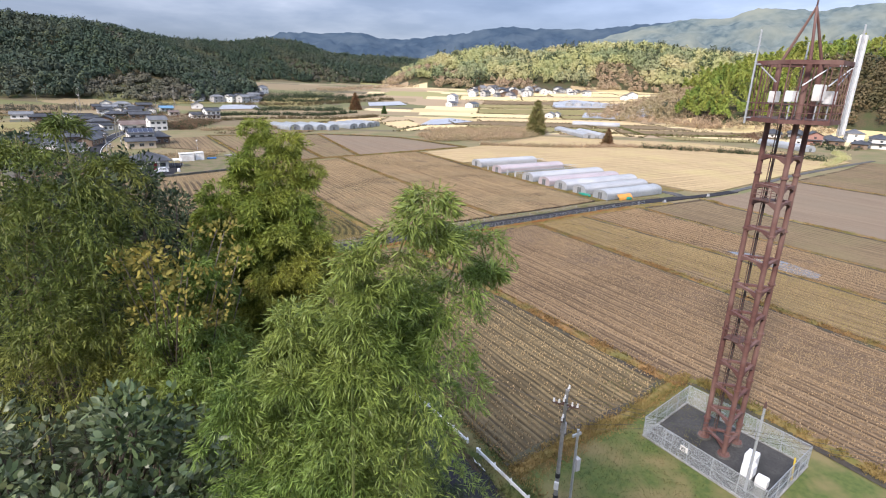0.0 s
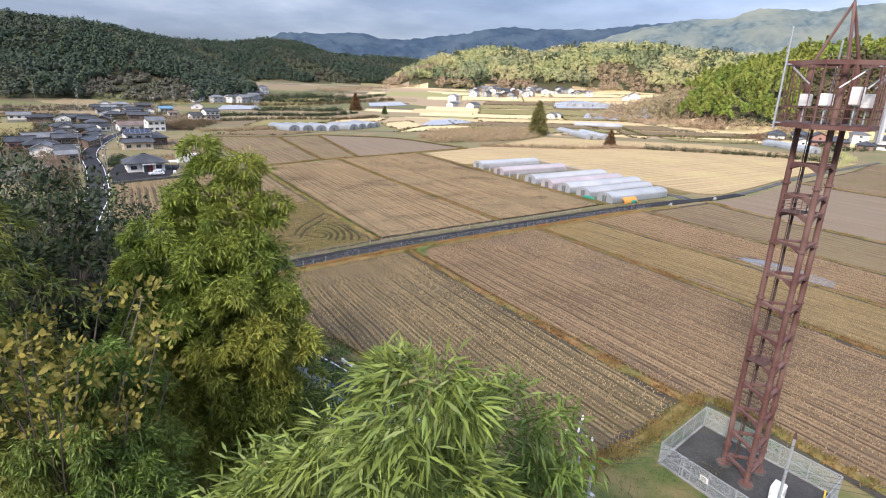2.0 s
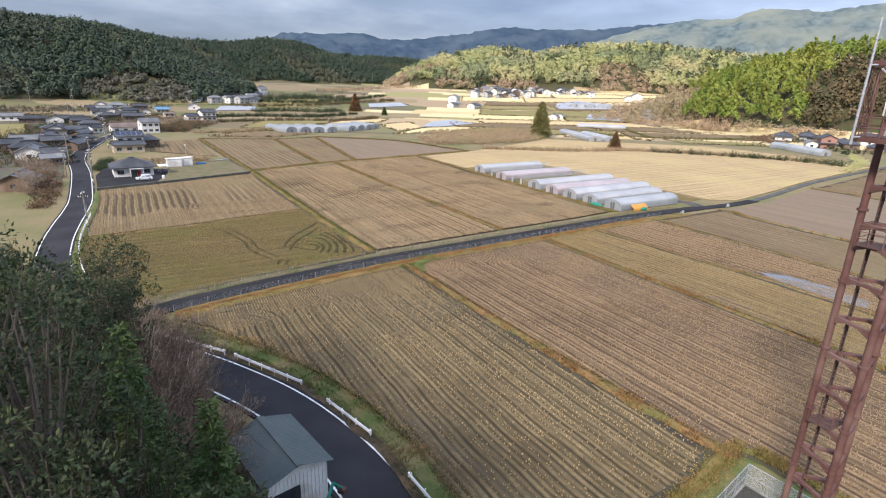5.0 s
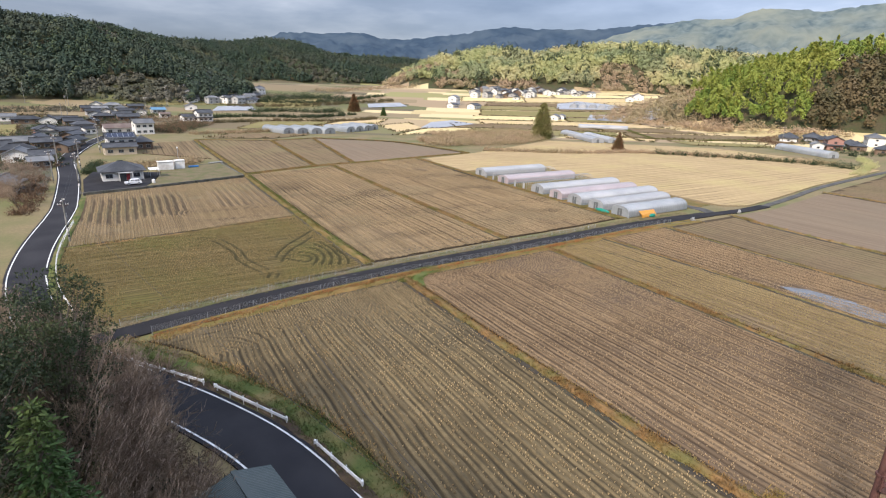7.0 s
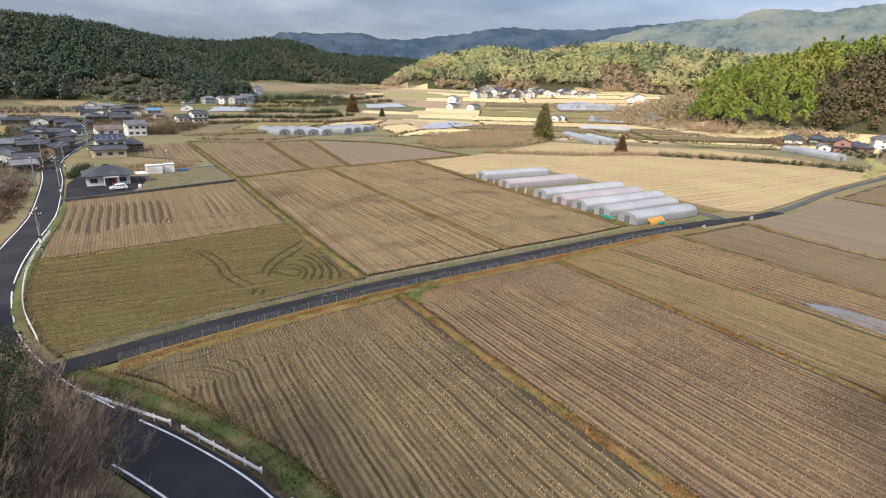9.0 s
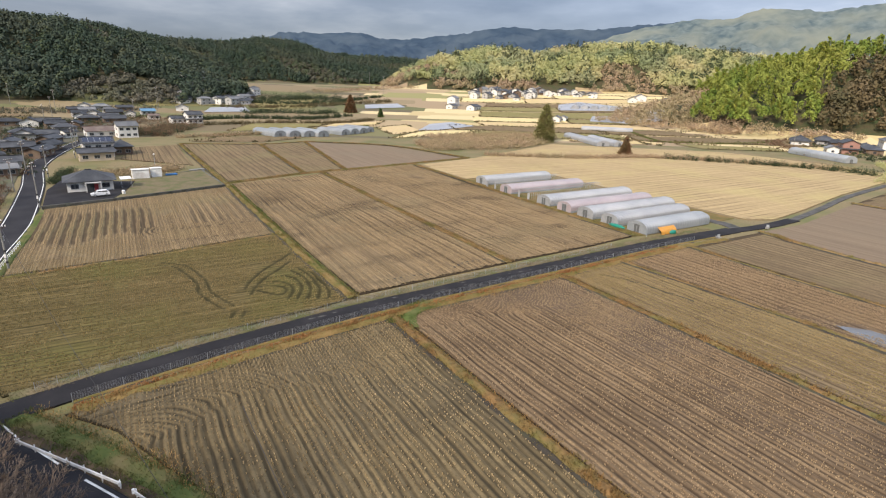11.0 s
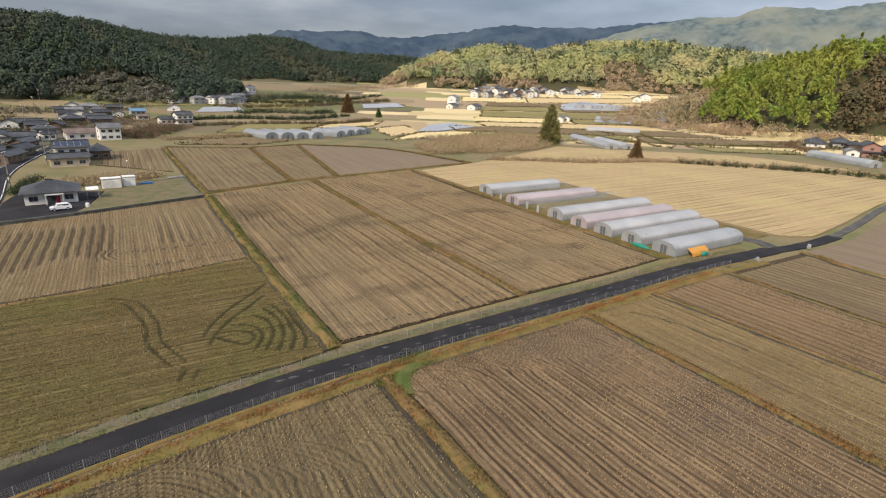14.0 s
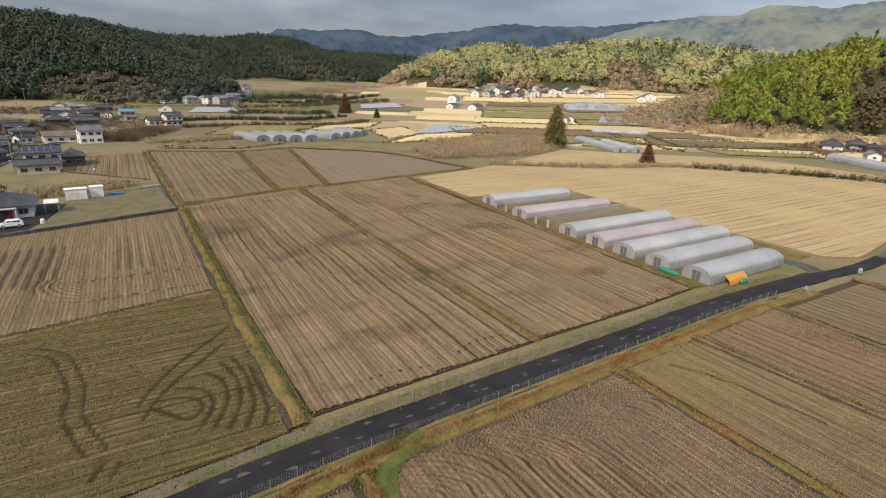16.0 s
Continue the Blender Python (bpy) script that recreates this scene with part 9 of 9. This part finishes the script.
# ---- stubble and grass ----
def stubble(name, key, row, gap, material, seed, size=(0.13, 0.15), skip=0.05, clip=None, wander=0.015, bare_at=0.85, cut=0.35, jitter=0.014):
    """Tufts of cut rice straw in rows inside a paddy; none stand in the furrows or on bare spots."""
    rng = np.random.default_rng(seed)
    poly = clip or PADDY[key][0]
    axis, period, width, depth, warp, patchy = TILTH[key]
    p = np.asarray(poly)
    x0, y0, x1, y1 = p[:, 0].min(), p[:, 1].min(), p[:, 0].max(), p[:, 1].max()
    if axis == 0:
        rows, along_ = (np.arange(math.floor(x0 / row), x1 / row) + 0.5) * row, np.arange(y0, y1, gap)
    else:
        rows, along_ = (np.arange(math.floor(y0 / row), y1 / row) + 0.5) * row, np.arange(x0, x1, gap)
    a, b = np.meshgrid(rows, along_, indexing="ij")
    a = (a - 0.12 * np.sin(b * 0.21 + len(key) * 1.3) - 0.06 * np.sin(b * 0.83) + wander * np.sin(b * 0.5 + a * 0.8)).ravel()
    b = b.ravel()
    a = a + rng.normal(size=a.shape) * jitter
    b = b + rng.normal(size=b.shape) * 0.03
    x, y = (a, b) if axis == 0 else (b, a)
    keep = inside(poly, x, y) & (rng.random(x.shape) > skip)
    x, y = x[keep], y[keep]
    keep = furrow(key, x, y) + rng.normal(size=len(x)) * 0.1 < cut
    x, y = x[keep], y[keep]
    bare = waves(x * 0.9, y * 0.6, seed) + 0.5 * waves(x * 3.1, y * 2.7, seed + 1.0)
    keep = bare + rng.normal(size=len(x)) * 0.12 < bare_at
    x, y = x[keep], y[keep]
    n = len(x)
    h = depth + size[1] * rng.uniform(0.8, 1.15, n)
    w = size[0] * rng.uniform(0.8, 1.2, n) / 2
    v = []
    t = rng.uniform(0, np.pi, n)
    for k in range(2):
        t = t + k * np.pi / 2
        dx, dy = np.cos(t) * w, np.sin(t) * w
        lean = rng.normal(size=(n, 2)) * 0.03
        z = np.full(n, depth * 0.6)
        v.append(np.stack([np.stack([x - dx * 0.6, y - dy * 0.6, z], -1), np.stack([x + dx * 0.6, y + dy * 0.6, z], -1), np.stack([x + dx + lean[:, 0], y + dy + lean[:, 1], h], -1), np.stack([x - dx + lean[:, 0], y - dy + lean[:, 1], h], -1)], 1))
    me = quads_mesh(name, np.concatenate(v).reshape(-1, 3), 4)
    return tagged(part(name, me, material), "rows of cut rice stubble standing in the paddy", "stubble", kind="stuff")


stubble("stubble_near", "near", 0.36, 0.21, M["stubble"], 401, size=(0.125, 0.13), bare_at=0.75, wander=0.008, jitter=0.006)
stubble("stubble_brown", "brown", 0.385, 0.165, M["stubble_brown"], 402, size=(0.115, 0.095), bare_at=1.05, jitter=0.005, wander=0.005, clip=[(47.2, 29), (45.5, 85.0), (76.4, 87.0), (76.4, 5), (49.8, 5), (49.8, 26.8)])
stubble("stubble_straw", "straw", 0.36, 0.2, M["stubble_green"], 403, size=(0.14, 0.13), clip=[(78.6, 87.2), (92.4, 88.2), (94.2, 60), (94.8, 20), (78.4, 20)])
stubble("stubble_far_side", "brown_b", 0.38, 0.22, M["stubble_brown"], 404, size=(0.14, 0.13), clip=[(94.6, 88.2), (113.2, 89.2), (112.6, 60), (112.2, 30), (96.4, 30)])
stubble("stubble_olive", "olive", 0.32, 0.24, M["stubble_green"], 405, size=(0.15, 0.13), bare_at=0.8, wander=0.03, cut=0.25)
stubble("stubble_ribbed", "ribbed", 0.35, 0.34, M["stubble"], 406, size=(0.14, 0.11), skip=0.2)
stubble("stubble_mid_a", "mid_a", 0.40, 0.33, M["stubble"], 407, size=(0.14, 0.10), skip=0.2, cut=0.2)
stubble("stubble_mid_b", "mid_b", 0.4166, 0.36, M["stubble"], 408, size=(0.14, 0.10), skip=0.2, cut=0.2)


def tufts(name, pts, width, n, height, material, label, seed, z=0.1, blade=0.05):
    """Grass blades along a strip."""
    rng = np.random.default_rng(seed)
    p = resample(pts, 1.0)
    nn = normals2(p)
    i = rng.integers(0, len(p), n)
    c = p[i][:, :2] + nn[i] * (rng.uniform(-0.5, 0.5, n) * width)[:, None] + rng.normal(size=(n, 2)) * 0.3
    clump = np.array([0.5 + 0.8 * abs(noise.noise((q[0] * 0.3, q[1] * 0.3, seed * 0.37))) for q in c])
    h = height * rng.uniform(0.4, 1.3, n) * clump * 1.4
    q = np.column_stack([c, np.full(n, z)])
    ax = rng.normal(size=(n, 3)) * 0.45 + np.array([0, 0, 1.0])
    me = quads_mesh(name, blades(q, ax, h, blade * rng.uniform(0.6, 1.6, n), rng=rng, shape=4, droop=0.3), 4)
    return tagged(part(name, me, material), label, "grass", kind="stuff")


for i, (pts, prof, mname) in enumerate(BUNDS):
    ln = sum(math.dist(a, b) for a, b in zip(pts[:-1], pts[1:]))
    tufts("bund_grass", pts, 0.6 if prof is LOW else 1.3, int(min(11000, ln * (30 if prof is LOW else 140))), 0.45, M[mname], "dry tan grass growing on a paddy bund", 500 + i, 0.1, 0.09)
tufts("verge_grass_mixed", [(x, y - 0.35) for x, y in NEAR_VERGE], 1.0, 5000, 0.4, M["verge_mixed"], "green and tan grass along the farm road ditch", 529, 0.05, 0.07)
tufts("verge_grass_red", [(x, y + 0.1) for x, y in NEAR_VERGE if x < 46 or int(x / 9) % 3 == 0], 0.9, 11000, 0.5, M["red_grass"], "russet dry grass along the farm road ditch", 520, 0.05, 0.07)
tufts("verge_grass_tan", [(x, y - 1.1) for x, y in NEAR_VERGE], 1.6, 9000, 0.35, M["dry_grass"], "tan grass at the paddy edge by the ditch", 521, 0.02, 0.06)
tufts("verge_grass_far", FAR_VERGE, 2.2, 9000, 0.3, M["verge_pale"], "dry grass between fence and paddies", 522, 0.05, 0.06)
tufts("verge_grass_bend", BEND_VERGE, 3.2, 12000, 0.4, M["lawn"], "patchy grass outside the road bend", 523, 0.05, 0.06)
tufts("verge_grass_bend_dry", [(x + 1.2, y + 0.6) for x, y in BEND_VERGE], 2.0, 5000, 0.4, M["dry_grass"], "dry grass at the paddy edge by the bend", 524, 0.02, 0.06)
tufts("strip_weeds", [(42.0, 96), (41.4, 120), (41.2, 150), (41.0, 193)], 1.5, 11000, 0.3, M["green_grass"], "green weeds beside the bund", 525, 0.1, 0.08)
tufts("lawn_grass", [(24, 12), (30, 20), (35, 25.5), (45, 27)], 12, 14000, 0.16, M["lawn"], "short rough grass round the compound", 526, 0.02, 0.05)
tufts("lawn_grass_dry", [(23, 24.6), (31, 26.2), (38, 26.6), (47.6, 28.2)], 1.6, 4500, 0.3, M["dry_grass"], "dry grass at the lawn's edge", 527, 0.02, 0.05)
tufts("ground_green_patch", [(44.4, 84.0), (46.0, 86.2), (51, 87.8)], 3.2, 8000, 0.3, M["green_grass"], "patch of fresh green grass at the bund's end", 528, 0.02, 0.07)
